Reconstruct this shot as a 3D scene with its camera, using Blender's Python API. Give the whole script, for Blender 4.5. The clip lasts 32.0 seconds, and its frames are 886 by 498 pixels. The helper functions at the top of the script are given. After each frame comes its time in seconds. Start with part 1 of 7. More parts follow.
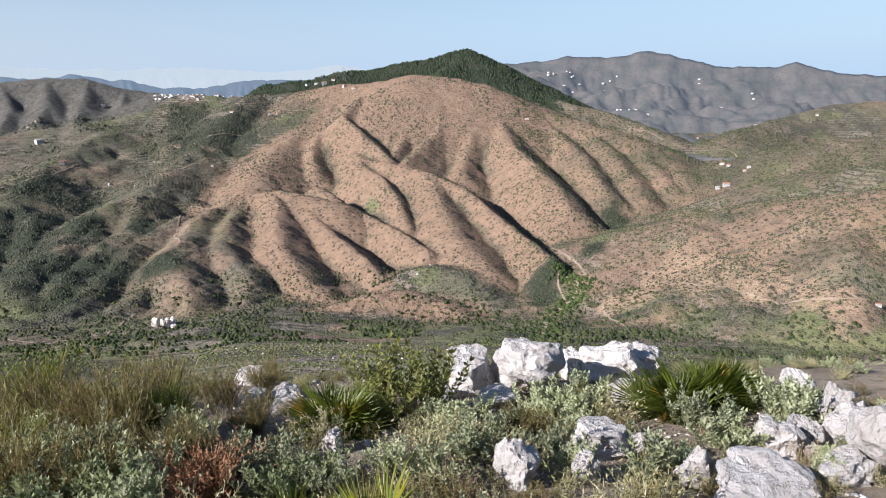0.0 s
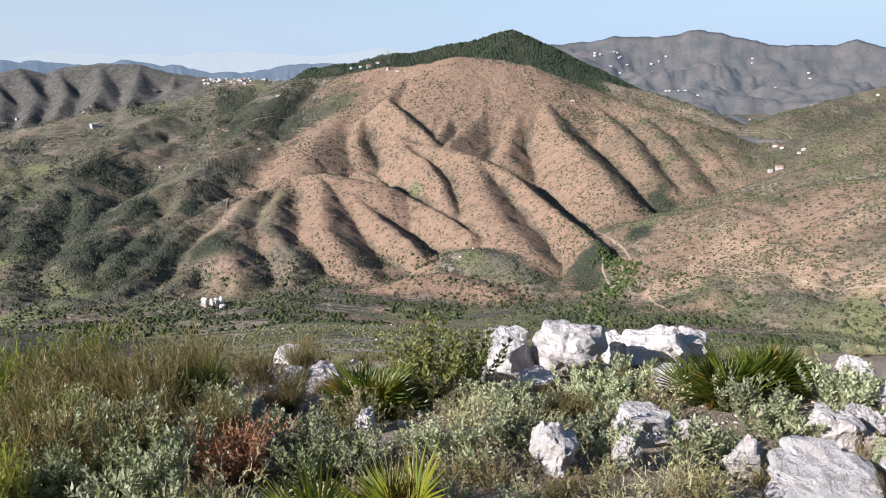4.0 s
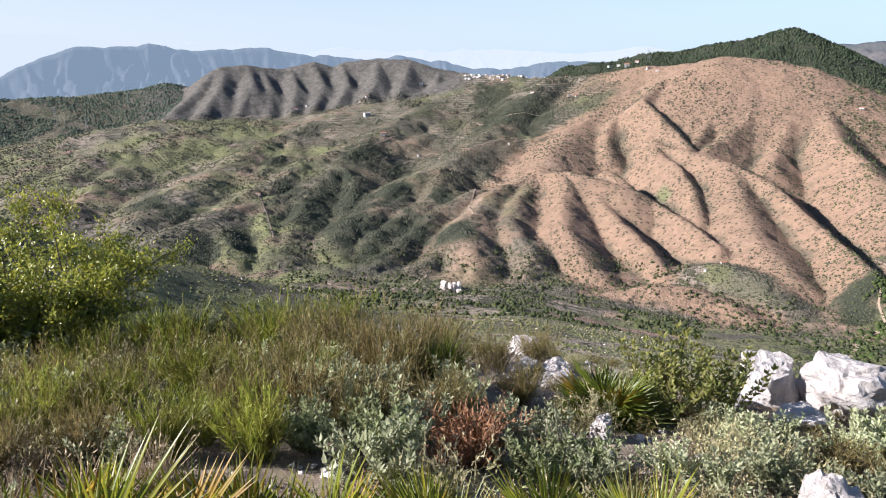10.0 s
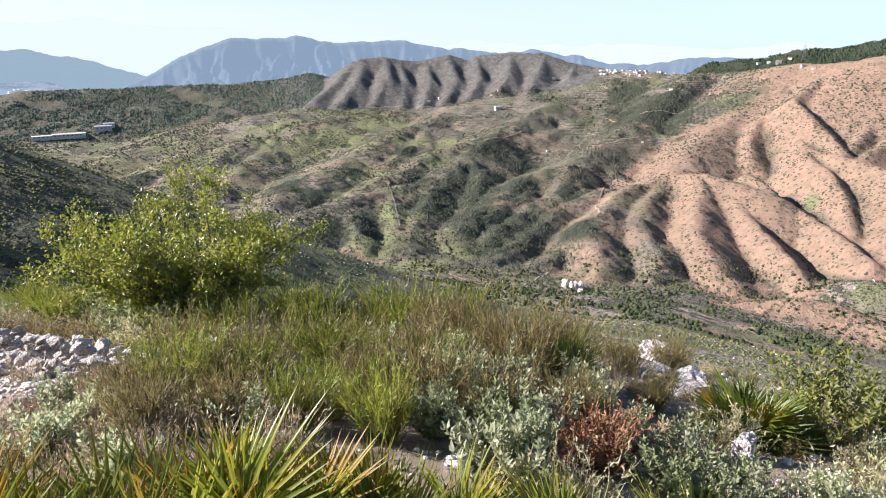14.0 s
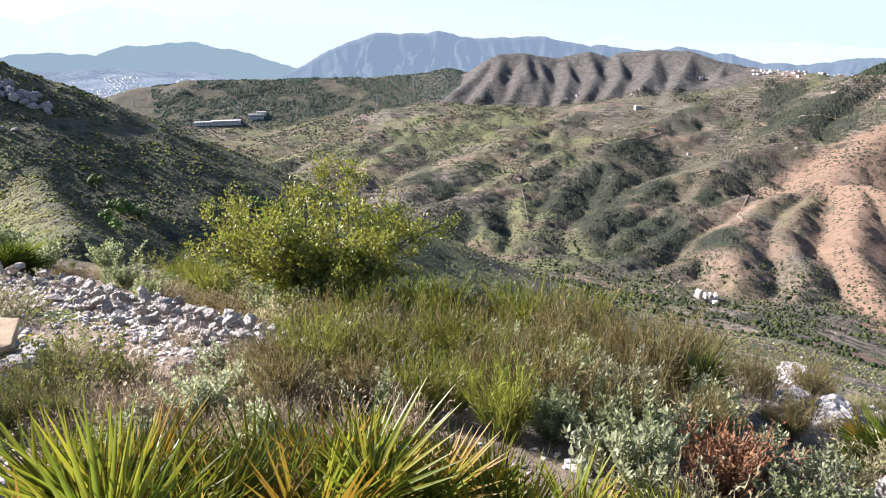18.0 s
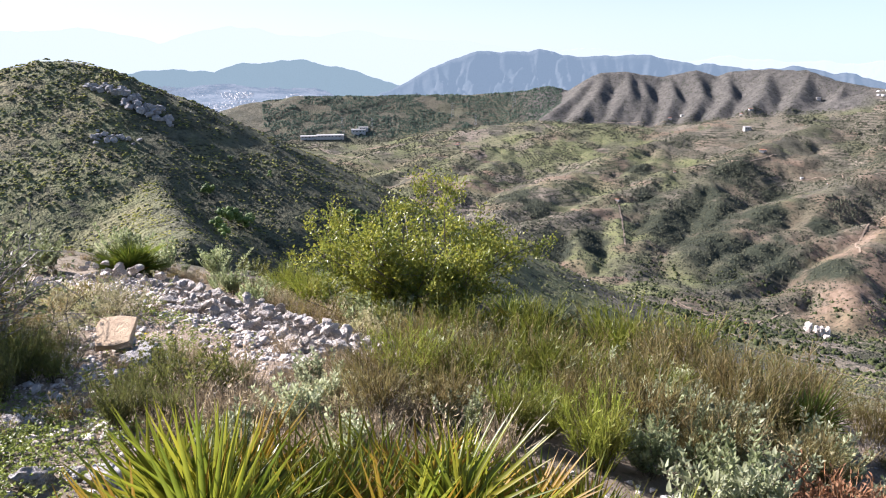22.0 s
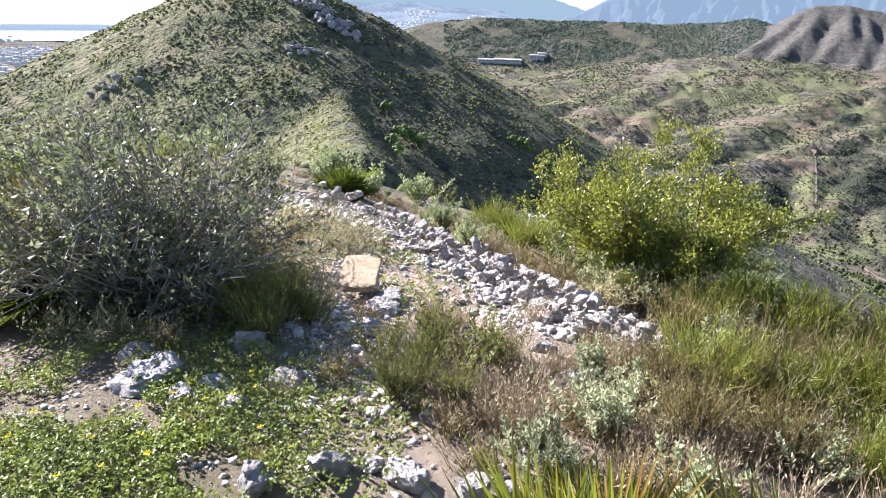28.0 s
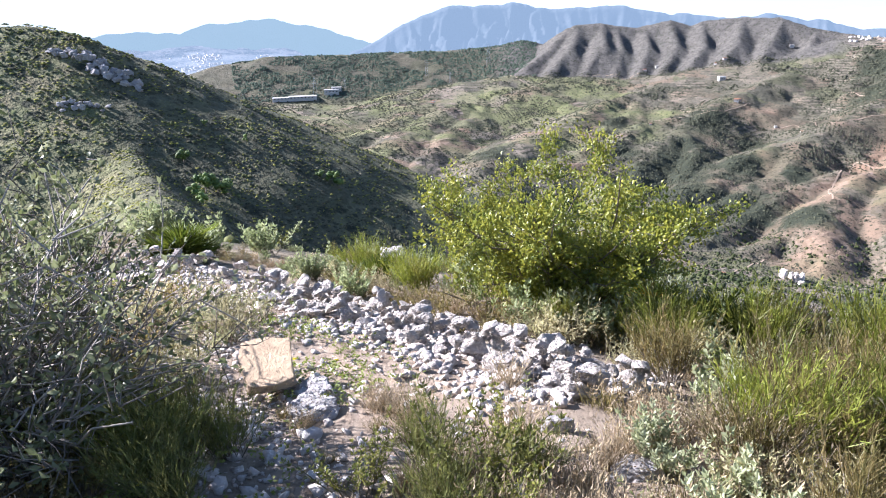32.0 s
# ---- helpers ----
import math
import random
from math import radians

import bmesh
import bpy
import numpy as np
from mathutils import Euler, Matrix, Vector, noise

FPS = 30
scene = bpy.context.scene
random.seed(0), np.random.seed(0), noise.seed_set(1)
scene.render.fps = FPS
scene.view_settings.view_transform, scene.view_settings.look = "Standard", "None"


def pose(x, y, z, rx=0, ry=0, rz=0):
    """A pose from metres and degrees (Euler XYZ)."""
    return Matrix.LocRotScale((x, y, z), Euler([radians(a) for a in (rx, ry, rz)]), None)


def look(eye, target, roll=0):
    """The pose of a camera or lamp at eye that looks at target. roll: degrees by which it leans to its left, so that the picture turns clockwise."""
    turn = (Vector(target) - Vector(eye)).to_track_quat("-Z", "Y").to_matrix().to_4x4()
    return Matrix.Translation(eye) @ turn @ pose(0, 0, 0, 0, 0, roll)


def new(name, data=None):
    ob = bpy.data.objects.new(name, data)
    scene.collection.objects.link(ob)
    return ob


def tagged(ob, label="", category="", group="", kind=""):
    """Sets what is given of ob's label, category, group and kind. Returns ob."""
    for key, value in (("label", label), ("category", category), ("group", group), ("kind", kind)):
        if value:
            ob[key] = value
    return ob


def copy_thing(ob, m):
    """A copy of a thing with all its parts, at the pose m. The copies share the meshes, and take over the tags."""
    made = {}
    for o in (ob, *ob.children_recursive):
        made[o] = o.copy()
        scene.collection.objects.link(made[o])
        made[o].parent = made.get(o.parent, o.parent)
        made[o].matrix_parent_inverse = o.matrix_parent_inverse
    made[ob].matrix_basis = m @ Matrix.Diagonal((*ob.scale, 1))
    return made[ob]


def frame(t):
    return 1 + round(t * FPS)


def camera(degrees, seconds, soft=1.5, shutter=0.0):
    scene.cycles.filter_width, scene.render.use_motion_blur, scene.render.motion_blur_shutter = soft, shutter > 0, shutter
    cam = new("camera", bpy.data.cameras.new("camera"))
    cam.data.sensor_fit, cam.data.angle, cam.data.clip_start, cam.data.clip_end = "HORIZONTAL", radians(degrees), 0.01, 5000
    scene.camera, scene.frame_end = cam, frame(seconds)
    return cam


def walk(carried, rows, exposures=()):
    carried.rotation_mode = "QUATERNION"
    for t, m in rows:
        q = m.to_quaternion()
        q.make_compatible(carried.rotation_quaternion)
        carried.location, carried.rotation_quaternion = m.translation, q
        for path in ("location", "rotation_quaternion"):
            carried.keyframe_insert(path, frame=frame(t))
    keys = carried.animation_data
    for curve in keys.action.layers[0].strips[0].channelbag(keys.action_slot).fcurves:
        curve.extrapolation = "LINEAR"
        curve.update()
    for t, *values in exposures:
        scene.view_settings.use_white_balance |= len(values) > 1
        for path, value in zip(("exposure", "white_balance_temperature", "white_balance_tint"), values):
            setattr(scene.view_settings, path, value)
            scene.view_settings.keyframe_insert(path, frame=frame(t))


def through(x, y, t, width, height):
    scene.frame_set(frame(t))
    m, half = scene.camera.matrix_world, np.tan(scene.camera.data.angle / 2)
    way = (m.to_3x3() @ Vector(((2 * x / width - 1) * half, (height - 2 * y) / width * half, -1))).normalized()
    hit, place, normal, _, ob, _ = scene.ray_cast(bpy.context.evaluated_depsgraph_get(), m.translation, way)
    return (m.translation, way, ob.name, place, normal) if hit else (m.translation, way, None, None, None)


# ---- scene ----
# World: metres, z = 0 at the eye's first height, +y the first viewing direction, bearings counted to the left.
cam = camera(65.52, 32.0, soft=1.1)
PATH = [
    (0.0, 0.03, -14.97, -1.47, -0.003, -0.000, -0.084),
    (0.5, 0.84, -14.94, -1.85, 0.001, 0.013, -0.090),
    (1.0, 2.21, -15.04, -2.32, 0.001, 0.022, -0.094),
    (1.5, 1.90, -15.15, -2.06, 0.001, 0.027, -0.096),
    (2.0, 1.31, -15.65, -1.81, 0.000, 0.029, -0.099),
    (2.5, 0.68, -16.04, -1.51, 0.001, 0.029, -0.102),
    (4.5, 5.98, -16.22, -2.36, 0.033, 0.134, -0.163),
    (5.0, 8.41, -16.14, -2.51, 0.019, 0.141, -0.169),
    (5.5, 10.35, -16.19, -2.54, 0.006, 0.151, -0.175),
    (6.0, 12.27, -15.85, -2.41, -0.007, 0.161, -0.181),
    (6.5, 14.31, -15.68, -2.42, -0.020, 0.172, -0.188),
    (7.0, 15.91, -15.73, -2.25, -0.033, 0.182, -0.195),
    (7.5, 17.77, -15.49, -2.06, -0.045, 0.192, -0.201),
    (8.0, 19.73, -15.66, -2.03, -0.057, 0.202, -0.207),
    (8.5, 20.92, -15.98, -1.85, -0.066, 0.214, -0.214),
    (9.0, 22.24, -15.91, -1.90, -0.074, 0.226, -0.221),
    (9.5, 23.31, -16.03, -1.75, -0.080, 0.235, -0.226),
    (10.0, 24.09, -15.79, -1.55, -0.085, 0.244, -0.230),
    (10.5, 24.67, -15.48, -1.25, -0.090, 0.253, -0.233),
    (11.0, 27.51, -15.23, -1.05, -0.102, 0.261, -0.239),
    (11.5, 28.14, -16.27, -0.69, -0.121, 0.270, -0.248),
    (12.0, 29.23, -16.58, -0.71, -0.141, 0.277, -0.258),
    (12.5, 30.87, -16.12, -0.73, -0.155, 0.280, -0.266),
    (13.0, 31.73, -16.10, -0.71, -0.165, 0.285, -0.273),
    (13.5, 33.17, -16.03, -0.81, -0.174, 0.288, -0.278),
    (14.0, 34.65, -16.06, -0.94, -0.180, 0.286, -0.279),
    (14.5, 35.74, -16.18, -0.75, -0.183, 0.279, -0.278),
    (16.5, 40.38, -16.79, -0.42, -0.155, 0.248, -0.253),
    (17.0, 41.82, -16.31, -0.33, -0.160, 0.244, -0.252),
    (17.5, 43.98, -16.33, -0.43, -0.163, 0.239, -0.250),
    (18.0, 45.59, -16.26, -0.31, -0.162, 0.233, -0.246),
    (18.5, 46.84, -16.15, -0.22, -0.159, 0.227, -0.242),
    (19.0, 48.15, -15.74, -0.15, -0.157, 0.223, -0.239),
    (19.5, 49.82, -15.48, -0.24, -0.157, 0.221, -0.237),
    (20.0, 50.31, -15.47, -0.10, -0.157, 0.220, -0.236),
    (20.5, 50.40, -15.43, -0.02, -0.161, 0.221, -0.236),
    (21.0, 51.79, -15.23, -0.12, -0.169, 0.223, -0.238),
    (21.5, 52.72, -15.14, -0.05, -0.177, 0.223, -0.238),
    (22.0, 53.60, -14.84, -0.11, -0.179, 0.222, -0.237),
    (22.5, 55.27, -14.58, -0.28, -0.181, 0.221, -0.237),
    (23.0, 56.25, -14.48, -0.17, -0.183, 0.223, -0.239),
    (23.5, 57.98, -14.12, 0.04, -0.189, 0.222, -0.240),
    (24.0, 60.81, -14.03, 1.02, -0.214, 0.213, -0.243),
    (24.5, 61.70, -14.49, 1.69, -0.265, 0.196, -0.249),
    (26.5, 55.77, -18.36, 3.18, -0.609, 0.087, -0.201),
    (27.0, 56.53, -18.95, 2.73, -0.708, 0.032, -0.199),
    (27.5, 62.06, -20.22, 1.10, -0.817, -0.007, -0.203),
    (28.0, 67.47, -20.94, 1.95, -0.936, -0.037, -0.215),
    (28.5, 68.59, -20.65, 3.40, -1.052, -0.064, -0.229),
    (29.0, 66.45, -19.82, 2.15, -1.165, -0.086, -0.242),
    (29.5, 69.12, -16.29, 1.60, -1.286, -0.100, -0.259),
    (30.0, 68.40, -16.16, 2.18, -1.420, -0.115, -0.283),
    (30.5, 67.04, -16.96, 0.33, -1.561, -0.128, -0.311),
    (31.0, 64.32, -18.62, 1.47, -1.708, -0.130, -0.345),
    (31.5, 57.44, -17.71, -0.38, -1.850, -0.120, -0.385),
    (32.0, 51.82, -18.25, -1.50, -1.984, -0.103, -0.426),
]
walk(cam, [(t, look((x, y, z), (x - math.sin(radians(a)) * math.cos(radians(p)), y + math.cos(radians(a)) * math.cos(radians(p)), z + math.sin(radians(p))), roll))
           for t, a, p, roll, x, y, z in PATH],
     exposures=[(0.0, 0.95, 5950, 15), (9.0, 1.22, 6050, 18), (16.0, 1.54, 6050, 19), (24.0, 1.52, 6000, 21), (27.0, 1.66, 5950, 20), (28.5, 1.82, 5750, 18), (32.0, 1.84, 5650, 20)])

# ---- world, sun ----
SUN_BEARING, SUN_HEIGHT = 119.0, 29.5
sky = bpy.data.worlds.new("sky")
scene.world = sky
sky.use_nodes = True
nt = sky.node_tree
nt.nodes.clear()
sky_tex = nt.nodes.new("ShaderNodeTexSky")
sky_tex.sky_type = "NISHITA"
sky_tex.sun_disc = False
sky_tex.sun_elevation = radians(SUN_HEIGHT)
sky_tex.sun_rotation = radians(-SUN_BEARING)
sky_tex.altitude = 400
sky_tex.air_density, sky_tex.dust_density, sky_tex.ozone_density = 1.0, 0.3, 1.5
bg = nt.nodes.new("ShaderNodeBackground")
bg.inputs["Strength"].default_value = 0.057
out = nt.nodes.new("ShaderNodeOutputWorld")
coord = nt.nodes.new("ShaderNodeTexCoord")
axis = nt.nodes.new("ShaderNodeSeparateXYZ")
nt.links.new(coord.outputs["Generated"], axis.inputs[0])
low = nt.nodes.new("ShaderNodeMapRange")
low.interpolation_type = "SMOOTHERSTEP"
low.inputs[1].default_value, low.inputs[2].default_value, low.inputs[3].default_value, low.inputs[4].default_value = -0.05, 0.30, 0.9, 0.0
nt.links.new(axis.outputs["Z"], low.inputs[0])
haze = nt.nodes.new("ShaderNodeMix")
haze.data_type = "RGBA"
toward = nt.nodes.new("ShaderNodeVectorMath")
toward.operation = "DOT_PRODUCT"
toward.inputs[1].default_value = (-math.sin(radians(SUN_BEARING)), math.cos(radians(SUN_BEARING)), 0)
nt.links.new(coord.outputs["Generated"], toward.inputs[0])
glare = nt.nodes.new("ShaderNodeMapRange")
glare.inputs[1].default_value, glare.inputs[2].default_value = -0.6, 0.85
nt.links.new(toward.outputs["Value"], glare.inputs[0])
tone = nt.nodes.new("ShaderNodeMix")
tone.data_type = "RGBA"
tone.inputs[6].default_value, tone.inputs[7].default_value = (4.6, 6.3, 7.8, 1), (5.7, 6.0, 6.25, 1)
nt.links.new(glare.outputs[0], tone.inputs[0])
nt.links.new(tone.outputs[2], haze.inputs[7])
nt.links.new(low.outputs[0], haze.inputs[0])
nt.links.new(sky_tex.outputs[0], haze.inputs[6])
nt.links.new(haze.outputs[2], bg.inputs[0])
nt.links.new(bg.outputs[0], out.inputs[0])

sun = new("sun", bpy.data.lights.new("sun", "SUN"))
sun.data.energy, sun.data.angle, sun.data.color = 5.0, radians(0.53), (1.0, 0.95, 0.88)
_b, _e = radians(SUN_BEARING), radians(SUN_HEIGHT)
sun_at = Vector((-math.sin(_b) * math.cos(_e), math.cos(_b) * math.cos(_e), math.sin(_e)))
sun.matrix_world = look(sun_at * 100, (0, 0, 0))


# ---- materials ----
def nodes_of(name):
    m = bpy.data.materials.new(name)
    m.use_nodes = True
    t = m.node_tree
    return m, t, t.nodes["Principled BSDF"]


def link(t, a, b):
    t.links.new(a, b)


def mixed(t, fac, a, b):
    """Mixes two colours (sockets or values) by a socket or value."""
    n = t.nodes.new("ShaderNodeMix")
    n.data_type = "RGBA"
    for sock, v in ((n.inputs[0], fac), (n.inputs[6], a), (n.inputs[7], b)):
        if isinstance(v, bpy.types.NodeSocket):
            link(t, v, sock)
        elif isinstance(v, (int, float)):
            sock.default_value = v
        else:
            sock.default_value = (*v, 1)
    return n.outputs[2]


def noise_of(t, scale, detail=4, rough=0.6, coord=None, kind="noise"):
    if coord is None:
        coord = t.nodes.new("ShaderNodeTexCoord").outputs["Object"]
    n = t.nodes.new("ShaderNodeTexNoise" if kind == "noise" else "ShaderNodeTexVoronoi")
    n.inputs["Scale"].default_value = scale
    if kind == "noise":
        n.inputs["Detail"].default_value, n.inputs["Roughness"].default_value = detail, rough
    link(t, coord, n.inputs["Vector"])
    return n.outputs["Fac"] if kind == "noise" else n.outputs["Distance"]


def ramp(t, fac, lo, hi):
    n = t.nodes.new("ShaderNodeMapRange")
    link(t, fac, n.inputs[0])
    n.inputs[1].default_value, n.inputs[2].default_value = lo, hi
    return n.outputs[0]


def bump(t, bsdf, height, strength, distance):
    n = t.nodes.new("ShaderNodeBump")
    n.inputs["Strength"].default_value, n.inputs["Distance"].default_value = strength, distance
    link(t, height, n.inputs["Height"])
    link(t, n.outputs[0], bsdf.inputs["Normal"])


def attr(t, name):
    n = t.nodes.new("ShaderNodeAttribute")
    n.attribute_name = name
    s = t.nodes.new("ShaderNodeSeparateColor")
    link(t, n.outputs["Color"], s.inputs[0])
    return s.outputs


def two_tone(name, a, b, scale, rough=0.8, relief=0.0, relief_scale=None, lo=0.35, hi=0.65):
    m, t, p = nodes_of(name)
    n = noise_of(t, scale, 6, 0.65)
    link(t, mixed(t, ramp(t, n, lo, hi), a, b), p.inputs["Base Color"])
    p.inputs["Roughness"].default_value = rough
    p.inputs["Specular IOR Level"].default_value = 0.2
    if relief:
        bump(t, p, noise_of(t, relief_scale or scale * 4, 8, 0.7), 0.8, relief)
    return m


def leafy(name, a, b, c, gloss=0.5, through=0.3, lift=1.0):
    """Leaves whose colour varies from leaf to leaf and plant to plant, and let light through."""
    m, t, p = nodes_of(name)
    g = t.nodes.new("ShaderNodeNewGeometry")
    o = t.nodes.new("ShaderNodeObjectInfo")
    n = noise_of(t, 3.0, 2)
    col = mixed(t, g.outputs["Random Per Island"], a, b)
    col = mixed(t, ramp(t, n, 0.45, 0.75), col, c)
    hs = t.nodes.new("ShaderNodeHueSaturation")
    link(t, col, hs.inputs["Color"])
    v = t.nodes.new("ShaderNodeMapRange")
    link(t, o.outputs["Random"], v.inputs[0])
    v.inputs[3].default_value, v.inputs[4].default_value = 0.75 * lift, 1.6 * lift
    link(t, v.outputs[0], hs.inputs["Value"])
    link(t, hs.outputs[0], p.inputs["Base Color"])
    p.inputs["Roughness"].default_value = gloss
    p.inputs["Specular IOR Level"].default_value = 0.4
    tr = t.nodes.new("ShaderNodeBsdfTranslucent")
    link(t, hs.outputs[0], tr.inputs[0])
    mx = t.nodes.new("ShaderNodeMixShader")
    mx.inputs[0].default_value = through
    link(t, p.outputs[0], mx.inputs[1])
    link(t, tr.outputs[0], mx.inputs[2])
    link(t, mx.outputs[0], t.nodes["Material Output"].inputs[0])
    return m


def terraces(t, co, col, pick):
    """Darker planted lines along the contours of some plots."""
    z = t.nodes.new("ShaderNodeSeparateXYZ")
    link(t, co, z.inputs[0])
    w = t.nodes.new("ShaderNodeMath")
    w.operation = "MULTIPLY_ADD"
    link(t, noise_of(t, 0.05, 3, 0.6, co), w.inputs[0])
    w.inputs[1].default_value = 9.0
    link(t, z.outputs["Z"], w.inputs[2])
    s = t.nodes.new("ShaderNodeMath")
    s.operation = "SINE"
    k = t.nodes.new("ShaderNodeMath")
    k.operation = "MULTIPLY"
    k.inputs[1].default_value = 0.95
    link(t, w.outputs[0], k.inputs[0])
    link(t, k.outputs[0], s.inputs[0])
    line = t.nodes.new("ShaderNodeMath")
    line.operation = "MULTIPLY"
    link(t, ramp(t, s.outputs[0], 0.2, 0.6), line.inputs[0])
    link(t, ramp(t, pick, 0.5, 0.42), line.inputs[1])
    return mixed(t, line.outputs[0], col, (0.085, 0.082, 0.055))


def ground_material():
    """Soil and cover: R dry grass, G fresh grass, B dark scrub and painted shade (attribute cover); near soil, gravel
    (attribute near).
    """
    m, t, p = nodes_of("hill_ground")
    r, g, b = attr(t, "cover")[:3]
    path, weeds, close = attr(t, "near")[:3]
    bare, hazy_grey, grove = attr(t, "soil")[:3]
    co = t.nodes.new("ShaderNodeTexCoord").outputs["Object"]
    big, mid, fine = noise_of(t, 0.006, 5, 0.6, co), noise_of(t, 0.045, 6, 0.65, co), noise_of(t, 0.25, 5, 0.7, co)
    soil = mixed(t, ramp(t, big, 0.35, 0.65), (0.31, 0.25, 0.195), (0.255, 0.21, 0.16))
    soil = mixed(t, ramp(t, mid, 0.45, 0.7), soil, (0.18, 0.165, 0.115))
    cells = t.nodes.new("ShaderNodeTexVoronoi")
    cells.inputs["Scale"].default_value = 0.011
    warp = t.nodes.new("ShaderNodeVectorMath")
    warp.operation = "MULTIPLY_ADD"
    nz = t.nodes.new("ShaderNodeTexNoise")
    nz.inputs["Scale"].default_value = 0.02
    link(t, co, nz.inputs["Vector"])
    link(t, nz.outputs["Color"], warp.inputs[0])
    warp.inputs[1].default_value = (60, 60, 60)
    link(t, co, warp.inputs[2])
    link(t, warp.outputs[0], cells.inputs["Vector"])
    tint = t.nodes.new("ShaderNodeSeparateColor")
    link(t, cells.outputs["Color"], tint.inputs[0])
    soil = mixed(t, ramp(t, tint.outputs[0], 0.72, 0.8), soil, (0.27, 0.19, 0.135))
    soil = mixed(t, ramp(t, tint.outputs[1], 0.7, 0.8), soil, (0.165, 0.165, 0.085))
    soil = mixed(t, ramp(t, tint.outputs[2], 0.72, 0.85), soil, (0.125, 0.112, 0.088))
    soil = terraces(t, co, soil, tint.outputs[1])
    dry = mixed(t, ramp(t, mid, 0.4, 0.65), (0.315, 0.21, 0.14), (0.235, 0.162, 0.108))
    col = mixed(t, r, soil, dry)
    fresh = mixed(t, ramp(t, mid, 0.35, 0.65), (0.15, 0.165, 0.07), (0.22, 0.215, 0.105))
    col = mixed(t, g, col, fresh)
    wood = mixed(t, ramp(t, fine, 0.4, 0.65), (0.085, 0.082, 0.056), (0.14, 0.13, 0.088))
    col = mixed(t, b, col, wood)
    # The pleated ridge is painted greyer, in part for haze.
    col = mixed(t, hazy_grey, col, mixed(t, ramp(t, mid, 0.38, 0.66), (0.150, 0.136, 0.118), (0.088, 0.084, 0.074)))
    col = mixed(t, bare, col, mixed(t, ramp(t, fine, 0.4, 0.62), (0.43, 0.30, 0.20), (0.30, 0.215, 0.14)))
    col = mixed(t, grove, col, mixed(t, ramp(t, fine, 0.4, 0.62), (0.034, 0.042, 0.028), (0.062, 0.066, 0.042)))
    spots = noise_of(t, 0.095, 2, 0.5, co, "voronoi")
    k = t.nodes.new("ShaderNodeMath")
    k.operation = "MULTIPLY"
    link(t, ramp(t, spots, 0.36, 0.28), k.inputs[0])
    link(t, ramp(t, fine, 0.4, 0.55), k.inputs[1])
    col = mixed(t, k.outputs[0], col, (0.05, 0.053, 0.034))
    spots = noise_of(t, 0.31, 2, 0.5, co, "voronoi")
    k = t.nodes.new("ShaderNodeMath")
    k.operation = "MULTIPLY"
    link(t, ramp(t, spots, 0.40, 0.25), k.inputs[0])
    link(t, ramp(t, mid, 0.42, 0.6), k.inputs[1])
    thin = t.nodes.new("ShaderNodeMath")
    thin.operation = "MULTIPLY_ADD"
    link(t, r, thin.inputs[0])
    thin.inputs[1].default_value, thin.inputs[2].default_value = -0.75, 0.9
    some = t.nodes.new("ShaderNodeMath")
    some.operation = "MULTIPLY"
    link(t, k.outputs[0], some.inputs[0])
    link(t, thin.outputs[0], some.inputs[1])
    col = mixed(t, some.outputs[0], col, (0.05, 0.052, 0.035))
    grit, crumbs = noise_of(t, 9.0, 8, 0.75, co), noise_of(t, 1.3, 5, 0.6, co)
    near = mixed(t, ramp(t, crumbs, 0.35, 0.65), (0.23, 0.18, 0.13), (0.33, 0.27, 0.20))
    near = mixed(t, ramp(t, grit, 0.5, 0.7), near, (0.13, 0.10, 0.07))
    near = mixed(t, path, near, mixed(t, ramp(t, grit, 0.35, 0.65), (0.47, 0.375, 0.28), (0.29, 0.215, 0.15)))
    near = mixed(t, weeds, near, mixed(t, ramp(t, crumbs, 0.4, 0.6), (0.13, 0.12, 0.06), (0.22, 0.18, 0.12)))
    col = mixed(t, close, col, near)
    link(t, col, p.inputs["Base Color"])
    p.inputs["Roughness"].default_value = 0.95
    p.inputs["Specular IOR Level"].default_value = 0.1
    one = t.nodes.new("ShaderNodeBump")
    one.inputs["Strength"].default_value, one.inputs["Distance"].default_value = 0.9, 0.05
    link(t, grit, one.inputs["Height"])
    away = t.nodes.new("ShaderNodeMath")
    away.operation = "SUBTRACT"
    away.inputs[0].default_value = 1.0
    link(t, close, away.inputs[1])
    tufts = t.nodes.new("ShaderNodeMath")
    tufts.operation = "MULTIPLY"
    link(t, noise_of(t, 0.22, 4, 0.75, co), tufts.inputs[0])
    link(t, away.outputs[0], tufts.inputs[1])
    two = t.nodes.new("ShaderNodeBump")
    two.inputs["Strength"].default_value, two.inputs["Distance"].default_value = 0.8, 6.0
    link(t, tufts.outputs[0], two.inputs["Height"])
    link(t, one.outputs[0], two.inputs["Normal"])
    rills = t.nodes.new("ShaderNodeMath")
    rills.operation = "MULTIPLY"
    link(t, noise_of(t, 0.03, 6, 0.68, co), rills.inputs[0])
    link(t, away.outputs[0], rills.inputs[1])
    three = t.nodes.new("ShaderNodeBump")
    three.inputs["Strength"].default_value, three.inputs["Distance"].default_value = 0.5, 14.0
    link(t, rills.outputs[0], three.inputs["Height"])
    link(t, two.outputs[0], three.inputs["Normal"])
    link(t, three.outputs[0], p.inputs["Normal"])
    return m


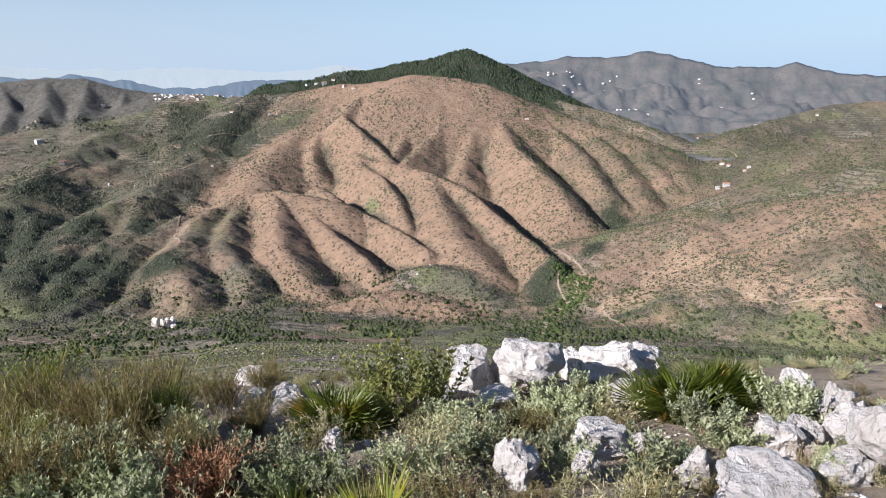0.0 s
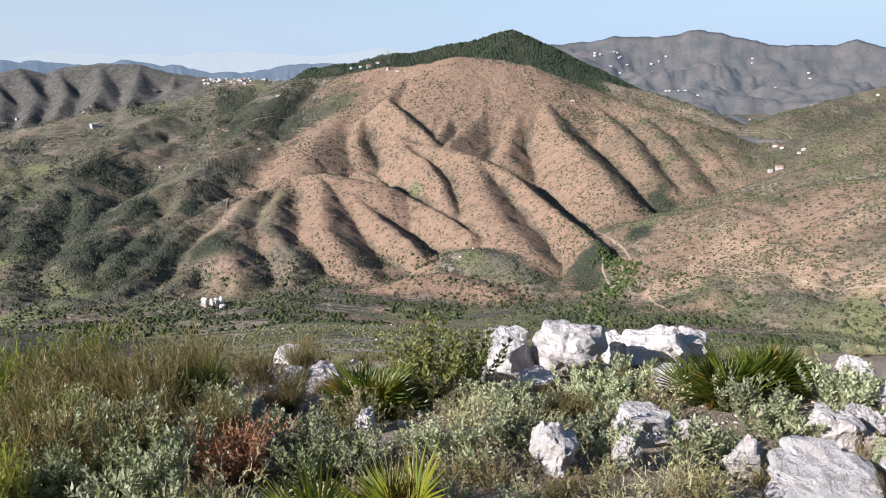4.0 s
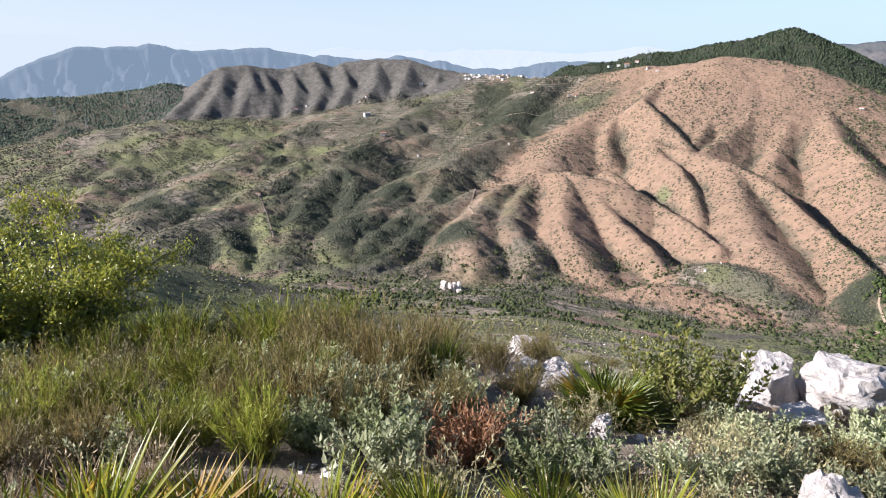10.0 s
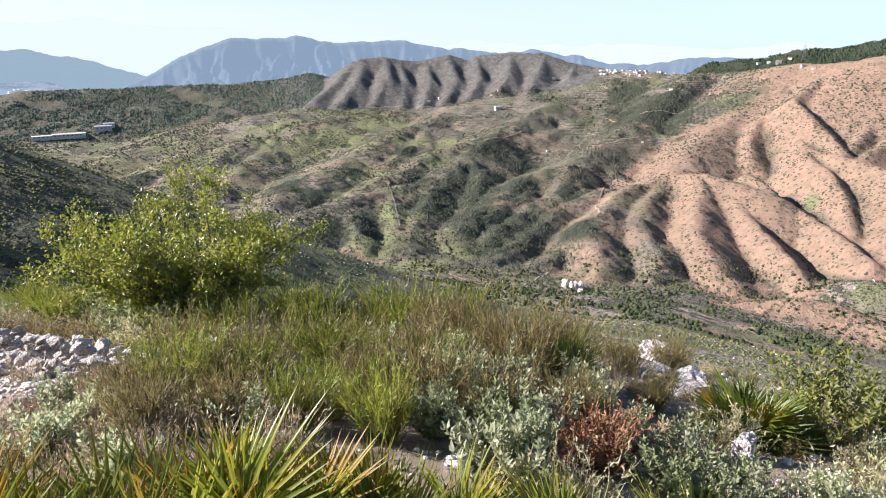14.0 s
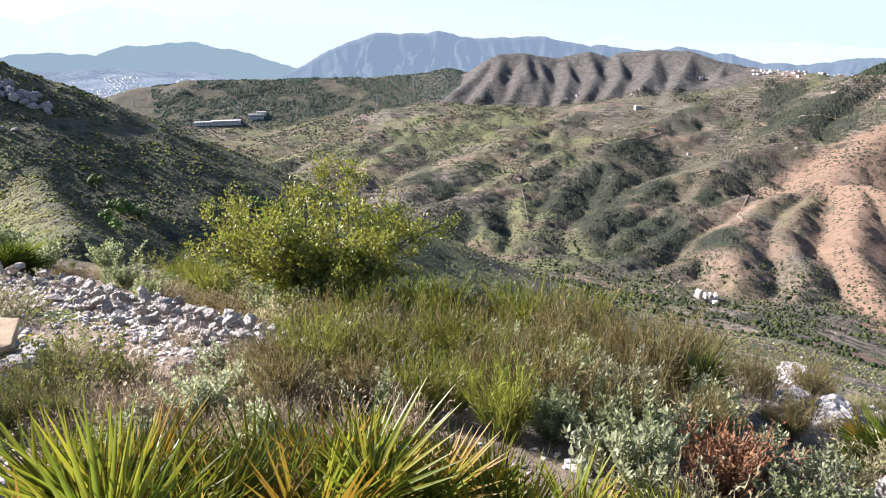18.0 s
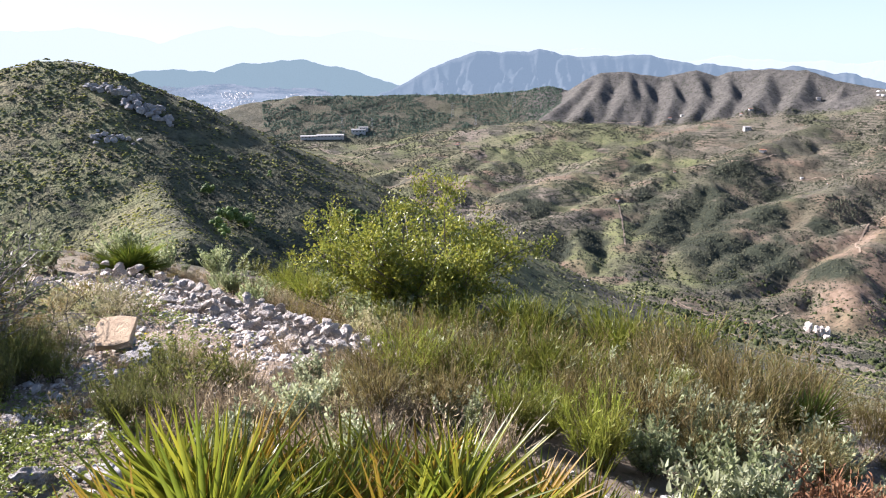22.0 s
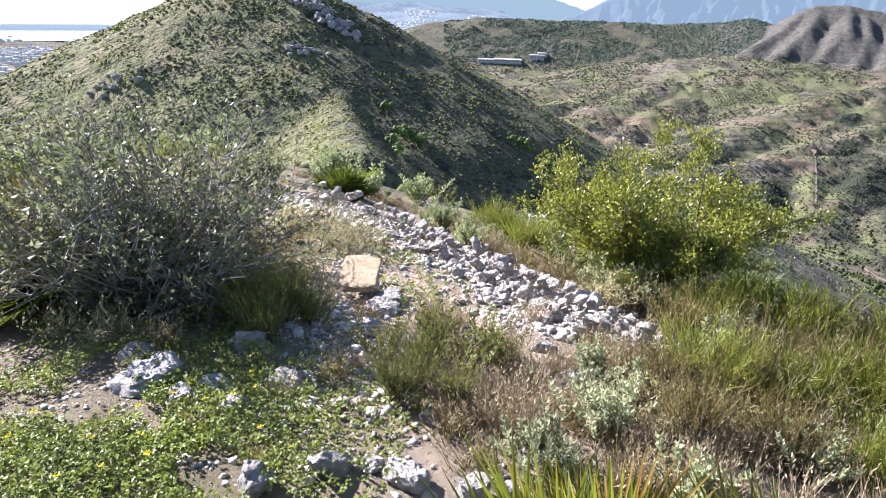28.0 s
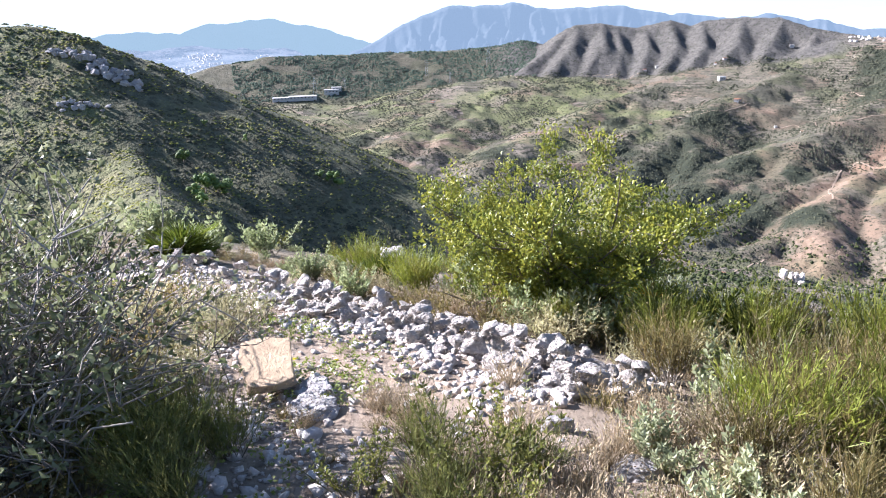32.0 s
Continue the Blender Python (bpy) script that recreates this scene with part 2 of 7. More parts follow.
# ---- the lie of the land ----
def lattice(ix, iy, seed):
    h = (ix * 374761393 + iy * 668265263 + seed * 982451653).astype(np.int64) & 0x7FFFFFFF
    h = ((h ^ (h >> 13)) * 1274126177) & 0x7FFFFFFF
    return ((h ^ (h >> 16)) & 0xFFFF) / 65535.0


def value_noise(x, y, seed=0):
    ix, iy = np.floor(x).astype(np.int64), np.floor(y).astype(np.int64)
    fx, fy = x - ix, y - iy
    fx, fy = fx * fx * (3 - 2 * fx), fy * fy * (3 - 2 * fy)
    a, b = lattice(ix, iy, seed), lattice(ix + 1, iy, seed)
    c, d = lattice(ix, iy + 1, seed), lattice(ix + 1, iy + 1, seed)
    return (a + (b - a) * fx) * (1 - fy) + (c + (d - c) * fx) * fy


def fbm(x, y, octaves=4, seed=0, gain=0.5):
    total, amp, norm = 0.0, 1.0, 0.0
    for k in range(octaves):
        total = total + amp * value_noise(x * 2**k, y * 2**k, seed + k)
        norm += amp
        amp *= gain
    return total / norm


def ridged(x, y, octaves=4, seed=0):
    """Sharp valleys: 0 in the gullies, 1 on the backs between them."""
    total, amp, norm = 0.0, 1.0, 0.0
    for k in range(octaves):
        total = total + amp * np.abs(2 * value_noise(x * 2**k, y * 2**k, seed + k) - 1)
        norm += amp
        amp *= 0.5
    return np.clip(total / norm * 1.6, 0, 1)


# Dip of the ground seen from the summit (degrees), by bearing and by distance.
DIP_BEARINGS = [-45, -20, 0, 20, 40, 60, 80, 110]
DIP_FAR = [12, 40, 120, 300, 600, 900, 1200, 1700, 2400, 3200, 4000, 4900]
DIP = [
    [-29, -29, -28, -27, -25, -21, -16.5, -16],
    [-28, -28, -28, -27, -26, -23, -16, -18],
    [-26, -26, -26, -25, -24, -23, -14.5, -18],
    [-24, -24.5, -24, -23, -22, -22, -18, -18],
    [-21, -22.5, -22.5, -21.2, -20, -19, -17, -16],
    [-18.5, -20, -21, -19.3, -18.2, -17, -13.5, -12],
    [-15, -16, -17.3, -16.7, -16.2, -15.4, -10.5, -9],
    [-11, -11, -12.5, -12.5, -12, -11.6, -8, -7.5],
    [-7.5, -7.8, -8.5, -8, -7.6, -7.2, -5.8, -5.6],
    [-5.2, -5.4, -5.5, -5.3, -4.9, -5.1, -4.9, -4.7],
    [-3.6, -3.6, -3.8, -3.4, -3.1, -4.7, -4.9, -3.8],
    [-2.2, -2.2, -2.2, -2.2, -2.0, -4.0, -4.2, -3.1],
]

CRESTS = []


def crest(cover, slope, back, *pts):
    """A crest through points (bearing, dip, distance), with the slope of its sides and the roundness of its back."""
    CRESTS.append((pts, slope, back, cover))


crest('dry', 0.42, 36, (9.9, -1.7, 2800), (8, -1.3, 2700), (5.3, -1.2, 2600), (2.1, -0.6, 2500), (-1.1, -1, 2480), (-3.1, -1.5, 2450), (-4.9, -2.5, 2400), (-7.9, -3.7, 2350), (-11.5, -4.7, 2250), (-14.6, -5.6, 2150), (-16.8, -6.6, 2050), (-19.1, -8.2, 1900), (-21.5, -9.8, 1720))  # the long brown crest
crest('dry', 0.72, 12, (-3.1, -1.6, 2450), (-4.7, -3.9, 2250), (-5.8, -6.2, 1950), (-7.7, -8, 1750), (-9.6, -9.9, 1580), (-10.9, -11.6, 1450))  # spur below the peak
crest('dry', 0.68, 12, (-7, -3.5, 2350), (-8.6, -4.6, 2250), (-10.2, -6, 2080), (-11.8, -7.4, 1900), (-12.8, -8.9, 1750), (-14, -10.5, 1600))
crest('dry', 0.6, 16, (-11.5, -5, 2250), (-13.8, -6.9, 1980), (-15.4, -8.7, 1800), (-16.6, -10.7, 1620))
crest('dry', 0.55, 16, (-15.5, -6, 2120), (-17.3, -8, 1900), (-19, -9.9, 1720))
crest('dry', 0.75, 10, (2.1, -0.8, 2480), (3.6, -2.1, 2350), (3.2, -3.5, 2230), (3, -5.5, 2050), (3.8, -7.1, 1880))  # ribs of the bowl
crest('dry', 0.72, 10, (-1, -1.3, 2450), (-0.1, -3.3, 2260), (0.1, -4.9, 2100), (1.6, -6.5, 1930), (3, -7.6, 1800))
crest('dry', 0.66, 12, (-3.3, -2.1, 2400), (-3.6, -3.9, 2220), (-2.6, -5.7, 2050), (-2, -7.5, 1900), (-1.7, -8.7, 1760))
crest('dry', 0.8, 9, (6.3, -2.2, 2400), (7.9, -3.7, 2200), (6.7, -4.9, 2050), (5.4, -6.2, 1930), (4.1, -7.4, 1800))
crest('dry', 0.7, 10, (8.1, -1.8, 2600), (9.5, -4.6, 2230), (10.5, -6.2, 2060), (10.3, -8, 1880))
crest('dry', 0.88, 9, (8.5, -5.1, 2200), (7.4, -6.4, 2000), (6.1, -7.3, 1850), (3.8, -7.7, 1760), (1, -8.6, 1680), (-1.8, -9.8, 1580), (-3.2, -11, 1500), (-4.9, -12.4, 1400), (-6.6, -13.8, 1290), (-8.5, -15.1, 1150), (-9.4, -15.8, 1080))  # the middle ridge
crest('dry', 0.9, 9, (7.4, -6.4, 2000), (6.4, -7.8, 1800), (5, -8.8, 1700), (3.8, -10.5, 1560), (3.2, -12.2, 1450), (3, -12.9, 1410))
crest('dry', 0.55, 14, (1, -8.6, 1680), (0.3, -10.7, 1520), (-0.8, -13.1, 1350), (-2.7, -15.4, 1180), (-4.1, -16.9, 1090))
crest('dry', 0.85, 9, (10.4, -9.3, 1640), (8.2, -10.9, 1530), (6.4, -11.9, 1480), (4.5, -12.8, 1410), (2.9, -13.9, 1320), (1.3, -15, 1240))
crest('dry', 0.6, 22, (16.3, -9.6, 1700), (13.6, -9.4, 1640), (11.4, -10, 1570), (8.7, -10.8, 1510))  # the low brown back
crest('dry', 0.8, 9, (13.2, -9.5, 1620), (11.2, -11.1, 1520), (9.9, -12.6, 1420), (8.3, -14.1, 1310), (6.5, -15.6, 1210), (5.2, -17.3, 1100))
crest('dry', 0.62, 14, (13.6, -9.5, 1630), (13.8, -11.9, 1440), (13.6, -14.2, 1270), (11.9, -16.6, 1120), (10.6, -17.9, 1050))
crest('semi', 0.66, 12, (16.3, -9.6, 1700), (17.6, -11.5, 1480), (18.4, -13.3, 1320), (16.8, -15.2, 1190), (16.6, -16.7, 1090), (17.1, -17.9, 1030))
crest('semi', 0.6, 14, (16.3, -9.6, 1700), (19.5, -10.7, 1560), (20.9, -12.1, 1400), (22.4, -13.7, 1250), (21.4, -16.1, 1090), (21.1, -17.7, 1010))
crest('dry', 0.5, 26, (10.3, -4.4, 2330), (12.8, -5.7, 2130), (14.3, -7.3, 1900), (15.8, -9, 1720))
crest('dry', 0.62, 20, (11.1, -19.8, 960), (9.2, -19.1, 975), (6.2, -18.3, 985), (3.3, -18.3, 985), (-0.2, -19.2, 960), (-2.9, -21.3, 900))  # knoll over the stream
crest('', 0.5, 18, (3, -16.7, 1120), (1, -16.1, 1110), (-1.2, -16.7, 1080), (-3.6, -18.5, 1000), (-5.2, -19.9, 960))  # green mound
crest('wood', 0.5, 14, (13.8, -1.1, 3150), (9.8, -0.7, 3120), (8, -0.3, 3100), (5.5, -0.2, 3100), (3.5, 0.2, 3120), (0.7, 0.6, 3150), (-0.9, 1, 3200), (-2.2, 1.3, 3220), (-3.3, 0.7, 3220), (-4.2, -0.1, 3180), (-5.8, -1.2, 3100))  # peak
crest('', 0.5, 14, (-5.8, -1.2, 3100), (-7.4, -2.1, 3000), (-10.1, -3.1, 2900), (-13.7, -4, 2800), (-18.1, -5.6, 2600))  # its open flank
crest('wood', 0.55, 12, (-2.2, 1.2, 3220), (-1.1, 0.1, 3050), (0.3, -0.9, 2900))
crest('wood', 0.55, 12, (-4.3, 0, 3180), (-4.7, -1.2, 3000), (-5.8, -2.3, 2850))
crest('', 0.4, 40, (-32.5, -3, 3200), (-29.9, -3.2, 3100), (-26.7, -4.2, 2900), (-23, -5.5, 2600))  # slopes over the far hamlets
crest('semi', 0.35, 50, (-33.2, -8.7, 1150), (-29.1, -9.9, 1200), (-24.7, -11.8, 1200), (-19.5, -14.6, 1150), (-14.2, -17.6, 1050))
crest('semi', 0.5, 12, (-29.1, -9.9, 1200), (-27.6, -13.1, 1020), (-27.1, -15.7, 900), (-25.3, -18.5, 800))
crest('semi', 0.5, 12, (-24.7, -11.8, 1200), (-22.9, -14.4, 1060), (-21.3, -16.7, 950), (-18.9, -19.1, 850))
crest('semi', 0.5, 12, (-32.3, -9.1, 1150), (-31.6, -12.7, 960), (-31.3, -16, 830))
crest('semi', 0.35, 50, (-32.8, -5.3, 2000), (-28.7, -6, 1950), (-25.2, -8.2, 1800))
crest('', 0.4, 30, (-33, -7.2, 1600), (-28.9, -8, 1600), (-25.3, -9.7, 1550), (-21, -11.2, 1500))
crest('', 0.5, 18, (15.1, -1.8, 2750), (18.4, -4.8, 2300), (21.2, -7, 1980), (24.3, -8.6, 1780), (27.4, -9.7, 1650), (29.6, -11.1, 1500), (31.4, -12.8, 1370), (33.7, -14.5, 1230))  # left spurs
crest('', 0.62, 10, (21.3, -10.7, 1560), (23, -11.4, 1500), (25.2, -12.6, 1400), (26.7, -13.9, 1300), (28.7, -15.4, 1190), (30.8, -16.8, 1080))
crest('', 0.6, 10, (20.4, -13.6, 1330), (22.4, -14.5, 1250), (24.6, -15.8, 1160), (26.9, -17.1, 1070))
crest('', 0.5, 14, (24.3, -8.6, 1780), (24.6, -10.6, 1580), (26.6, -11.9, 1450), (28.4, -13.5, 1330), (30.6, -14.7, 1230))
crest('', 0.45, 20, (25.7, -3.9, 2600), (29.5, -6, 2250), (32.4, -8.3, 1900), (35.3, -10, 1650), (39, -10.5, 1560), (42.5, -11.4, 1430), (46, -12.2, 1320), (48.5, -13, 1210), (50.7, -14.1, 1110))
crest('', 0.6, 10, (35.3, -10, 1650), (36, -11.9, 1450), (37, -13.5, 1300), (37.9, -15.5, 1150))
crest('', 0.6, 10, (39, -10.5, 1560), (38.9, -12.2, 1400), (38.5, -14.3, 1240), (39.1, -16, 1120))
crest('', 0.6, 10, (42.5, -11.4, 1430), (42.3, -13.1, 1290), (42.1, -14.8, 1160))
crest('', 0.6, 10, (32.4, -8.3, 1900), (31.2, -9.6, 1720), (31.8, -11.2, 1560), (32.8, -12.9, 1410))
crest('', 0.4, 22, (18.9, -3.3, 2750), (21.6, -4.7, 2500), (24.2, -5.7, 2380), (27.3, -6.7, 2200), (32.3, -7.3, 2080), (35.4, -7.8, 1980), (38, -9, 1800), (41.2, -10.5, 1620))
crest('', 0.36, 22, (32.1, -4.3, 2750), (35.5, -5.4, 2480), (38.6, -6.3, 2280), (41.7, -7.7, 2000), (45, -9.1, 1760), (47.9, -11, 1550), (51.2, -12.6, 1350))
crest('', 0.5, 10, (35.5, -5.4, 2480), (36.8, -7, 2200), (38.7, -8.1, 1980), (39.9, -9.1, 1850))
crest('', 0.5, 10, (38.6, -6.3, 2280), (40.4, -7.3, 2080), (42.7, -8.4, 1900))
crest('', 0.35, 24, (42.8, -5.2, 2620), (47.6, -5.6, 2560), (52, -7, 2220), (55.5, -8.9, 1850), (58.7, -11, 1520), (61.6, -12.5, 1330))
crest('', 0.45, 14, (47.6, -5.6, 2560), (48.8, -7.1, 2250), (51.1, -8.4, 1980), (52.6, -10, 1720), (54.5, -11.6, 1540), (56, -13.7, 1340))
crest('', 0.48, 14, (45, -9.1, 1760), (45.9, -11.2, 1560), (47.9, -12.9, 1400), (50.3, -14.3, 1280))
crest('', 0.3, 30, (56.6, -6.1, 2650), (60.3, -7.2, 2330), (63.5, -8.3, 2100), (64.9, -9.6, 1900))
crest('', 0.35, 24, (52, -5.7, 2700), (54.9, -7.3, 2250), (58.6, -8.6, 1980), (60.5, -10.3, 1720))
crest('', 0.3, 40, (7.7, -1.2, 2700), (10.3, -1.6, 2800), (15.1, -1.9, 2900), (18.8, -1.7, 3000), (21.5, -1.6, 3050))  # village ridge
crest('pleat', 0.7, 8, (47.4, -3, 3350), (43.8, -2, 3320), (41, -0.5, 3300), (39.1, -0.4, 3300), (38.1, -0.6, 3300), (36.5, -0.8, 3300), (34, -0.3, 3300), (32.5, -0.7, 3290), (31.7, -0.4, 3290), (29.1, -0.2, 3250), (26.4, -0.3, 3200), (24.6, -0.9, 3150), (21.4, -1.6, 3100))  # pleated ridge
crest('', 0.2, 60, (49.1, -4.4, 2760), (46, -4.1, 2790), (43.3, -4.2, 2790), (40.4, -4.3, 2790), (37, -4.4, 2790), (33.9, -4.2, 2790), (30.3, -3.7, 2790), (26.6, -3.5, 2780), (23.6, -3.8, 2760))  # the shelf at its foot
crest('pleat', 0.58, 7, (41.6, -0.7, 3300), (43, -2.3, 3130), (44.7, -3.5, 2990))  # pleats
crest('pleat', 0.58, 7, (40.7, -0.5, 3300), (41.3, -2.2, 3080), (43, -4.1, 2880))
crest('pleat', 0.58, 7, (38.9, -0.5, 3300), (38.8, -1.9, 3090), (40.3, -4.1, 2880))
crest('pleat', 0.58, 7, (38, -0.7, 3300), (37.4, -2.3, 3080), (37.9, -4.3, 2860))
crest('pleat', 0.58, 7, (35.8, -0.8, 3300), (35.4, -2.2, 3080), (36.1, -4.2, 2860))
crest('pleat', 0.58, 7, (33.9, -0.4, 3290), (33.3, -2.1, 3080), (34.3, -4, 2860))
crest('pleat', 0.58, 7, (31.7, -0.5, 3280), (31.4, -2.1, 3050), (32.2, -3.5, 2880))
crest('pleat', 0.58, 7, (28.9, -0.3, 3240), (29.1, -1.8, 3030), (30, -3.1, 2880))
crest('pleat', 0.58, 7, (26.3, -0.4, 3190), (26.9, -2, 3000), (27.6, -3.3, 2850))
crest('pleat', 0.58, 7, (24, -1.1, 3140), (24.4, -2.4, 2980), (25, -3.5, 2850))
crest('wood', 0.3, 50, (74.2, -4.6, 3450), (71.4, -3.6, 3450), (68.1, -2.6, 3450), (65.2, -2.2, 3450), (61.8, -2.2, 3450), (58.3, -2.2, 3450), (54.7, -2.2, 3450), (51, -2.1, 3450), (47.8, -2, 3450), (45.1, -1.5, 3450))  # wooded rise before the plain
crest('', 0.8, 8, (77, -1.8, 385), (73.9, -4.2, 400), (69.4, -7.1, 405), (64.9, -9.8, 395), (58.4, -13.4, 385))
crest('', 0.5, 6, (80.2, 0.25, 343), (81.1, 0.5, 345), (82.6, 0.5, 345), (84.0, 0.15, 344), (85.6, -0.6, 342), (87.4, -1.6, 340), (89.1, -2.2, 338), (92.4, -3.6, 334), (94.6, -4.8, 330), (96.4, -5.7, 326), (98.4, -6.7, 322), (100.3, -7.6, 318))
SPINE = [(81.1, 0.2, 345), (78.8, -0.4, 335), (77.5, -2.6, 318), (77, -5.2, 295), (76.5, -8.2, 262), (75.3, -11.3, 220), (74.5, -13.4, 180)]
FLANK = [(79.6, 0, 345), (77, -2, 350), (74, -4.7, 358), (70.3, -7.5, 366), (65.9, -10.4, 374), (61.3, -13.2, 380), (57.0, -15.6, 370)]
for f in (0.0, 0.2, 0.4, 0.6, 0.8, 1.0):  # the shaded face of the near hill
    crest('', (0.5, 0.9) if f == 0 else 0.9, 4, *[tuple(u + (v - u) * f for u, v in zip(p, q)) for p, q in zip(SPINE, FLANK)])


def polar(a, e, r):
    a, e = radians(a), radians(e)
    return (-r * math.sin(a), r * math.cos(a), r * math.tan(e))


def near_ground(x, y):
    """The stony summit round the camera."""
    z = -1.45 - 0.14 * np.maximum(0, -x - 2) - 0.12 * np.clip(y, 0, 1.8) - 0.3 * np.maximum(0, y - 1.8)
    z = z - 0.05 * np.maximum(0, y - 5) ** 2 + 0.03 * np.minimum(0, y) + 0.12 * (fbm(x * 0.9, y * 0.9, 4, 5) - 0.5)
    return z + 0.05 * (fbm(x * 5.0, y * 5.0, 3, 9) - 0.5)


def table_dip(a, r):
    la, lr = np.array(DIP_BEARINGS, float), np.log(np.array(DIP_FAR, float))
    grid = np.array(DIP, float)
    ia = np.clip(np.searchsorted(la, a) - 1, 0, len(la) - 2)
    q = np.log(np.maximum(r, 12.0))
    ir = np.clip(np.searchsorted(lr, q) - 1, 0, len(lr) - 2)
    fa = np.clip((a - la[ia]) / (la[ia + 1] - la[ia]), 0, 1)
    fr = np.clip((q - lr[ir]) / (lr[ir + 1] - lr[ir]), 0, 1)
    fa = fa * fa * (3 - 2 * fa)
    top = grid[ir, ia] * (1 - fa) + grid[ir, ia + 1] * fa
    low = grid[ir + 1, ia] * (1 - fa) + grid[ir + 1, ia + 1] * fa
    return top * (1 - fr) + low * fr


def side_spurs():
    """Short side spurs that leave the long crests in turn, left and right, and fall away."""
    r_ = random.Random(11)
    found = []
    for pts, slope, back, cover in CRESTS:
        if pts[0][2] < 500 or len(pts) < 4 or cover:
            continue
        p = [Vector(polar(*q)) for q in pts]
        side = 1
        for a, b in zip(p, p[1:]):
            d = b - a
            flat = Vector((d.x, d.y, 0))
            steps = max(1, int(flat.length / 150))
            for k in range(steps):
                f = (k + r_.uniform(0.2, 0.8)) / steps
                start = a + d * f
                side = -side
                ang = side * r_.uniform(0.75, 1.25)
                down = -1 if d.z > 0 else 1
                w = Matrix.Rotation(ang, 3, "Z") @ (flat.normalized() * down)
                length = r_.uniform(70, 170)
                drop = slope * r_.uniform(0.5, 0.66)
                found.append((start - Vector((0, 0, 2)), start + w * length - Vector((0, 0, length * drop + 2)), max(slope, 0.52), r_.uniform(8, 16), cover))
    return found


def land(x, y):
    """Height and cover (dry, fresh, scrub) of the ground at x, y (arrays)."""
    x, y = np.asarray(x, float), np.asarray(y, float)
    r, bear = np.hypot(x, y), np.degrees(np.arctan2(-x, y))
    base = r * np.tan(np.radians(table_dip(bear, r)))
    wx = x + 10 * (fbm(x / 60, y / 60, 3, 21) - 0.5)
    wy = y + 10 * (fbm(x / 60, y / 60, 3, 31) - 0.5)
    far = np.clip((r - 350) / 400, 0, 1)
    h = base + far * (26 * (fbm(x / 320, y / 320, 4, 3) - 0.5))
    dry, wood, semi, pleat = (np.full(x.shape, -1e4) for _ in range(4))
    for pts, slope, back, cover in CRESTS:
        p = [polar(*q) for q in pts]
        near_one = pts[0][2] < 500
        if not near_one and r.max() < 360:
            continue
        if near_one and r.max() < 9:
            continue
        px, py = (x, y) if near_one else (wx, wy)
        if not near_one and not cover and slope > 0.4:
            slope, back = slope * 0.9, back * 1.2
        best = np.full(x.shape, -1e4)
        for (ax, ay, az), (bx, by, bz) in zip(p, p[1:]):
            dx, dy = bx - ax, by - ay
            s = np.clip(((px - ax) * dx + (py - ay) * dy) / (dx * dx + dy * dy), 0, 1)
            d = np.hypot(px - ax - s * dx, py - ay - s * dy)
            fall = slope if isinstance(slope, float) else np.where(dx * (py - ay) > dy * (px - ax), slope[1], slope[0])
            best = np.maximum(best, az + s * (bz - az) - fall * (np.sqrt(d * d + back * back) - back))
        if cover == "dry":
            dry = np.maximum(dry, best)
        elif cover == "pleat":
            pleat = np.maximum(pleat, best)
        elif cover == "wood":
            wood = np.maximum(wood, best)
        elif cover == "semi":
            semi = np.maximum(semi, best)
        k = 4.0 if near_one else 3.5
        gap = np.clip(0.5 + 0.5 * (best - h) / k, 0, 1)
        h = h * (1 - gap) + best * gap + k * gap * (1 - gap)
    for a, b, slope, back, cover in SPURS if r.max() > 360 else ():
        m = (np.abs(wx - (a.x + b.x) / 2) < 210) & (np.abs(wy - (a.y + b.y) / 2) < 210)
        if not m.any():
            continue
        px, py, hm = wx[m], wy[m], h[m]
        dx, dy = b.x - a.x, b.y - a.y
        s = np.clip(((px - a.x) * dx + (py - a.y) * dy) / (dx * dx + dy * dy), 0, 1)
        d = np.hypot(px - a.x - s * dx, py - a.y - s * dy)
        best = a.z + s * (b.z - a.z) - slope * (np.sqrt(d * d + back * back) - back)
        gap = np.clip(0.5 + 0.5 * (best - hm) / 2.5, 0, 1)
        h[m] = hm * (1 - gap) + best * gap + 2.5 * gap * (1 - gap)
        if cover == "dry":
            dry[m] = np.maximum(dry[m], best)
        elif cover == "wood":
            wood[m] = np.maximum(wood[m], best)
        elif cover == "semi":
            semi[m] = np.maximum(semi[m], best)
    side = far * np.clip((bear - 14) / 10, 0, 1) * np.clip((r - 800) / 300, 0, 1) * np.clip((3250 - r) / 300, 0, 1)
    ux, uy = x + 130 * (fbm(x / 500, y / 500, 3, 61) - 0.5), y + 130 * (fbm(x / 500, y / 500, 3, 71) - 0.5)
    cut = ridged(ux / 360, uy / 360, 2, 83)
    h = h + side * (9 * cut - 7 - 5 * (1 - ridged(ux / 140, uy / 140, 3, 87)) ** 2)
    plain = 1 - np.clip((pleat - h) / 10 + 1.2, 0, 1)
    over = np.clip((h - base) / 60, 0, 1) * far * plain
    brown = np.clip((dry - h) / 12 + 1.3, 0, 1)
    gully = ridged(wx / 150, wy / 150, 4, 41)
    h = h - over * (8 - 5 * brown) * (1 - gully) ** 2 - over * (8 - 6 * brown) * (1 - ridged(x / 330 + 7, y / 330, 3, 45)) ** 2 - far * plain * (4 + 4 * over) * (1 - 0.45 * brown) * (1 - ridged(wx / 75, wy / 75, 3, 57)) ** 2
    h = h - (2.5 + 2.5 * side) * far * (1 - ridged(wx / 34, wy / 34, 2, 59)) ** 2
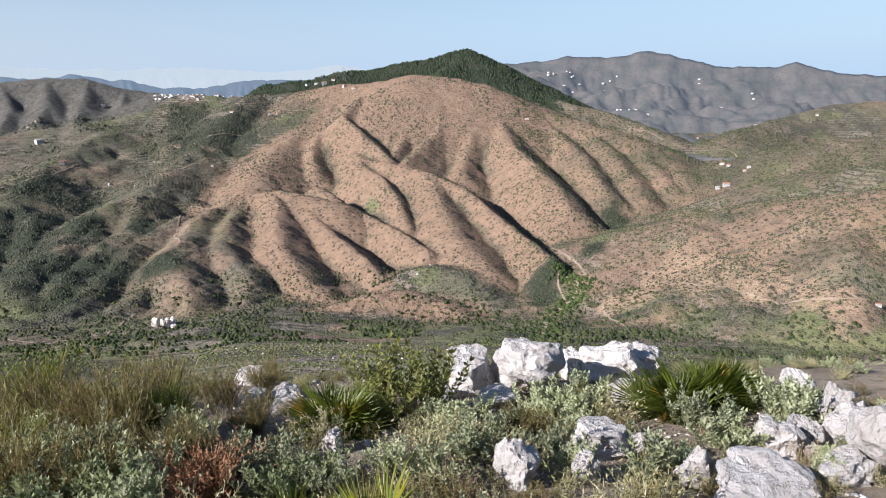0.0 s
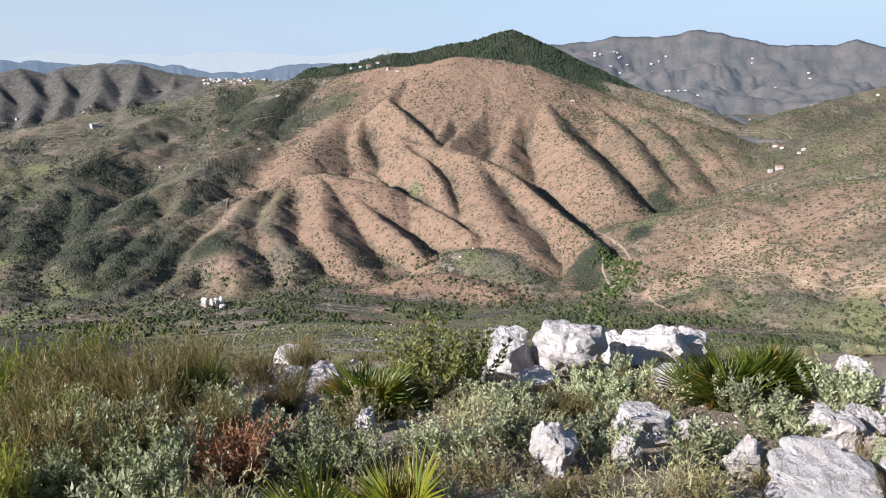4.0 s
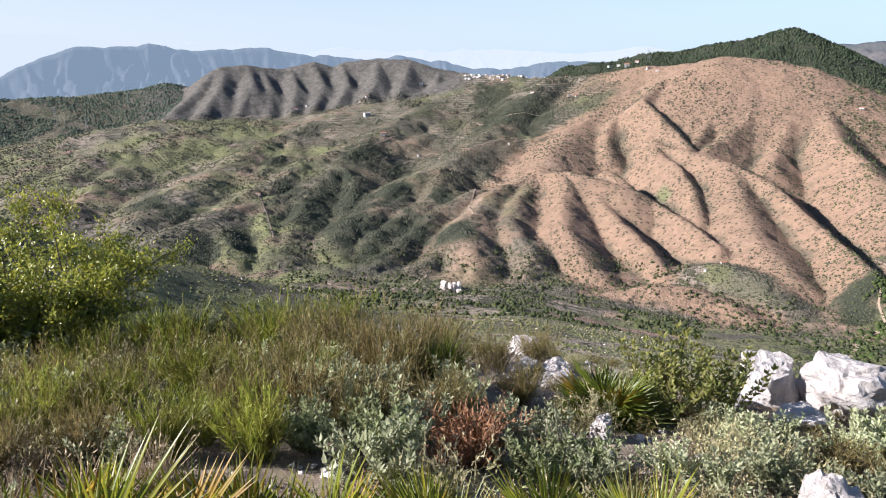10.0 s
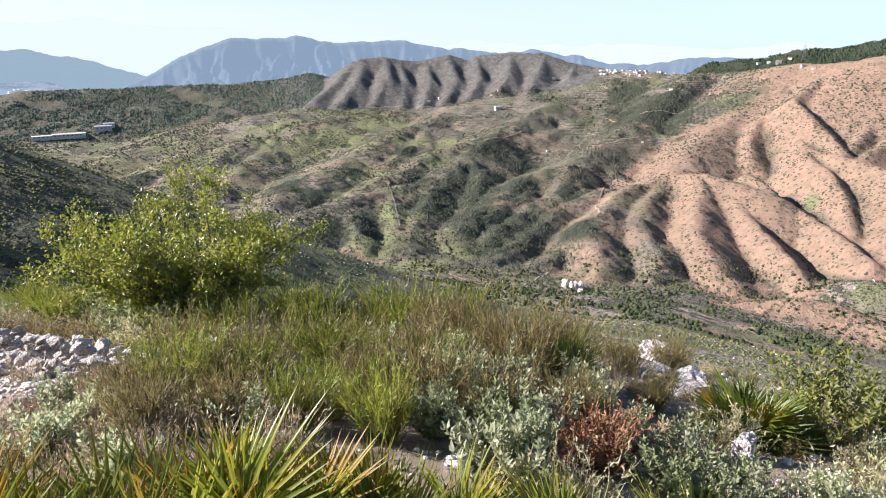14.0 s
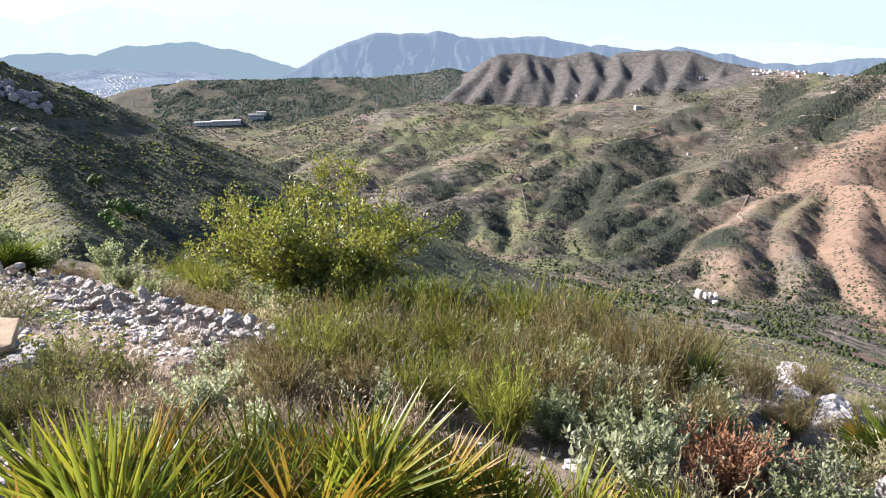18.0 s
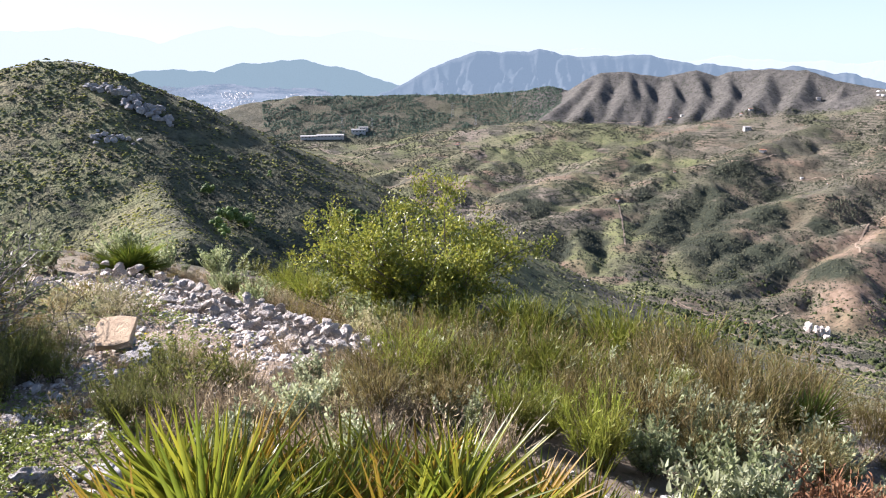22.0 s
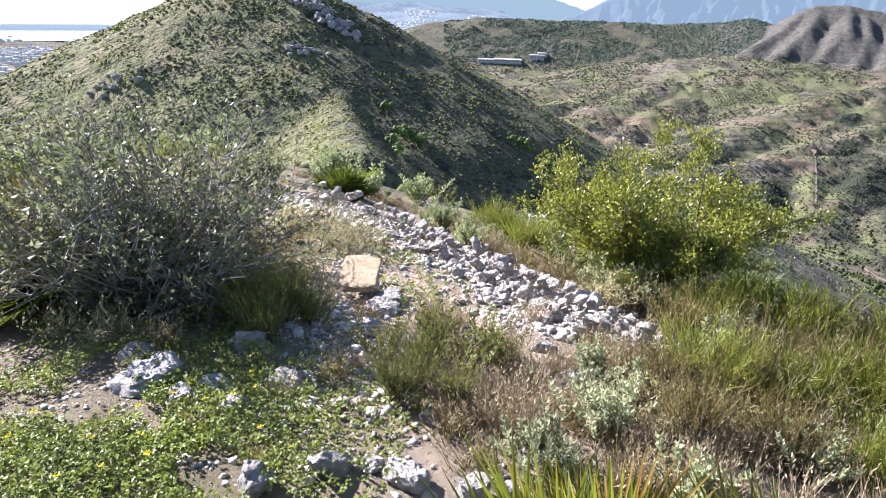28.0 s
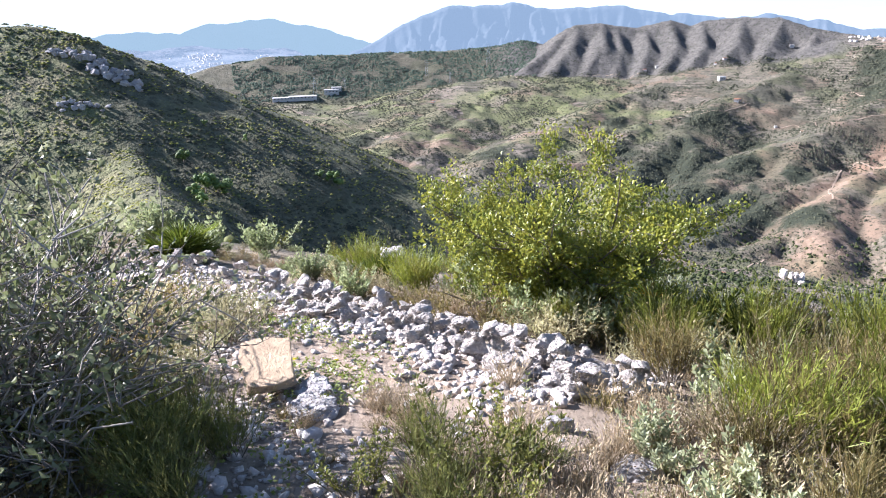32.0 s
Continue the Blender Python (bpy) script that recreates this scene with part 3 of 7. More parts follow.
    h = h - 95 * np.clip((bear - 93 + 5 * (fbm(x / 400, y / 400, 3, 99) - 0.5)) / 6, 0, 1) * np.clip((r - 3900) / 500, 0, 1)
    close = np.clip((r - 9) / 22, 0, 1)
    close = close * close * (3 - 2 * close)
    mid = np.clip((r - 15) / 60, 0, 1) * (1 - far)
    h = h + mid * 5 * (fbm(x / 40, y / 40, 4, 77) - 0.5)
    h = near_ground(x, y) * (1 - close) + h * close
    dry = np.clip((dry - h) / 16 + 1.5 - 1.6 * np.clip(fbm(x / 90, y / 90, 4, 171) - 0.42, 0, 1) * np.clip(1.5 - r / 1100, 0.15, 1) * 3, 0, 1) * far
    semi = np.clip((semi - h) / 20 + 1.3, 0, 1) * far * np.clip(fbm(x / 60, y / 60, 4, 181) * 2.4 - 0.6, 0, 1)
    wood = np.clip((wood - h) / 14 + 1.3, 0, 1) * far
    return h, np.maximum(dry * (1 - wood), 0.75 * semi), wood


SPURS = side_spurs()


def ground_z(x, y):
    if x * x + y * y < 81:
        return float(near_ground(np.array([x]), np.array([y]))[0])
    return float(land(np.array([x]), np.array([y]))[0][0])


def grid_mesh(name, X, Y, Z, wrap=False):
    rows, cols = X.shape
    verts = np.stack([X, Y, Z], -1).reshape(-1, 3)
    i = np.arange(rows * cols).reshape(rows, cols)
    if wrap:
        i = np.concatenate([i, i[:, :1]], 1)
    quads = np.stack([i[:-1, :-1], i[:-1, 1:], i[1:, 1:], i[1:, :-1]], -1).reshape(-1, 4)
    me = bpy.data.meshes.new(name)
    me.vertices.add(len(verts))
    me.vertices.foreach_set("co", verts.ravel())
    me.loops.add(quads.size)
    me.loops.foreach_set("vertex_index", quads.ravel().astype(np.int32))
    me.polygons.add(len(quads))
    me.polygons.foreach_set("loop_start", np.arange(0, quads.size, 4, dtype=np.int32))
    me.polygons.foreach_set("use_smooth", np.ones(len(quads), bool))
    me.update(calc_edges=True)
    return me


def colour_attr(me, name, r, g, b):
    layer = me.attributes.new(name, "FLOAT_COLOR", "POINT")
    layer.data.foreach_set("color", np.stack([r, g, b, np.ones_like(r)], -1).astype(np.float32).ravel())


GROVES = [(-845, 1184, 47), (-1014, 1366, 37), (-775, 1154, 30), (-935, 1491, 38), (-1274, 1654, 38), (-638, 1195, 34), (-627, 1108, 27), (-852, 882, 35), (-839, 962, 37), (-1241, 1142, 49), (-1137, 1110, 34), (-892, 1721, 35), (-633, 1428, 28), (-1660, 1013, 35), (-609, 1180, 48), (-708, 1146, 58), (-863, 1355, 70), (-487, 1153, 31), (-748, 1407, 46), (-1036, 1738, 59), (-700, 2274, 104), (-775, 2214, 85), (-923, 2550, 79), (153, 1026, 26), (180, 1052, 19), (264, 1170, 26), (374, 1467, 27), (89, 713, 20), (-360, 697, 22), (-598, 1019, 30)]
FIELDS = [(-1066, 1534, 38), (-1627, 1764, 78), (-1689, 1985, 76), (-1608, 1608, 58), (-656, 991, 39), (-1001, 1240, 29), (-1656, 1577, 58), (-603, 1016, 30), (-2471, 1364, 61), (-2438, 1607, 63), (-25, 1097, 25), (289, 1232, 20), (186, 959, 21), (121, 651, 19), (209, 698, 26), (285, 736, 23), (-365, 600, 23), (382, 688, 20), (-617, 961, 29), (-163, 1580, 17), (164, 977, 14)]
TERRACES = [(359, 897, 38), (390, 802, 29), (345, 969, 30), (408, 729, 21), (267, 897, 20), (227, 889, 16), (424, 684, 20), (471, 901, 18), (-52, 662, 12), (-124, 750, 13), (-446, 1677, 22), (293, 935, 21)]


def patches(sites, x, y, grain):
    """Ragged patches of cover round the sites (x, y, size), longer up and down the slope."""
    total = np.zeros(np.shape(x))
    edge = fbm(x / grain, y / grain, 4, 5) - 0.5
    for px, py, size in sites:
        r = math.hypot(px, py)
        along, aside = ((x - px) * px + (y - py) * py) / r, ((x - px) * py - (y - py) * px) / r
        total = np.maximum(total, np.clip((1.25 - np.hypot(aside, along / 2.2) / size + 1.3 * edge) * 1.8, 0, 1))
    return total


bearings = np.concatenate([np.arange(-46, -37, 0.5), np.arange(-37, 70, 0.2), np.arange(70, 113, 0.3), np.arange(113, 314, 3.0)])
steps = np.concatenate([[0.002], np.geomspace(0.3, 30, 84)[:-1], np.geomspace(30, 500, 110)[:-1], np.geomspace(500, 4950, 380)])
A, R = np.meshgrid(np.radians(bearings), steps)
GX, GY = -R * np.sin(A), R * np.cos(A)
GZ, DRY, WOOD = land(GX, GY)
patch = fbm(GX / 170, GY / 170, 4, 91)
AD = np.degrees(A)
FRESH = np.clip((patch - 0.60 - 0.18 * np.clip((36 - AD) / 8, 0, 1)) * 9, 0, 1) * np.clip((R - 100) / 300, 0, 1) * (1 - DRY)
HILL = np.clip((R - 30) / 60, 0, 1) * np.clip((520 - R) / 120, 0, 1)
# Lit side of the near hill, for light and shade painted into its cover.
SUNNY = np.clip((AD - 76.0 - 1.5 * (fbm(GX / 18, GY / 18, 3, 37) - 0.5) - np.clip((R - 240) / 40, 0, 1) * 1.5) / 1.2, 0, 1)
FRESH = np.maximum(FRESH, HILL * np.where(AD > 52, 0.9, 0.85 * np.clip((fbm(GX / 30, GY / 30, 4, 33) - 0.34) * 4, 0, 1)))
FLOOR = np.clip((R - 480) / 60, 0, 1) * np.clip((860 - R) / 80, 0, 1) * np.clip((50 - AD) / 5, 0, 1)
FRESH = np.maximum(FRESH, 0.9 * FLOOR * np.clip((fbm(GX / 70, GY / 70, 4, 35) - 0.46) * 7, 0, 1))
SCRUB_AND_SHADE = 0.75 * np.clip((fbm(GX / 120, GY / 120, 5, 123) - 0.53) * 7, 0, 1) * (1 - 0.93 * DRY)
DENSE = np.clip((AD - 16) / 4, 0, 1) * np.clip((38 - AD) / 5, 0, 1) * np.clip((R - 850) / 200, 0, 1) * np.clip((2700 - R) / 200, 0, 1)
SCRUB_AND_SHADE = np.maximum(SCRUB_AND_SHADE, 0.9 * DENSE * (1 - DRY) * np.clip((fbm(GX / 60, GY / 60, 4, 131) - 0.28) * 4, 0, 1))
PLAIN = np.clip((R - 3000) / 300, 0, 1) * np.clip((AD - 44) / 4, 0, 1)
SCRUB_AND_SHADE = np.maximum(SCRUB_AND_SHADE, PLAIN * np.clip((3900 - R) / 200, 0, 1) * 0.8)
DRY = np.maximum(DRY, np.clip(fbm(GX / 110, GY / 110, 4, 191) * 5 - 2.0, 0, 1) * 0.85 * np.clip((-6 - AD) / 5, 0, 1) * np.clip((R - 700) / 100, 0, 1) * np.clip((1700 - R) / 300, 0, 1))
# dark scrub along the sharpest gullies, painting in part of their shadow
mean = (np.roll(GZ, 3, 0) + np.roll(GZ, -3, 0) + np.roll(GZ, 5, 1) + np.roll(GZ, -5, 1)) / 4
hollow = (mean - GZ) / np.maximum(R, 1) * 1000
there = (R > 600) & (R < 3200) & (AD < 100) & (AD > -40)
q0, q1 = np.quantile(hollow[there], [0.90, 0.985])
hollow = np.clip((hollow - q0) / (q1 - q0), 0, 1) * np.clip((R - 500) / 150, 0, 1) * np.clip((2900 - R) / 200, 0, 1) * np.clip(fbm(GX / 60, GY / 60, 3, 15) * 3 - 0.8, 0, 1)
SCRUB_AND_SHADE = np.maximum(SCRUB_AND_SHADE, 0.85 * hollow)
FRESH = np.maximum(FRESH, 0.9 * patches(FIELDS, GX, GY, 25))
BARE = patches(TERRACES, GX, GY, 18) * np.clip(fbm(GX / 14, GY / 14, 3, 27) * 4 - 0.8, 0, 1)
GROVE = patches(GROVES, GX, GY, 30)
SCRUB_AND_SHADE = np.maximum(SCRUB_AND_SHADE, GROVE)
LEFT = np.clip((AD - 13) / 6, 0, 1) * np.clip((46 - AD) / 10, 0.25, 1) * np.clip((R - 800) / 200, 0, 1) * np.clip((3000 - R) / 300, 0, 1) * (1 - DRY) * (1 - FRESH)
SCRUB_AND_SHADE = np.maximum(SCRUB_AND_SHADE, LEFT * np.clip(0.45 + 1.4 * (fbm(GX / 45, GY / 45, 4, 141) - 0.38), 0, 0.9))
PLEAT = np.clip((R - 2830) / 50, 0, 1) * np.clip((AD - 20) / 3, 0, 1) * np.clip((48 - AD) / 2, 0, 1)
FRESH, SCRUB_AND_SHADE = FRESH * (1 - PLEAT), SCRUB_AND_SHADE * (1 - 0.8 * PLEAT)
DRY = np.maximum(DRY, 0.7 * np.clip((fbm(GX / 130, GY / 130, 4, 197) - 0.46) * 7, 0, 1) * np.clip((AD - 14) / 4, 0, 1) * np.clip((64 - AD) / 6, 0, 1) * np.clip((R - 950) / 150, 0, 1) * np.clip((2500 - R) / 300, 0, 1) * (1 - GROVE))
DRY = DRY * (1 - FRESH)
SCRUB_AND_SHADE = np.maximum(SCRUB_AND_SHADE, WOOD)
tuft = np.clip((fbm(GX / 12, GY / 12, 4, 47) - 0.4) * 5, 0, 1)
# Shade painted as dark cover right of the spine, paler cover left of it.
SCRUB_AND_SHADE = np.maximum(SCRUB_AND_SHADE, HILL * np.clip((AD - 52) / 3, 0, 1) * (0.62 + 0.3 * tuft) * (1 - SUNNY))
SCRUB_AND_SHADE = np.where((HILL > 0.5) & (AD > 52), np.minimum(SCRUB_AND_SHADE, 0.1 + 0.45 * tuft * (1 - 0.4 * SUNNY) + 0.85 * (1 - SUNNY)), SCRUB_AND_SHADE)
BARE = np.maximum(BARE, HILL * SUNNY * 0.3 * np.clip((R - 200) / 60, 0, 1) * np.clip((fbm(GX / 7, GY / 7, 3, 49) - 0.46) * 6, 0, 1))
FRESH = FRESH * (1 - WOOD)
me = grid_mesh("ground", GX, GY, GZ, wrap=True)
# Pale grass patches in the left valley, lightened in place of haze.
HAZE_MEADOW = np.clip((AD - 34) / 6, 0, 1) * np.clip((R - 1500) / 300, 0, 1) * np.clip((3100 - R) / 200, 0, 1) * np.clip((fbm(GX / 80, GY / 80, 4, 151) - 0.42) * 5, 0, 0.55) * (1 - PLEAT) * (1 - GROVE)
FRESH, SCRUB_AND_SHADE = np.maximum(FRESH, HAZE_MEADOW), SCRUB_AND_SHADE * (1 - 0.8 * HAZE_MEADOW)
TRAIL = np.clip(1.2 - np.abs(GY - 1.15 - 0.10 * np.sin(GX) - 0.04 * (-GX - 3)) / 0.55, 0, 1) * np.clip((-GX - 2.2) / 0.8, 0, 1) * np.clip((GX + 9.2) / 0.9, 0, 1)
WEEDS = np.clip(1.3 - np.hypot((GX + 2.6) / 1.0, (GY + 0.3) / 0.7), 0, 1)
NEAR = np.clip((15 - R) / 7, 0, 1)
GROVE = np.maximum(GROVE, WOOD * np.clip((30 - AD) / 6, 0, 1))
EAST = np.clip((-8 - AD) / 4, 0, 1) * np.clip((R - 1350) / 250, 0, 1)
DRY = np.maximum(DRY, 0.6 * EAST * np.clip((fbm(GX / 90, GY / 90, 4, 163) - 0.35) * 4, 0, 1))
FRESH, SCRUB_AND_SHADE = FRESH * (1 - 0.95 * EAST), np.maximum(SCRUB_AND_SHADE, EAST * np.clip(0.35 + 1.6 * (fbm(GX / 70, GY / 70, 4, 161) - 0.4), 0, 0.9))
colour_attr(me, "cover", DRY.ravel(), FRESH.ravel(), SCRUB_AND_SHADE.ravel() * 0.85)
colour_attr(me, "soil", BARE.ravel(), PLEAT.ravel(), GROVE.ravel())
colour_attr(me, "near", TRAIL.ravel(), WEEDS.ravel(), NEAR.ravel())
me.materials.append(ground_material())
ground = tagged(new("ground", me), "stony hilltop and wide valley of dry grass and scrub", "ground", kind="structure")


def mountain_range(name, pts, depth, ruggedness, material, label, foot):
    """A far range: crest through the points, falling to the foot on the near side in spurs."""
    ba = np.array([q[0] for q in pts])
    order = np.argsort(ba)
    tops = np.array([q[1] for q in pts])[order]
    ba, r0 = ba[order], pts[0][2]
    b = np.arange(ba[0], ba[-1], 0.13)
    v = np.linspace(0, 1, 60 if depth < 1000 else 90)
    B, V = np.meshgrid(b, v)
    rr = r0 - depth * (1 - V) + 0 * B
    X, Y = -rr * np.sin(np.radians(B)), rr * np.cos(np.radians(B))
    top = r0 * np.tan(np.radians(np.interp(B, ba, tops) + 0.5 * (fbm(B / 1.7, 0 * B + r0, 4, 23) - 0.5)))
    low = rr * np.tan(np.radians(foot))
    wx = X + 170 * (fbm(X / 420, Y / 420, 3, 19) - 0.5)
    wy = Y + 170 * (fbm(X / 420, Y / 420, 3, 29) - 0.5)
    k = 1.0 if depth < 1000 else 1.7
    lean = B + 3.2 * (fbm(B / 2.6, V * 2.2, 3, 7 + int(r0)) - 0.5) + 1.0 * (fbm(B / 0.8, V * 5.0, 2, 3) - 0.5)
    pleat = 0.5 * np.abs(2 * ((lean / 2.3) % 1) - 1) + 0.35 * np.abs(2 * ((lean / 0.83 + 0.35) % 1) - 1) + 0.15
    spur = 0.62 * pleat + 0.26 * ridged(wx / 130 / k, wy / 130 / k, 2, 17) + 0.12 * ridged(wx / 65 / k, wy / 65 / k, 2, 37)
    if depth > 1000:
        spur = 0.5 * ridged(wx / 510, wy / 510, 2, 7 + int(r0)) + 0.33 * ridged(wx / 220, wy / 220, 2, 17) + 0.17 * ridged(wx / 110, wy / 110, 2, 37)
    Z = low + (top - low) * V ** 0.9 - ruggedness * (1 - spur) * np.clip(V * (1 - V ** 4) * 2.4, 0, 1) * (top - low)
    Z = Z + (fbm(X / 90, Y / 90, 4, 3) - 0.5) * 12 * V
    X, Y = np.concatenate([X[:1], X, X[-1:] * 1.01]), np.concatenate([Y[:1], Y, Y[-1:] * 1.01])
    me = grid_mesh(name, X, Y, np.concatenate([Z[:1] - 200, Z, Z[-1:] - 300]))
    me.materials.append(material)
    return tagged(new(name, me), label, "mountains", kind="structure")


# Haze is put in as a bluish glow of the far slopes.
def distance_material(name, a, b, haze_glow, k):
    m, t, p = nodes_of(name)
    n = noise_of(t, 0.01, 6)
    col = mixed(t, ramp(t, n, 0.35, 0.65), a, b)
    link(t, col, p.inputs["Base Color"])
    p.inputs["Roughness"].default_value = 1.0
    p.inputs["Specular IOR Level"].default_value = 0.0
    p.inputs["Emission Color"].default_value = (*haze_glow, 1)
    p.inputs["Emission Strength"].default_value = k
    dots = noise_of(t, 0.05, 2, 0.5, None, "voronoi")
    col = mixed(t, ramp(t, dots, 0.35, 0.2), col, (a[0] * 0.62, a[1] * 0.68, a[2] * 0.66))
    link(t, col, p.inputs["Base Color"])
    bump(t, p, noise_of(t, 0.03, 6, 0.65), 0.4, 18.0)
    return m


# Haze is painted in: blue and pale patches glow over a near-black base.
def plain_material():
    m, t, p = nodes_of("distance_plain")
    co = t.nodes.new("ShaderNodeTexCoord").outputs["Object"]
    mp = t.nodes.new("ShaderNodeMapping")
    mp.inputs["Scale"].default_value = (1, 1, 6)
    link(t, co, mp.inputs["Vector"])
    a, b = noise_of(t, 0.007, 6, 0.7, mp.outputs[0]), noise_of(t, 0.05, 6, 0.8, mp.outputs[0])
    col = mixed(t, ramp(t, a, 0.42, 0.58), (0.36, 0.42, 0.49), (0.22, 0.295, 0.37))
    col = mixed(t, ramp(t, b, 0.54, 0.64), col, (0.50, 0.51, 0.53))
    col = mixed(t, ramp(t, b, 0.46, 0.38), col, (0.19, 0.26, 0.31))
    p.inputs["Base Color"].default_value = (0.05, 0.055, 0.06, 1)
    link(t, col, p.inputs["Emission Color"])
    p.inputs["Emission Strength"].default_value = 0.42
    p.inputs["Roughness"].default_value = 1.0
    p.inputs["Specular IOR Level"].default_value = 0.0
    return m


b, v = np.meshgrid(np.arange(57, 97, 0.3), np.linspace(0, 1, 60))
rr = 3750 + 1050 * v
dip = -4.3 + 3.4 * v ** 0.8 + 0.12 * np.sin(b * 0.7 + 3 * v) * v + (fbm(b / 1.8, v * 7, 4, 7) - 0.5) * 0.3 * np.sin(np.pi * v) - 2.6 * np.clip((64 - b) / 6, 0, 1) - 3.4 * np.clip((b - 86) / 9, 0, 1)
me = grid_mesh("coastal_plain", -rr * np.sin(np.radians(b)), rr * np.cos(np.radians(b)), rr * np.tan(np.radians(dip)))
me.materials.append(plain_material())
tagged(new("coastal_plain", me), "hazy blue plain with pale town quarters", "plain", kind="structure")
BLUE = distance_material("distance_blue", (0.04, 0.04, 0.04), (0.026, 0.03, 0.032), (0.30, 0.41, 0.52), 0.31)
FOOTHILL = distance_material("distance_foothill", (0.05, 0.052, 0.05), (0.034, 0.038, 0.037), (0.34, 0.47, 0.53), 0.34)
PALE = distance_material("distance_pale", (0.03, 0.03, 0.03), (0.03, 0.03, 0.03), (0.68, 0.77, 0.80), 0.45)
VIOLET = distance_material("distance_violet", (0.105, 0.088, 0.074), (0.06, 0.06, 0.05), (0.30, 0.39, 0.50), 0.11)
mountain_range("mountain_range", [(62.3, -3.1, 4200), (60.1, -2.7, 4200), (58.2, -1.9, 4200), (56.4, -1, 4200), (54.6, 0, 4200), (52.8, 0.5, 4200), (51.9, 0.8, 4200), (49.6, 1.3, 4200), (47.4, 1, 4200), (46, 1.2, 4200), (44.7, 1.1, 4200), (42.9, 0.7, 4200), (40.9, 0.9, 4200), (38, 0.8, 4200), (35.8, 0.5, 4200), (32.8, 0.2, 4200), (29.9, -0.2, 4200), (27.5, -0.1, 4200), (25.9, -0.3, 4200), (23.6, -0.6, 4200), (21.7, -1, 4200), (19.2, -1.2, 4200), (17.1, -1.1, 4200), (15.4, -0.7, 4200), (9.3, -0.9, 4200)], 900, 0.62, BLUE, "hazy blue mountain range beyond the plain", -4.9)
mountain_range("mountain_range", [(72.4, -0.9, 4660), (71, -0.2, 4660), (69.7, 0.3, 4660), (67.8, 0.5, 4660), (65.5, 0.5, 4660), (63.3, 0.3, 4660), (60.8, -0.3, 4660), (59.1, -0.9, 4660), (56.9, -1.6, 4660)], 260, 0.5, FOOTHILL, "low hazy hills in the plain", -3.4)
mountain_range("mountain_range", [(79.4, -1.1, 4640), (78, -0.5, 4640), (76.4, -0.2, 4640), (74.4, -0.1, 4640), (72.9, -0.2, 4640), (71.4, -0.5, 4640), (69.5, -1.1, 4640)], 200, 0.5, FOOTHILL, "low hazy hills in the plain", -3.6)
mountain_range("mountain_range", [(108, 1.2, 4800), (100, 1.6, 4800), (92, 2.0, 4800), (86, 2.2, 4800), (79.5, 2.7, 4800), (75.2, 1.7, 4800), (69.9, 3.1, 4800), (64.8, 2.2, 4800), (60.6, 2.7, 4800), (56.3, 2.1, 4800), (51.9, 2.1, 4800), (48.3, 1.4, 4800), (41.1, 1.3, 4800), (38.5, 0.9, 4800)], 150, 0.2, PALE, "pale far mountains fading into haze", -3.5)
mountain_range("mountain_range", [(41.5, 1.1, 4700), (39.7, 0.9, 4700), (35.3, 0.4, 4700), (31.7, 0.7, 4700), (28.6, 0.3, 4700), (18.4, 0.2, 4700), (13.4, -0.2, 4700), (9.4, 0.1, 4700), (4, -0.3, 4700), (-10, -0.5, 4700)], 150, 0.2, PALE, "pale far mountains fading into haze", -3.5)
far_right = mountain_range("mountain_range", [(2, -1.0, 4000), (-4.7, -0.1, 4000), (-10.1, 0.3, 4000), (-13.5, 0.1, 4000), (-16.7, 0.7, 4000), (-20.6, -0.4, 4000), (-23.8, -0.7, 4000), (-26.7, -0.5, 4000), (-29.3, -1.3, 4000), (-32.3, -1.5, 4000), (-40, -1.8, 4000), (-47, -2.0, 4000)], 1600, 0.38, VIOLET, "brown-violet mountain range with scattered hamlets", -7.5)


# ---- materials of plants and stones ----
def limestone(name, light, dark, warm):
    m, t, p = nodes_of(name)
    co = t.nodes.new("ShaderNodeTexCoord").outputs["Object"]
    a, b, c = noise_of(t, 3.5, 6, 0.65, co), noise_of(t, 16.0, 8, 0.7, co), noise_of(t, 1.4, 4, 0.6, co)
    v = noise_of(t, 7.0, 2, 0.5, co, "voronoi")
    o = t.nodes.new("ShaderNodeObjectInfo").outputs["Random"]
    col = mixed(t, ramp(t, a, 0.38, 0.6), light, warm)
    col = mixed(t, ramp(t, b, 0.60, 0.80), col, dark)
    col = mixed(t, ramp(t, c, 0.64, 0.84), col, (dark[0] * 0.8, dark[1] * 0.8, dark[2] * 0.8))
    hs = t.nodes.new("ShaderNodeHueSaturation")
    link(t, col, hs.inputs["Color"])
    mr = t.nodes.new("ShaderNodeMapRange")
    link(t, o, mr.inputs[0])
    mr.inputs[3].default_value, mr.inputs[4].default_value = 0.8, 1.1
    link(t, mr.outputs[0], hs.inputs["Value"])
    link(t, hs.outputs[0], p.inputs["Base Color"])
    p.inputs["Roughness"].default_value = 0.9
    p.inputs["Specular IOR Level"].default_value = 0.2
    s = t.nodes.new("ShaderNodeMath")
    s.operation = "ADD"
    link(t, b, s.inputs[0])
    link(t, v, s.inputs[1])
    bump(t, p, s.outputs[0], 0.9, 0.045)
    return m


ROCK = limestone("limestone", (0.65, 0.615, 0.58), (0.27, 0.25, 0.24), (0.58, 0.52, 0.47))
RUBBLE = limestone("limestone_rubble", (0.73, 0.665, 0.595), (0.48, 0.41, 0.35), (0.66, 0.57, 0.485))
OCHRE = two_tone("ochre_slab", (0.62, 0.47, 0.30), (0.46, 0.33, 0.21), 2.2, 0.85, 0.02, 9.0)
BARK = two_tone("grey_bark", (0.20, 0.17, 0.14), (0.11, 0.09, 0.07), 20, relief=0.01)
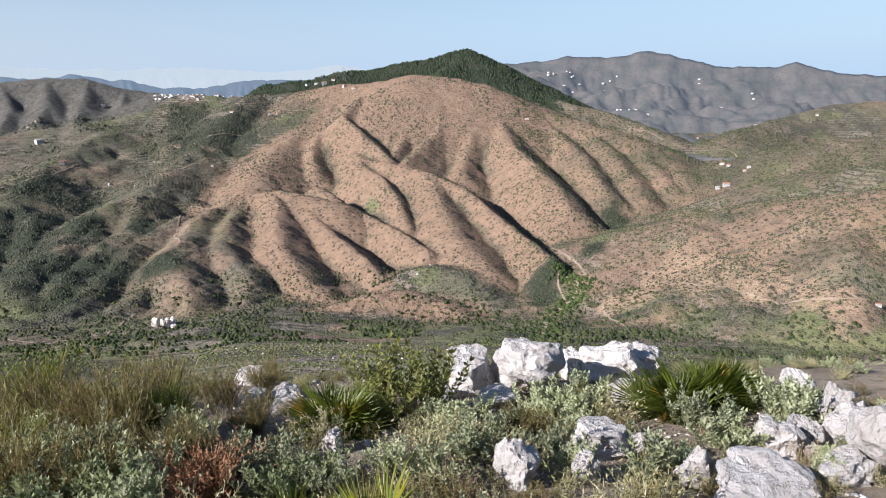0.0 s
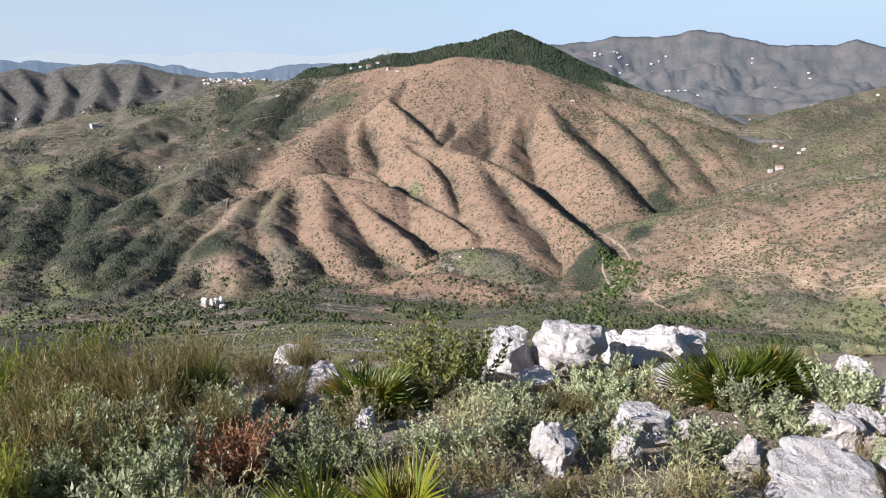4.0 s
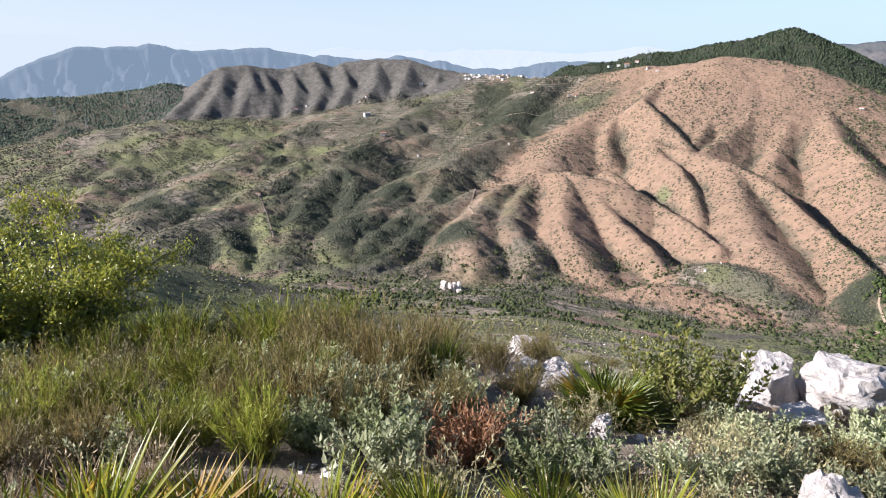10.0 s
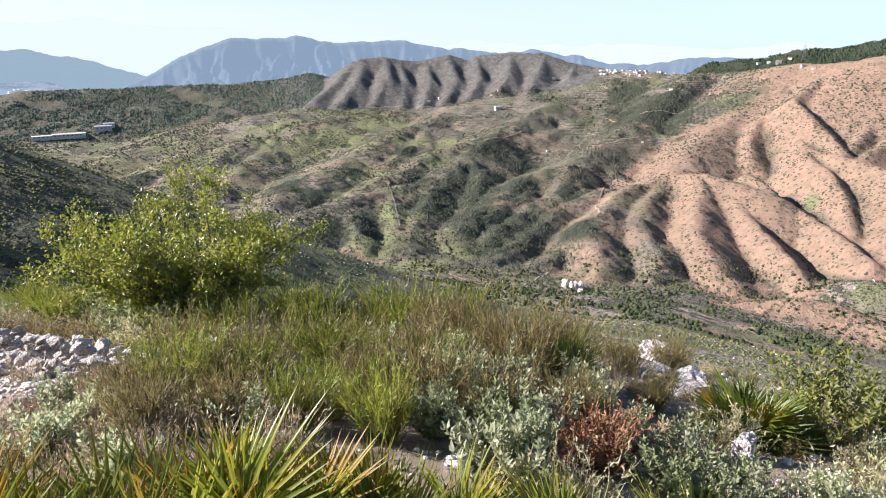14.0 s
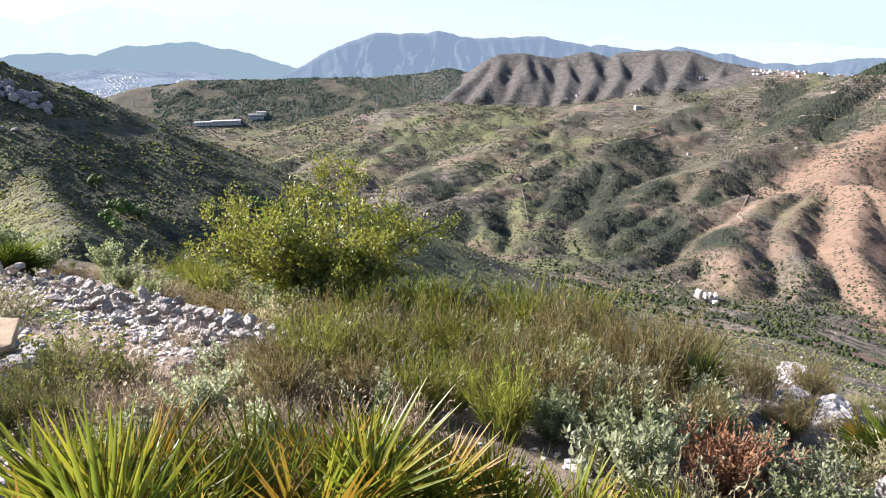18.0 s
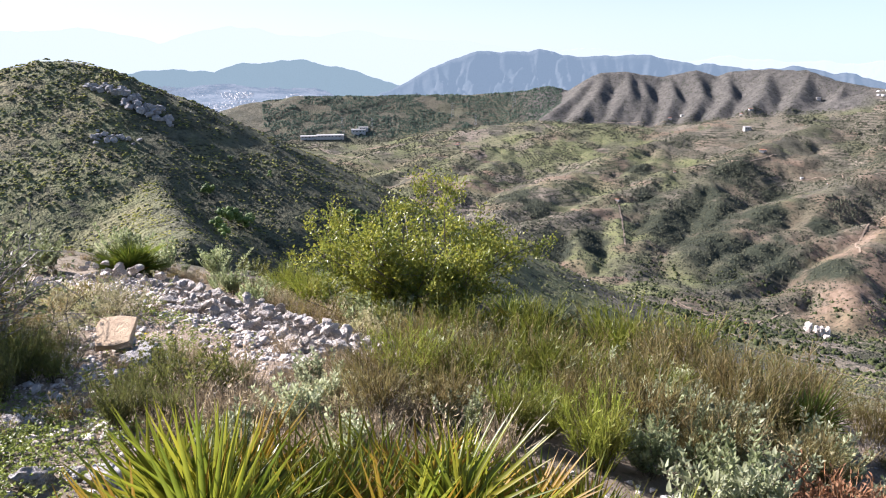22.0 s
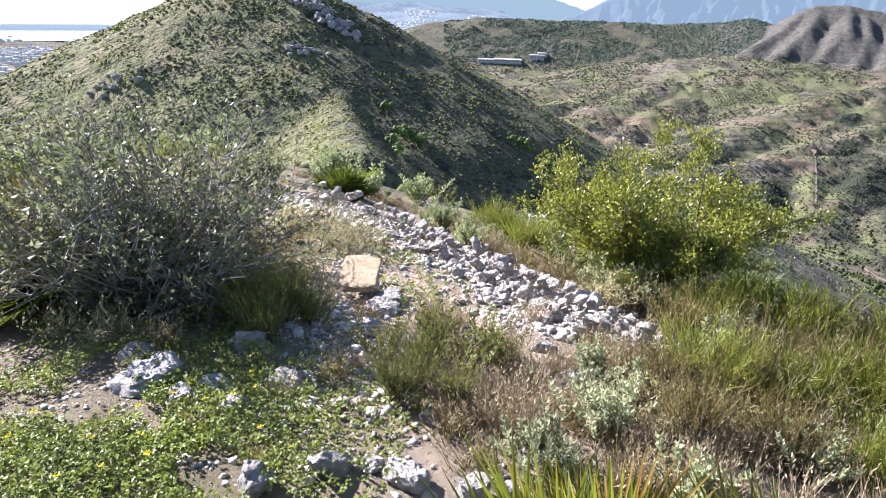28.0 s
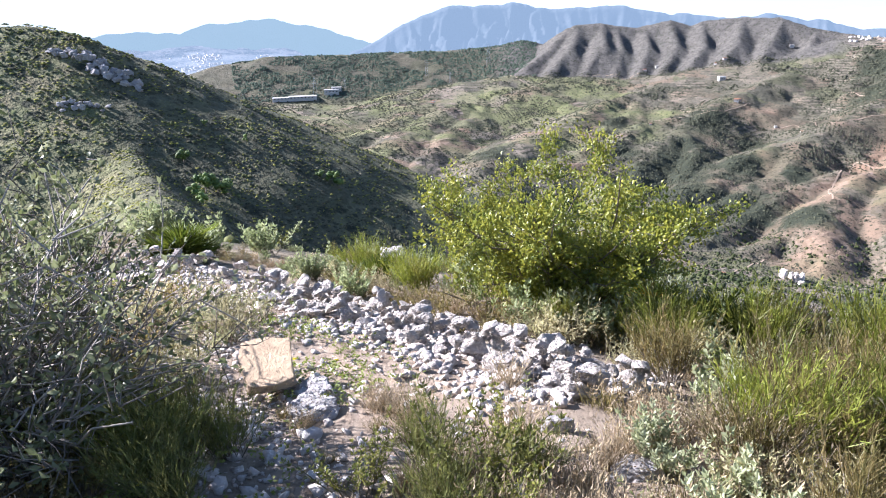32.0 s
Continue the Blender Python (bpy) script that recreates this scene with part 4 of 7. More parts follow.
TWIG = two_tone("pale_twigs", (0.24, 0.205, 0.14), (0.13, 0.11, 0.07), 8)
STEM = two_tone("broom_stems", (0.15, 0.125, 0.075), (0.08, 0.07, 0.04), 8)
THORN = two_tone("bleached_twigs", (0.38, 0.345, 0.30), (0.18, 0.15, 0.125), 6)
BROOM = leafy("broom_green", (0.12, 0.15, 0.018), (0.23, 0.235, 0.035), (0.19, 0.15, 0.05), 0.5, 0.4, 0.98)
BROOM_DARK = leafy("broom_dark", (0.075, 0.088, 0.022), (0.14, 0.14, 0.04), (0.10, 0.085, 0.035), 0.6, 0.4, 1.2)
BROOM_DULL = leafy("broom_dull", (0.11, 0.10, 0.03), (0.19, 0.145, 0.055), (0.155, 0.105, 0.047), 0.6, 0.4, 1.1)
SAGE = leafy("grey_leaves", (0.19, 0.205, 0.105), (0.31, 0.32, 0.20), (0.15, 0.165, 0.07), 0.55, 0.4, 1.4)
FELT = leafy("pale_leaves", (0.17, 0.195, 0.085), (0.26, 0.275, 0.14), (0.13, 0.165, 0.065), 0.6, 0.4, 1.2)
HEATH = leafy("heath", (0.19, 0.17, 0.085), (0.29, 0.255, 0.15), (0.17, 0.19, 0.07), 0.7, 0.4, 1.5)
STRAW = leafy("straw", (0.36, 0.285, 0.175), (0.27, 0.205, 0.13), (0.25, 0.215, 0.10), 0.6, 0.25)
RUST = leafy("rust", (0.26, 0.125, 0.055), (0.19, 0.09, 0.04), (0.28, 0.15, 0.08), 0.7, 0.2, 0.95)
FAN = leafy("palm_fan", (0.12, 0.155, 0.014), (0.27, 0.24, 0.022), (0.07, 0.10, 0.012), 0.4, 0.45, 1.1)
FAN_OLD = leafy("palm_fan_old", (0.42, 0.24, 0.02), (0.40, 0.30, 0.03), (0.26, 0.14, 0.05), 0.5, 0.45, 0.9)
FAN_DARK = leafy("palm_fan_dark", (0.07, 0.105, 0.012), (0.16, 0.175, 0.02), (0.05, 0.075, 0.01), 0.4, 0.4, 0.95)
SHINY = leafy("shiny_leaves", (0.12, 0.145, 0.024), (0.27, 0.255, 0.035), (0.06, 0.085, 0.018), 0.35, 0.38, 1.05)
SPURGE = leafy("spurge_leaves", (0.16, 0.17, 0.04), (0.22, 0.21, 0.05), (0.10, 0.13, 0.035), 0.55, 0.45)
OLIVE = leafy("small_grey_leaves", (0.11, 0.13, 0.045), (0.33, 0.34, 0.19), (0.09, 0.105, 0.04), 0.5, 0.4, 1.1)
WEED = leafy("clover_green", (0.24, 0.29, 0.05), (0.36, 0.41, 0.09), (0.20, 0.23, 0.06), 0.5, 0.35)
PETAL = leafy("yellow_petals", (0.75, 0.62, 0.03), (0.8, 0.7, 0.05), (0.7, 0.55, 0.03), 0.5, 0.3)
PINE = leafy("pine_green", (0.075, 0.12, 0.025), (0.14, 0.19, 0.04), (0.05, 0.085, 0.02), 0.7, 0.1)

rng = np.random.default_rng(7)


def raw_mesh(name, verts, faces, material, smooth=False):
    verts = np.asarray(verts, float).reshape(-1, 3)
    faces = np.asarray(faces, np.int32)
    k = faces.shape[1]
    me = bpy.data.meshes.new(name)
    me.vertices.add(len(verts))
    me.vertices.foreach_set("co", verts.ravel())
    me.loops.add(faces.size)
    me.loops.foreach_set("vertex_index", faces.ravel())
    me.polygons.add(len(faces))
    me.polygons.foreach_set("loop_start", np.arange(0, faces.size, k, dtype=np.int32))
    if smooth:
        me.polygons.foreach_set("use_smooth", np.ones(len(faces), bool))
    me.update(calc_edges=True)
    me.validate()
    me.materials.append(material)
    return me


def unit(v):
    return v / np.maximum(np.linalg.norm(v, axis=-1, keepdims=True), 1e-9)


def leaf_mesh(name, at, way, length, width, material, fold=0.25, curl=0.15):
    """Leaves: two folded halves each, from their base at, along way."""
    n = len(at)
    way = unit(way)
    side = unit(np.cross(way, rng.normal(size=(n, 3))))
    up = np.cross(side, way)
    L, W = np.broadcast_to(length, n)[:, None], np.broadcast_to(width, n)[:, None]
    mid = at + way * L * 0.5 + up * L * curl * 0.5
    v = np.stack([at, mid + side * W / 2 + up * W * fold, at + way * L - up * L * curl * 0.3, mid - side * W / 2 + up * W * fold], 1)
    i = np.arange(n)[:, None] * 4
    f = np.concatenate([i + [[0, 1, 2]], i + [[0, 2, 3]]])
    return raw_mesh(name, v, f, material)


def strand_mesh(name, base, tip, width, material, sag=0.0, seg=3, wander=0.0, taper=0.25):
    """Thin three-sided or flat stems from base to tip."""
    n = len(base)
    t = np.linspace(0, 1, seg + 1)[None, :, None]
    p = base[:, None] * (1 - t) + tip[:, None] * t
    length = np.linalg.norm(tip - base, axis=1)[:, None, None]
    p = p + np.array([0, 0, -1.0]) * sag * length * t * t
    if wander:
        p = p + rng.normal(size=p.shape) * wander * length * np.sin(np.pi * np.minimum(t * 1.0, 0.9))
    way = unit(tip - base)
    side = unit(np.cross(way, rng.normal(size=(n, 3))))[:, None]
    other = np.cross(side, way[:, None])
    w = (np.broadcast_to(width, n)[:, None, None] * (1 - (1 - taper) * t)) / 2
    v = np.stack([p + side * w, p - side * w * 0.5 + other * w * 0.87, p - side * w * 0.5 - other * w * 0.87], 2)
    m = 3 * (seg + 1)
    i = (np.arange(n) * m)[:, None, None]
    k = (np.arange(seg) * 3)[None, :, None]
    f = np.concatenate([(i + k + np.array(q)).reshape(-1, 4) for q in ([[[0, 1, 4, 3]]], [[[1, 2, 5, 4]]], [[[2, 0, 3, 5]]])])
    return raw_mesh(name, v.reshape(-1, 3), f, material)


def blade_mesh(name, base, tip, width, material, sag=0.15, seg=3):
    """Flat grass blades."""
    n = len(base)
    t = np.linspace(0, 1, seg + 1)[None, :, None]
    length = np.linalg.norm(tip - base, axis=1)[:, None, None]
    p = base[:, None] * (1 - t) + tip[:, None] * t + np.array([0, 0, -1.0]) * sag * length * t * t
    side = unit(np.cross(unit(tip - base), rng.normal(size=(n, 3))))[:, None]
    w = np.broadcast_to(width, n)[:, None, None] * (1 - 0.9 * t) / 2
    v = np.stack([p + side * w, p - side * w], 2)
    i = (np.arange(n) * 2 * (seg + 1))[:, None, None] + (np.arange(seg) * 2)[None, :, None]
    f = (i + np.array([[[0, 1, 3, 2]]])).reshape(-1, 4)
    return raw_mesh(name, v.reshape(-1, 3), f, material)


def around(n, spread, lean=0.0):
    """n directions round the vertical, tilted up to spread (radians)."""
    a, s = rng.uniform(0, 2 * np.pi, n), np.sqrt(rng.uniform(0.02, 1, n)) * spread
    return np.stack([np.sin(s) * np.cos(a) + lean, np.sin(s) * np.sin(a), np.cos(s)], 1)


def part(name, me, parent, label=""):
    ob = new(name, me)
    ob.parent = parent
    return tagged(ob, label)


def plant(name, parts, label, category, group=""):
    root = tagged(new(name), label, category, group)
    for n, me in parts:
        ob = part(n, me, root)
        if n != "trunk":
            ob["kind"] = "stuff"
    return root


def broom_parts(green, n=90, h=0.5, spread=0.62, stalk=None):
    d = around(n, spread)
    base = np.stack([rng.normal(0, 0.05, n), rng.normal(0, 0.05, n), np.full(n, -0.03)], 1)
    tall = h * rng.uniform(0.55, 1.0, n)
    tip = base + d * tall[:, None] / np.maximum(d[:, 2:], 0.55)
    stems = blade_mesh("stem", base, tip, 0.007, stalk or STEM, sag=0.0, seg=2)
    k = 12
    f = rng.uniform(0.3, 0.98, (n, k))[..., None]
    tb = (base[:, None] * (1 - f) + tip[:, None] * f).reshape(-1, 3)
    dd = unit(np.repeat(unit(tip - base), k, 0) + rng.normal(0, 0.38, (n * k, 3)) + [0, 0, 0.35])
    tt = tb + dd * (h * rng.uniform(0.14, 0.34, n * k))[:, None]
    twigs = blade_mesh("twig", tb, tt, 0.0055, green, sag=-0.06, seg=1)
    m = 1
    g = rng.uniform(0.15, 1.0, (n * k, m))[..., None]
    lb = (tb[:, None] * (1 - g) + tt[:, None] * g).reshape(-1, 3)
    ld = np.repeat(dd, m, 0) + rng.normal(0, 0.5, (len(lb), 3))
    leaves = leaf_mesh("foliage", lb, ld, rng.uniform(0.02, 0.045, len(lb)), 0.007, green)
    return [("stem", stems), ("twig", twigs), ("foliage", leaves)]


def sage_parts(mat, n=34, h=0.32, leaf=0.042):
    d = around(n, 0.75)
    base = np.stack([rng.normal(0, 0.05, n), rng.normal(0, 0.05, n), np.full(n, -0.03)], 1)
    tip = base + d * (h * rng.uniform(0.6, 1.0, n))[:, None]
    stems = strand_mesh("stem", base, tip, 0.008, TWIG, seg=3, wander=0.03)
    at, way, size = [], [], []
    for b, t, q in zip(base, tip, d):
        whorls = 8
        for w in range(whorls):
            f = 0.38 + 0.62 * w / (whorls - 1)
            a0 = rng.uniform(0, 6.28)
            for j in range(4):
                a = a0 + j * 1.57 + rng.normal(0, 0.25)
                out_ = np.array([math.cos(a), math.sin(a), 0.55 + 0.7 * (w == whorls - 1) + rng.normal(0, 0.2)])
                at.append(b * (1 - f) + t * f)
                way.append(out_ + q * 0.4)
                size.append(leaf * rng.uniform(0.6, 1.1))
    size = np.array(size)
    return [("stem", stems), ("foliage", leaf_mesh("foliage", np.array(at), np.array(way), size, size * 0.42, mat))]


def heath_parts(mat, n=58, h=0.3):
    d = around(n, 0.85)
    base = np.stack([rng.normal(0, 0.06, n), rng.normal(0, 0.06, n), np.full(n, -0.03)], 1)
    tip = base + d * (h * rng.uniform(0.5, 1.0, n))[:, None]
    stems = blade_mesh("stem", base, tip, 0.006, TWIG, sag=0.03, seg=2)
    k = 8
    f = rng.uniform(0.25, 1.0, (n, k))[..., None]
    tb = (base[:, None] * (1 - f) + tip[:, None] * f).reshape(-1, 3)
    dd = unit(np.repeat(d, k, 0) + rng.normal(0, 0.5, (n * k, 3)))
    tt = tb + dd * (h * rng.uniform(0.08, 0.25, n * k))[:, None]
    twigs = blade_mesh("twig", tb, tt, 0.005, mat, sag=0.0, seg=1)
    m = 1
    g = rng.uniform(0.2, 1.0, (n * k, m))[..., None]
    lb = (tb[:, None] * (1 - g) + tt[:, None] * g).reshape(-1, 3)
    leaves = leaf_mesh("foliage", lb, np.repeat(dd, m, 0) + rng.normal(0, 0.7, (len(lb), 3)), 0.026, 0.010, mat)
    return [("stem", stems), ("twig", twigs), ("foliage", leaves)]


def tuft_parts(mat, n=110, h=0.2):
    d = around(n, 0.6)
    base = np.stack([rng.normal(0, 0.035, n), rng.normal(0, 0.035, n), np.full(n, -0.02)], 1)
    tip = base + d * (h * rng.uniform(0.5, 1.1, n))[:, None]
    heads = rng.integers(0, n, 160)
    hb = base[heads] + (tip - base)[heads] * rng.uniform(0.6, 1.0, 160)[:, None]
    return [("blade", blade_mesh("blade", base, tip, 0.005, mat, seg=2)),
            ("seed_head", leaf_mesh("seed_head", hb, d[heads] + rng.normal(0, 0.5, (160, 3)), 0.02, 0.005, STRAW))]


def frond_mesh(mat, petiole=0.16, blade=0.27, ribs=21):
    """A stiff fan: a stalk and pointed segments folded along their middle."""
    v, f = [], []

    def strip(p0, p1, w0, w1, up):
        i = len(v)
        s = np.cross(p1 - p0, up)
        s = s / max(np.linalg.norm(s), 1e-6)
        v.extend([p0 + s * w0, p0 - s * w0, p1 - s * w1, p1 + s * w1])
        f.append((i, i + 1, i + 2, i + 3))

    z, y = np.array([0, 0, 1.0]), np.array([0, 1.0, 0])
    top = np.array([0, 0, petiole])
    strip(np.zeros(3), top, 0.006, 0.004, y)
    strip(np.zeros(3), top, 0.004, 0.003, np.array([1.0, 0, 0]))
    for k in range(ribs):
        a = (k / (ribs - 1) - 0.5) * 2.75 + rng.normal(0, 0.02)
        way_ = np.array([math.sin(a), 0.22 * abs(math.sin(a)) - 0.10 + rng.normal(0, 0.05), math.cos(a)])
        L = blade * (1 - 0.18 * abs(a)) * rng.uniform(0.88, 1.08)
        mid, end = top + way_ * L * 0.45, top + way_ * L + np.array([0, -0.10 * L * rng.uniform(0, 1.6), 0])
        s = np.array([math.cos(a), 0, -math.sin(a)])
        w = 0.0056
        i = len(v)
        v.extend([top, mid + s * w + y * 0.005, end, mid - s * w + y * 0.005, mid - y * 0.003])
        f.append((i, i + 1, i + 2, i + 4))
        f.append((i, i + 4, i + 2, i + 3))
    return raw_mesh("frond", np.array(v), np.array(f), mat)


FRONDS = [frond_mesh(FAN) for _ in range(3)]
FRONDS_DARK = [frond_mesh(FAN_DARK, 0.14, 0.29, 25) for _ in range(3)]
FRONDS_OLD = [frond_mesh(FAN_OLD, 0.14, 0.24) for _ in range(2)]
STUMP = strand_mesh("stem", np.array([[0, 0, -0.06], [0.03, 0.02, -0.06]]), np.array([[0, 0, 0.07], [0.05, 0.03, 0.06]]), 0.09, BARK, seg=2, taper=0.8)


def fan_palm(x, y, size, n=22, label="low fan palm with dark green fronds", spread=1.15):
    root = tagged(new("fan_palm"), label, "palm", "fan palms on the hilltop")
    part("stem", STUMP, root)
    for k in range(n):
        old = rng.uniform() < (0.38 if "front" in label else 0.08)
        me = (FRONDS_OLD if old else FRONDS if "front" in label else FRONDS_DARK)[rng.integers(0, 2)]
        s = spread * math.sqrt(rng.uniform(0.01, 1)) * (1.15 if old else 1.0)
        a = rng.uniform(0, 360)
        fr = part("frond", me, root)
        fr.matrix_basis = Matrix.Translation((rng.normal(0, 0.04), rng.normal(0, 0.04), 0)) @ Euler((s, 0, radians(a))).to_matrix().to_4x4() @ Matrix.Rotation(rng.normal(0, 0.7), 4, "Z") @ Matrix.Scale(rng.uniform(0.75, 1.15), 4)
    root.matrix_basis = Matrix.Translation((x, y, ground_z(x, y))) @ Matrix.Scale(size / 0.42, 4)
    return root


def boulder_mesh(seed, mat, cuts=7, sub=3, rough=0.19):
    """A weathered block: a ball cut by planes, then worn and pitted."""
    bm = bmesh.new()
    bmesh.ops.create_icosphere(bm, subdivisions=sub, radius=0.62)
    r = random.Random(seed)
    planes = [(Vector((r.gauss(0, 1), r.gauss(0, 1), r.gauss(0, 0.7))).normalized(), r.uniform(0.30, 0.46)) for _ in range(cuts)]
    planes.append((Vector((r.gauss(0, 0.2), r.gauss(0, 0.3), 1)).normalized(), 0.37))
    off = Vector((r.uniform(0, 50), r.uniform(0, 50), 0))
    for v in bm.verts:
        for n_, d_ in planes:
            over = v.co.dot(n_) - d_
            if over > 0:
                v.co -= n_ * over * 0.92
        q = noise.fractal(v.co * 2.4 + off, 0.8, 2.1, 4)
        c = 1 - abs(noise.noise(v.co * 3.1 + off))
        v.co *= 1 + rough * q - 0.22 * max(0, c - 0.86) * 4 * rough * 5
    lo = [min(v.co[k] for v in bm.verts) for k in range(3)]
    hi = [max(v.co[k] for v in bm.verts) for k in range(3)]
    for v in bm.verts:
        v.co = Vector(((v.co[k] - (lo[k] + hi[k]) / 2) / (hi[k] - lo[k]) for k in range(3)))
        v.co.z += 0.5
    for f in bm.faces:
        f.smooth = sub > 2
    me = bpy.data.meshes.new("stone")
    bm.to_mesh(me)
    bm.free()
    if sub > 2:
        me.set_sharp_from_angle(angle=radians(32))
    me.materials.append(mat)
    return me


BOULDERS = [boulder_mesh(k, ROCK, 7 + k % 4, 4, 0.21) for k in range(7)]


def chip_mesh(seed, mat, n=13, worn=True):
    """An angular broken stone: the hull of a few points."""
    r = random.Random(seed)
    bm = bmesh.new()
    for _ in range(n):
        d = Vector((r.gauss(0, 1), r.gauss(0, 1), r.gauss(0, 0.8))).normalized()
        bm.verts.new((d.x * 0.5, d.y * 0.5, d.z * 0.5 + 0.5))
    res = bmesh.ops.convex_hull(bm, input=bm.verts)
    inside = [g for g in set(res["geom_interior"]) | set(res["geom_unused"]) if isinstance(g, bmesh.types.BMVert)]
    bmesh.ops.delete(bm, geom=inside, context="VERTS")
    if worn:
        bmesh.ops.bevel(bm, geom=list(bm.edges), offset=0.03, segments=1, affect="EDGES", profile=0.5)
    bmesh.ops.triangulate(bm, faces=bm.faces)
    me = bpy.data.meshes.new("stone")
    bm.to_mesh(me)
    bm.free()
    me.materials.append(mat)
    return me


CRAG_GREY = limestone("grey_crag", (0.34, 0.33, 0.32), (0.16, 0.155, 0.15), (0.28, 0.26, 0.24))
CRAGS = [boulder_mesh(80 + k, CRAG_GREY, 12, 3, 0.42) for k in range(3)]
STONES = [chip_mesh(20 + k, RUBBLE, 11 + k % 5) for k in range(9)]


ROCKS = []


def boulder(x, y, w, h, label="white weathered limestone boulder in low scrub", name="boulder", sink=0.25, meshes=None, turn=None):
    ob = new(name, (meshes or BOULDERS)[rng.integers(0, len(meshes or BOULDERS))])
    s = Matrix.Diagonal((w * 1.05, w * rng.uniform(0.75, 1.0), h * (1 + sink), 1))
    a = rng.uniform(0, 360) if turn is None else turn
    ob.matrix_basis = Matrix.Translation((x, y, ground_z(x, y) - h * sink)) @ Matrix.Rotation(radians(a), 4, "Z") @ Matrix.Rotation(rng.normal(0, 0.12), 4, "X") @ s
    ROCKS.append((x, y, w))
    return tagged(ob, label, "boulder" if name == "boulder" else "stone", "limestone boulders" if name == "boulder" else "loose stones by the path")


def tree_parts(height, width, mat):
    """A bushy small tree: several trunks, limbs, and many leathery leaves in clumps."""
    tb, tt, tw = [], [], []
    ends = []
    for k in range(5):
        a = k * 1.26 + rng.normal(0, 0.3)
        lean = rng.uniform(0.1, 0.38)
        p = np.array([rng.normal(0, 0.06), rng.normal(0, 0.06), -0.1])
        q = p + np.array([math.cos(a) * lean * width * 0.5, math.sin(a) * lean * width * 0.5, height * 0.45])
        tb.append(p), tt.append(q), tw.append(0.045)
        for j in range(12):
            b = a + rng.normal(0, 1.0)
            f = rng.uniform(0.1, 1.0)
            s = p * (1 - f) + q * f
            e = s + np.array([math.cos(b), math.sin(b), 0]) * width * rng.uniform(0.12, 0.36) + [0, 0, height * rng.uniform(0.05, 0.5)]
            e[2] = min(e[2], height * 0.93)
            tb.append(s), tt.append(e), tw.append(0.018)
            for i in range(7):
                g = rng.uniform(0.3, 1.0)
                s2 = s * (1 - g) + e * g
                e2 = s2 + unit(rng.normal(size=3) + [0, 0, 0.5]) * height * rng.uniform(0.1, 0.22)
                tb.append(s2), tt.append(e2), tw.append(0.007)
                ends.append((s2, e2))
    wood = strand_mesh("limb", np.array(tb), np.array(tt), np.array(tw), BARK, seg=3, wander=0.04, taper=0.5)
    at, way = [], []
    for s, e in ends:
        for i in range(105):
            f = rng.uniform(0.1, 1.05)
            at.append(s * (1 - f) + e * f + rng.normal(0, 0.035, 3))
            way.append(unit(e - s) * 0.5 + rng.normal(0, 0.6, 3) + [0, 0, 0.35])
    L = rng.uniform(0.02, 0.036, len(at))
    return [("trunk", wood), ("crown", leaf_mesh("crown", np.array(at), np.array(way), L, L * 0.6, mat))]


def thorn_parts(height, width):
    """A dense dome of crooked pale twigs with tiny grey leaves."""
    n = 200
    d = around(n, 1.25)
    base = np.stack([rng.normal(0, 0.10, n), rng.normal(0, 0.10, n), np.full(n, -0.05)], 1)
    reach = rng.uniform(0.7, 1.05, n)[:, None]
    tip = base + d * np.array([width / 2 * 1.05, width / 2 * 1.05, height]) * reach
    limbs = strand_mesh("limb", base, tip, 0.014, THORN, seg=6, wander=0.04, sag=0.05, taper=0.35)
    k = 14
    f = rng.uniform(0.25, 1.0, (n, k))[..., None]
    tb = (base[:, None] * (1 - f) + tip[:, None] * f).reshape(-1, 3)
    dd = unit(np.repeat(d, k, 0) * 0.5 + rng.normal(0, 0.6, (n * k, 3)))
    tt = tb + dd * rng.uniform(0.07, 0.26, n * k)[:, None]
    tt[:, 2] = np.maximum(tt[:, 2], 0.02)
    half = n * k // 2
    pale = strand_mesh("twig", tb[:half], tt[:half], 0.006, THORN, seg=2, wander=0.1)
    twigs = strand_mesh("twig", tb[half:], tt[half:], 0.005, BARK, seg=2, wander=0.08)
    m = 7
    g = rng.uniform(0.2, 1.05, (n * k, m))[..., None]
    lb = (tb[:, None] * (1 - g) + tt[:, None] * g).reshape(-1, 3) + rng.normal(0, 0.008, (n * k * m, 3))
    keep = (rng.uniform(size=len(lb)) < np.clip(lb[:, 2] / height * 1.3 + 0.05, 0, 1)) & (lb[:, 2] > 0.03)
    leaves = leaf_mesh("foliage", lb[keep], np.repeat(dd, m, 0)[keep] + rng.normal(0, 0.6, (keep.sum(), 3)), 0.028, 0.015, OLIVE)
    return [("limb", limbs), ("twig", twigs), ("twig", pale), ("foliage", leaves)]


def put(root, x, y, size=1.0, turn=None, tilt=0.0, flat=1.0):
    a = rng.uniform(0, 360) if turn is None else turn
    return Matrix.Translation((x, y, ground_z(x, y))) @ Matrix.Rotation(radians(a), 4, "Z") @ Matrix.Rotation(tilt, 4, "X") @ Matrix.Diagonal((size, size, size * flat, 1))


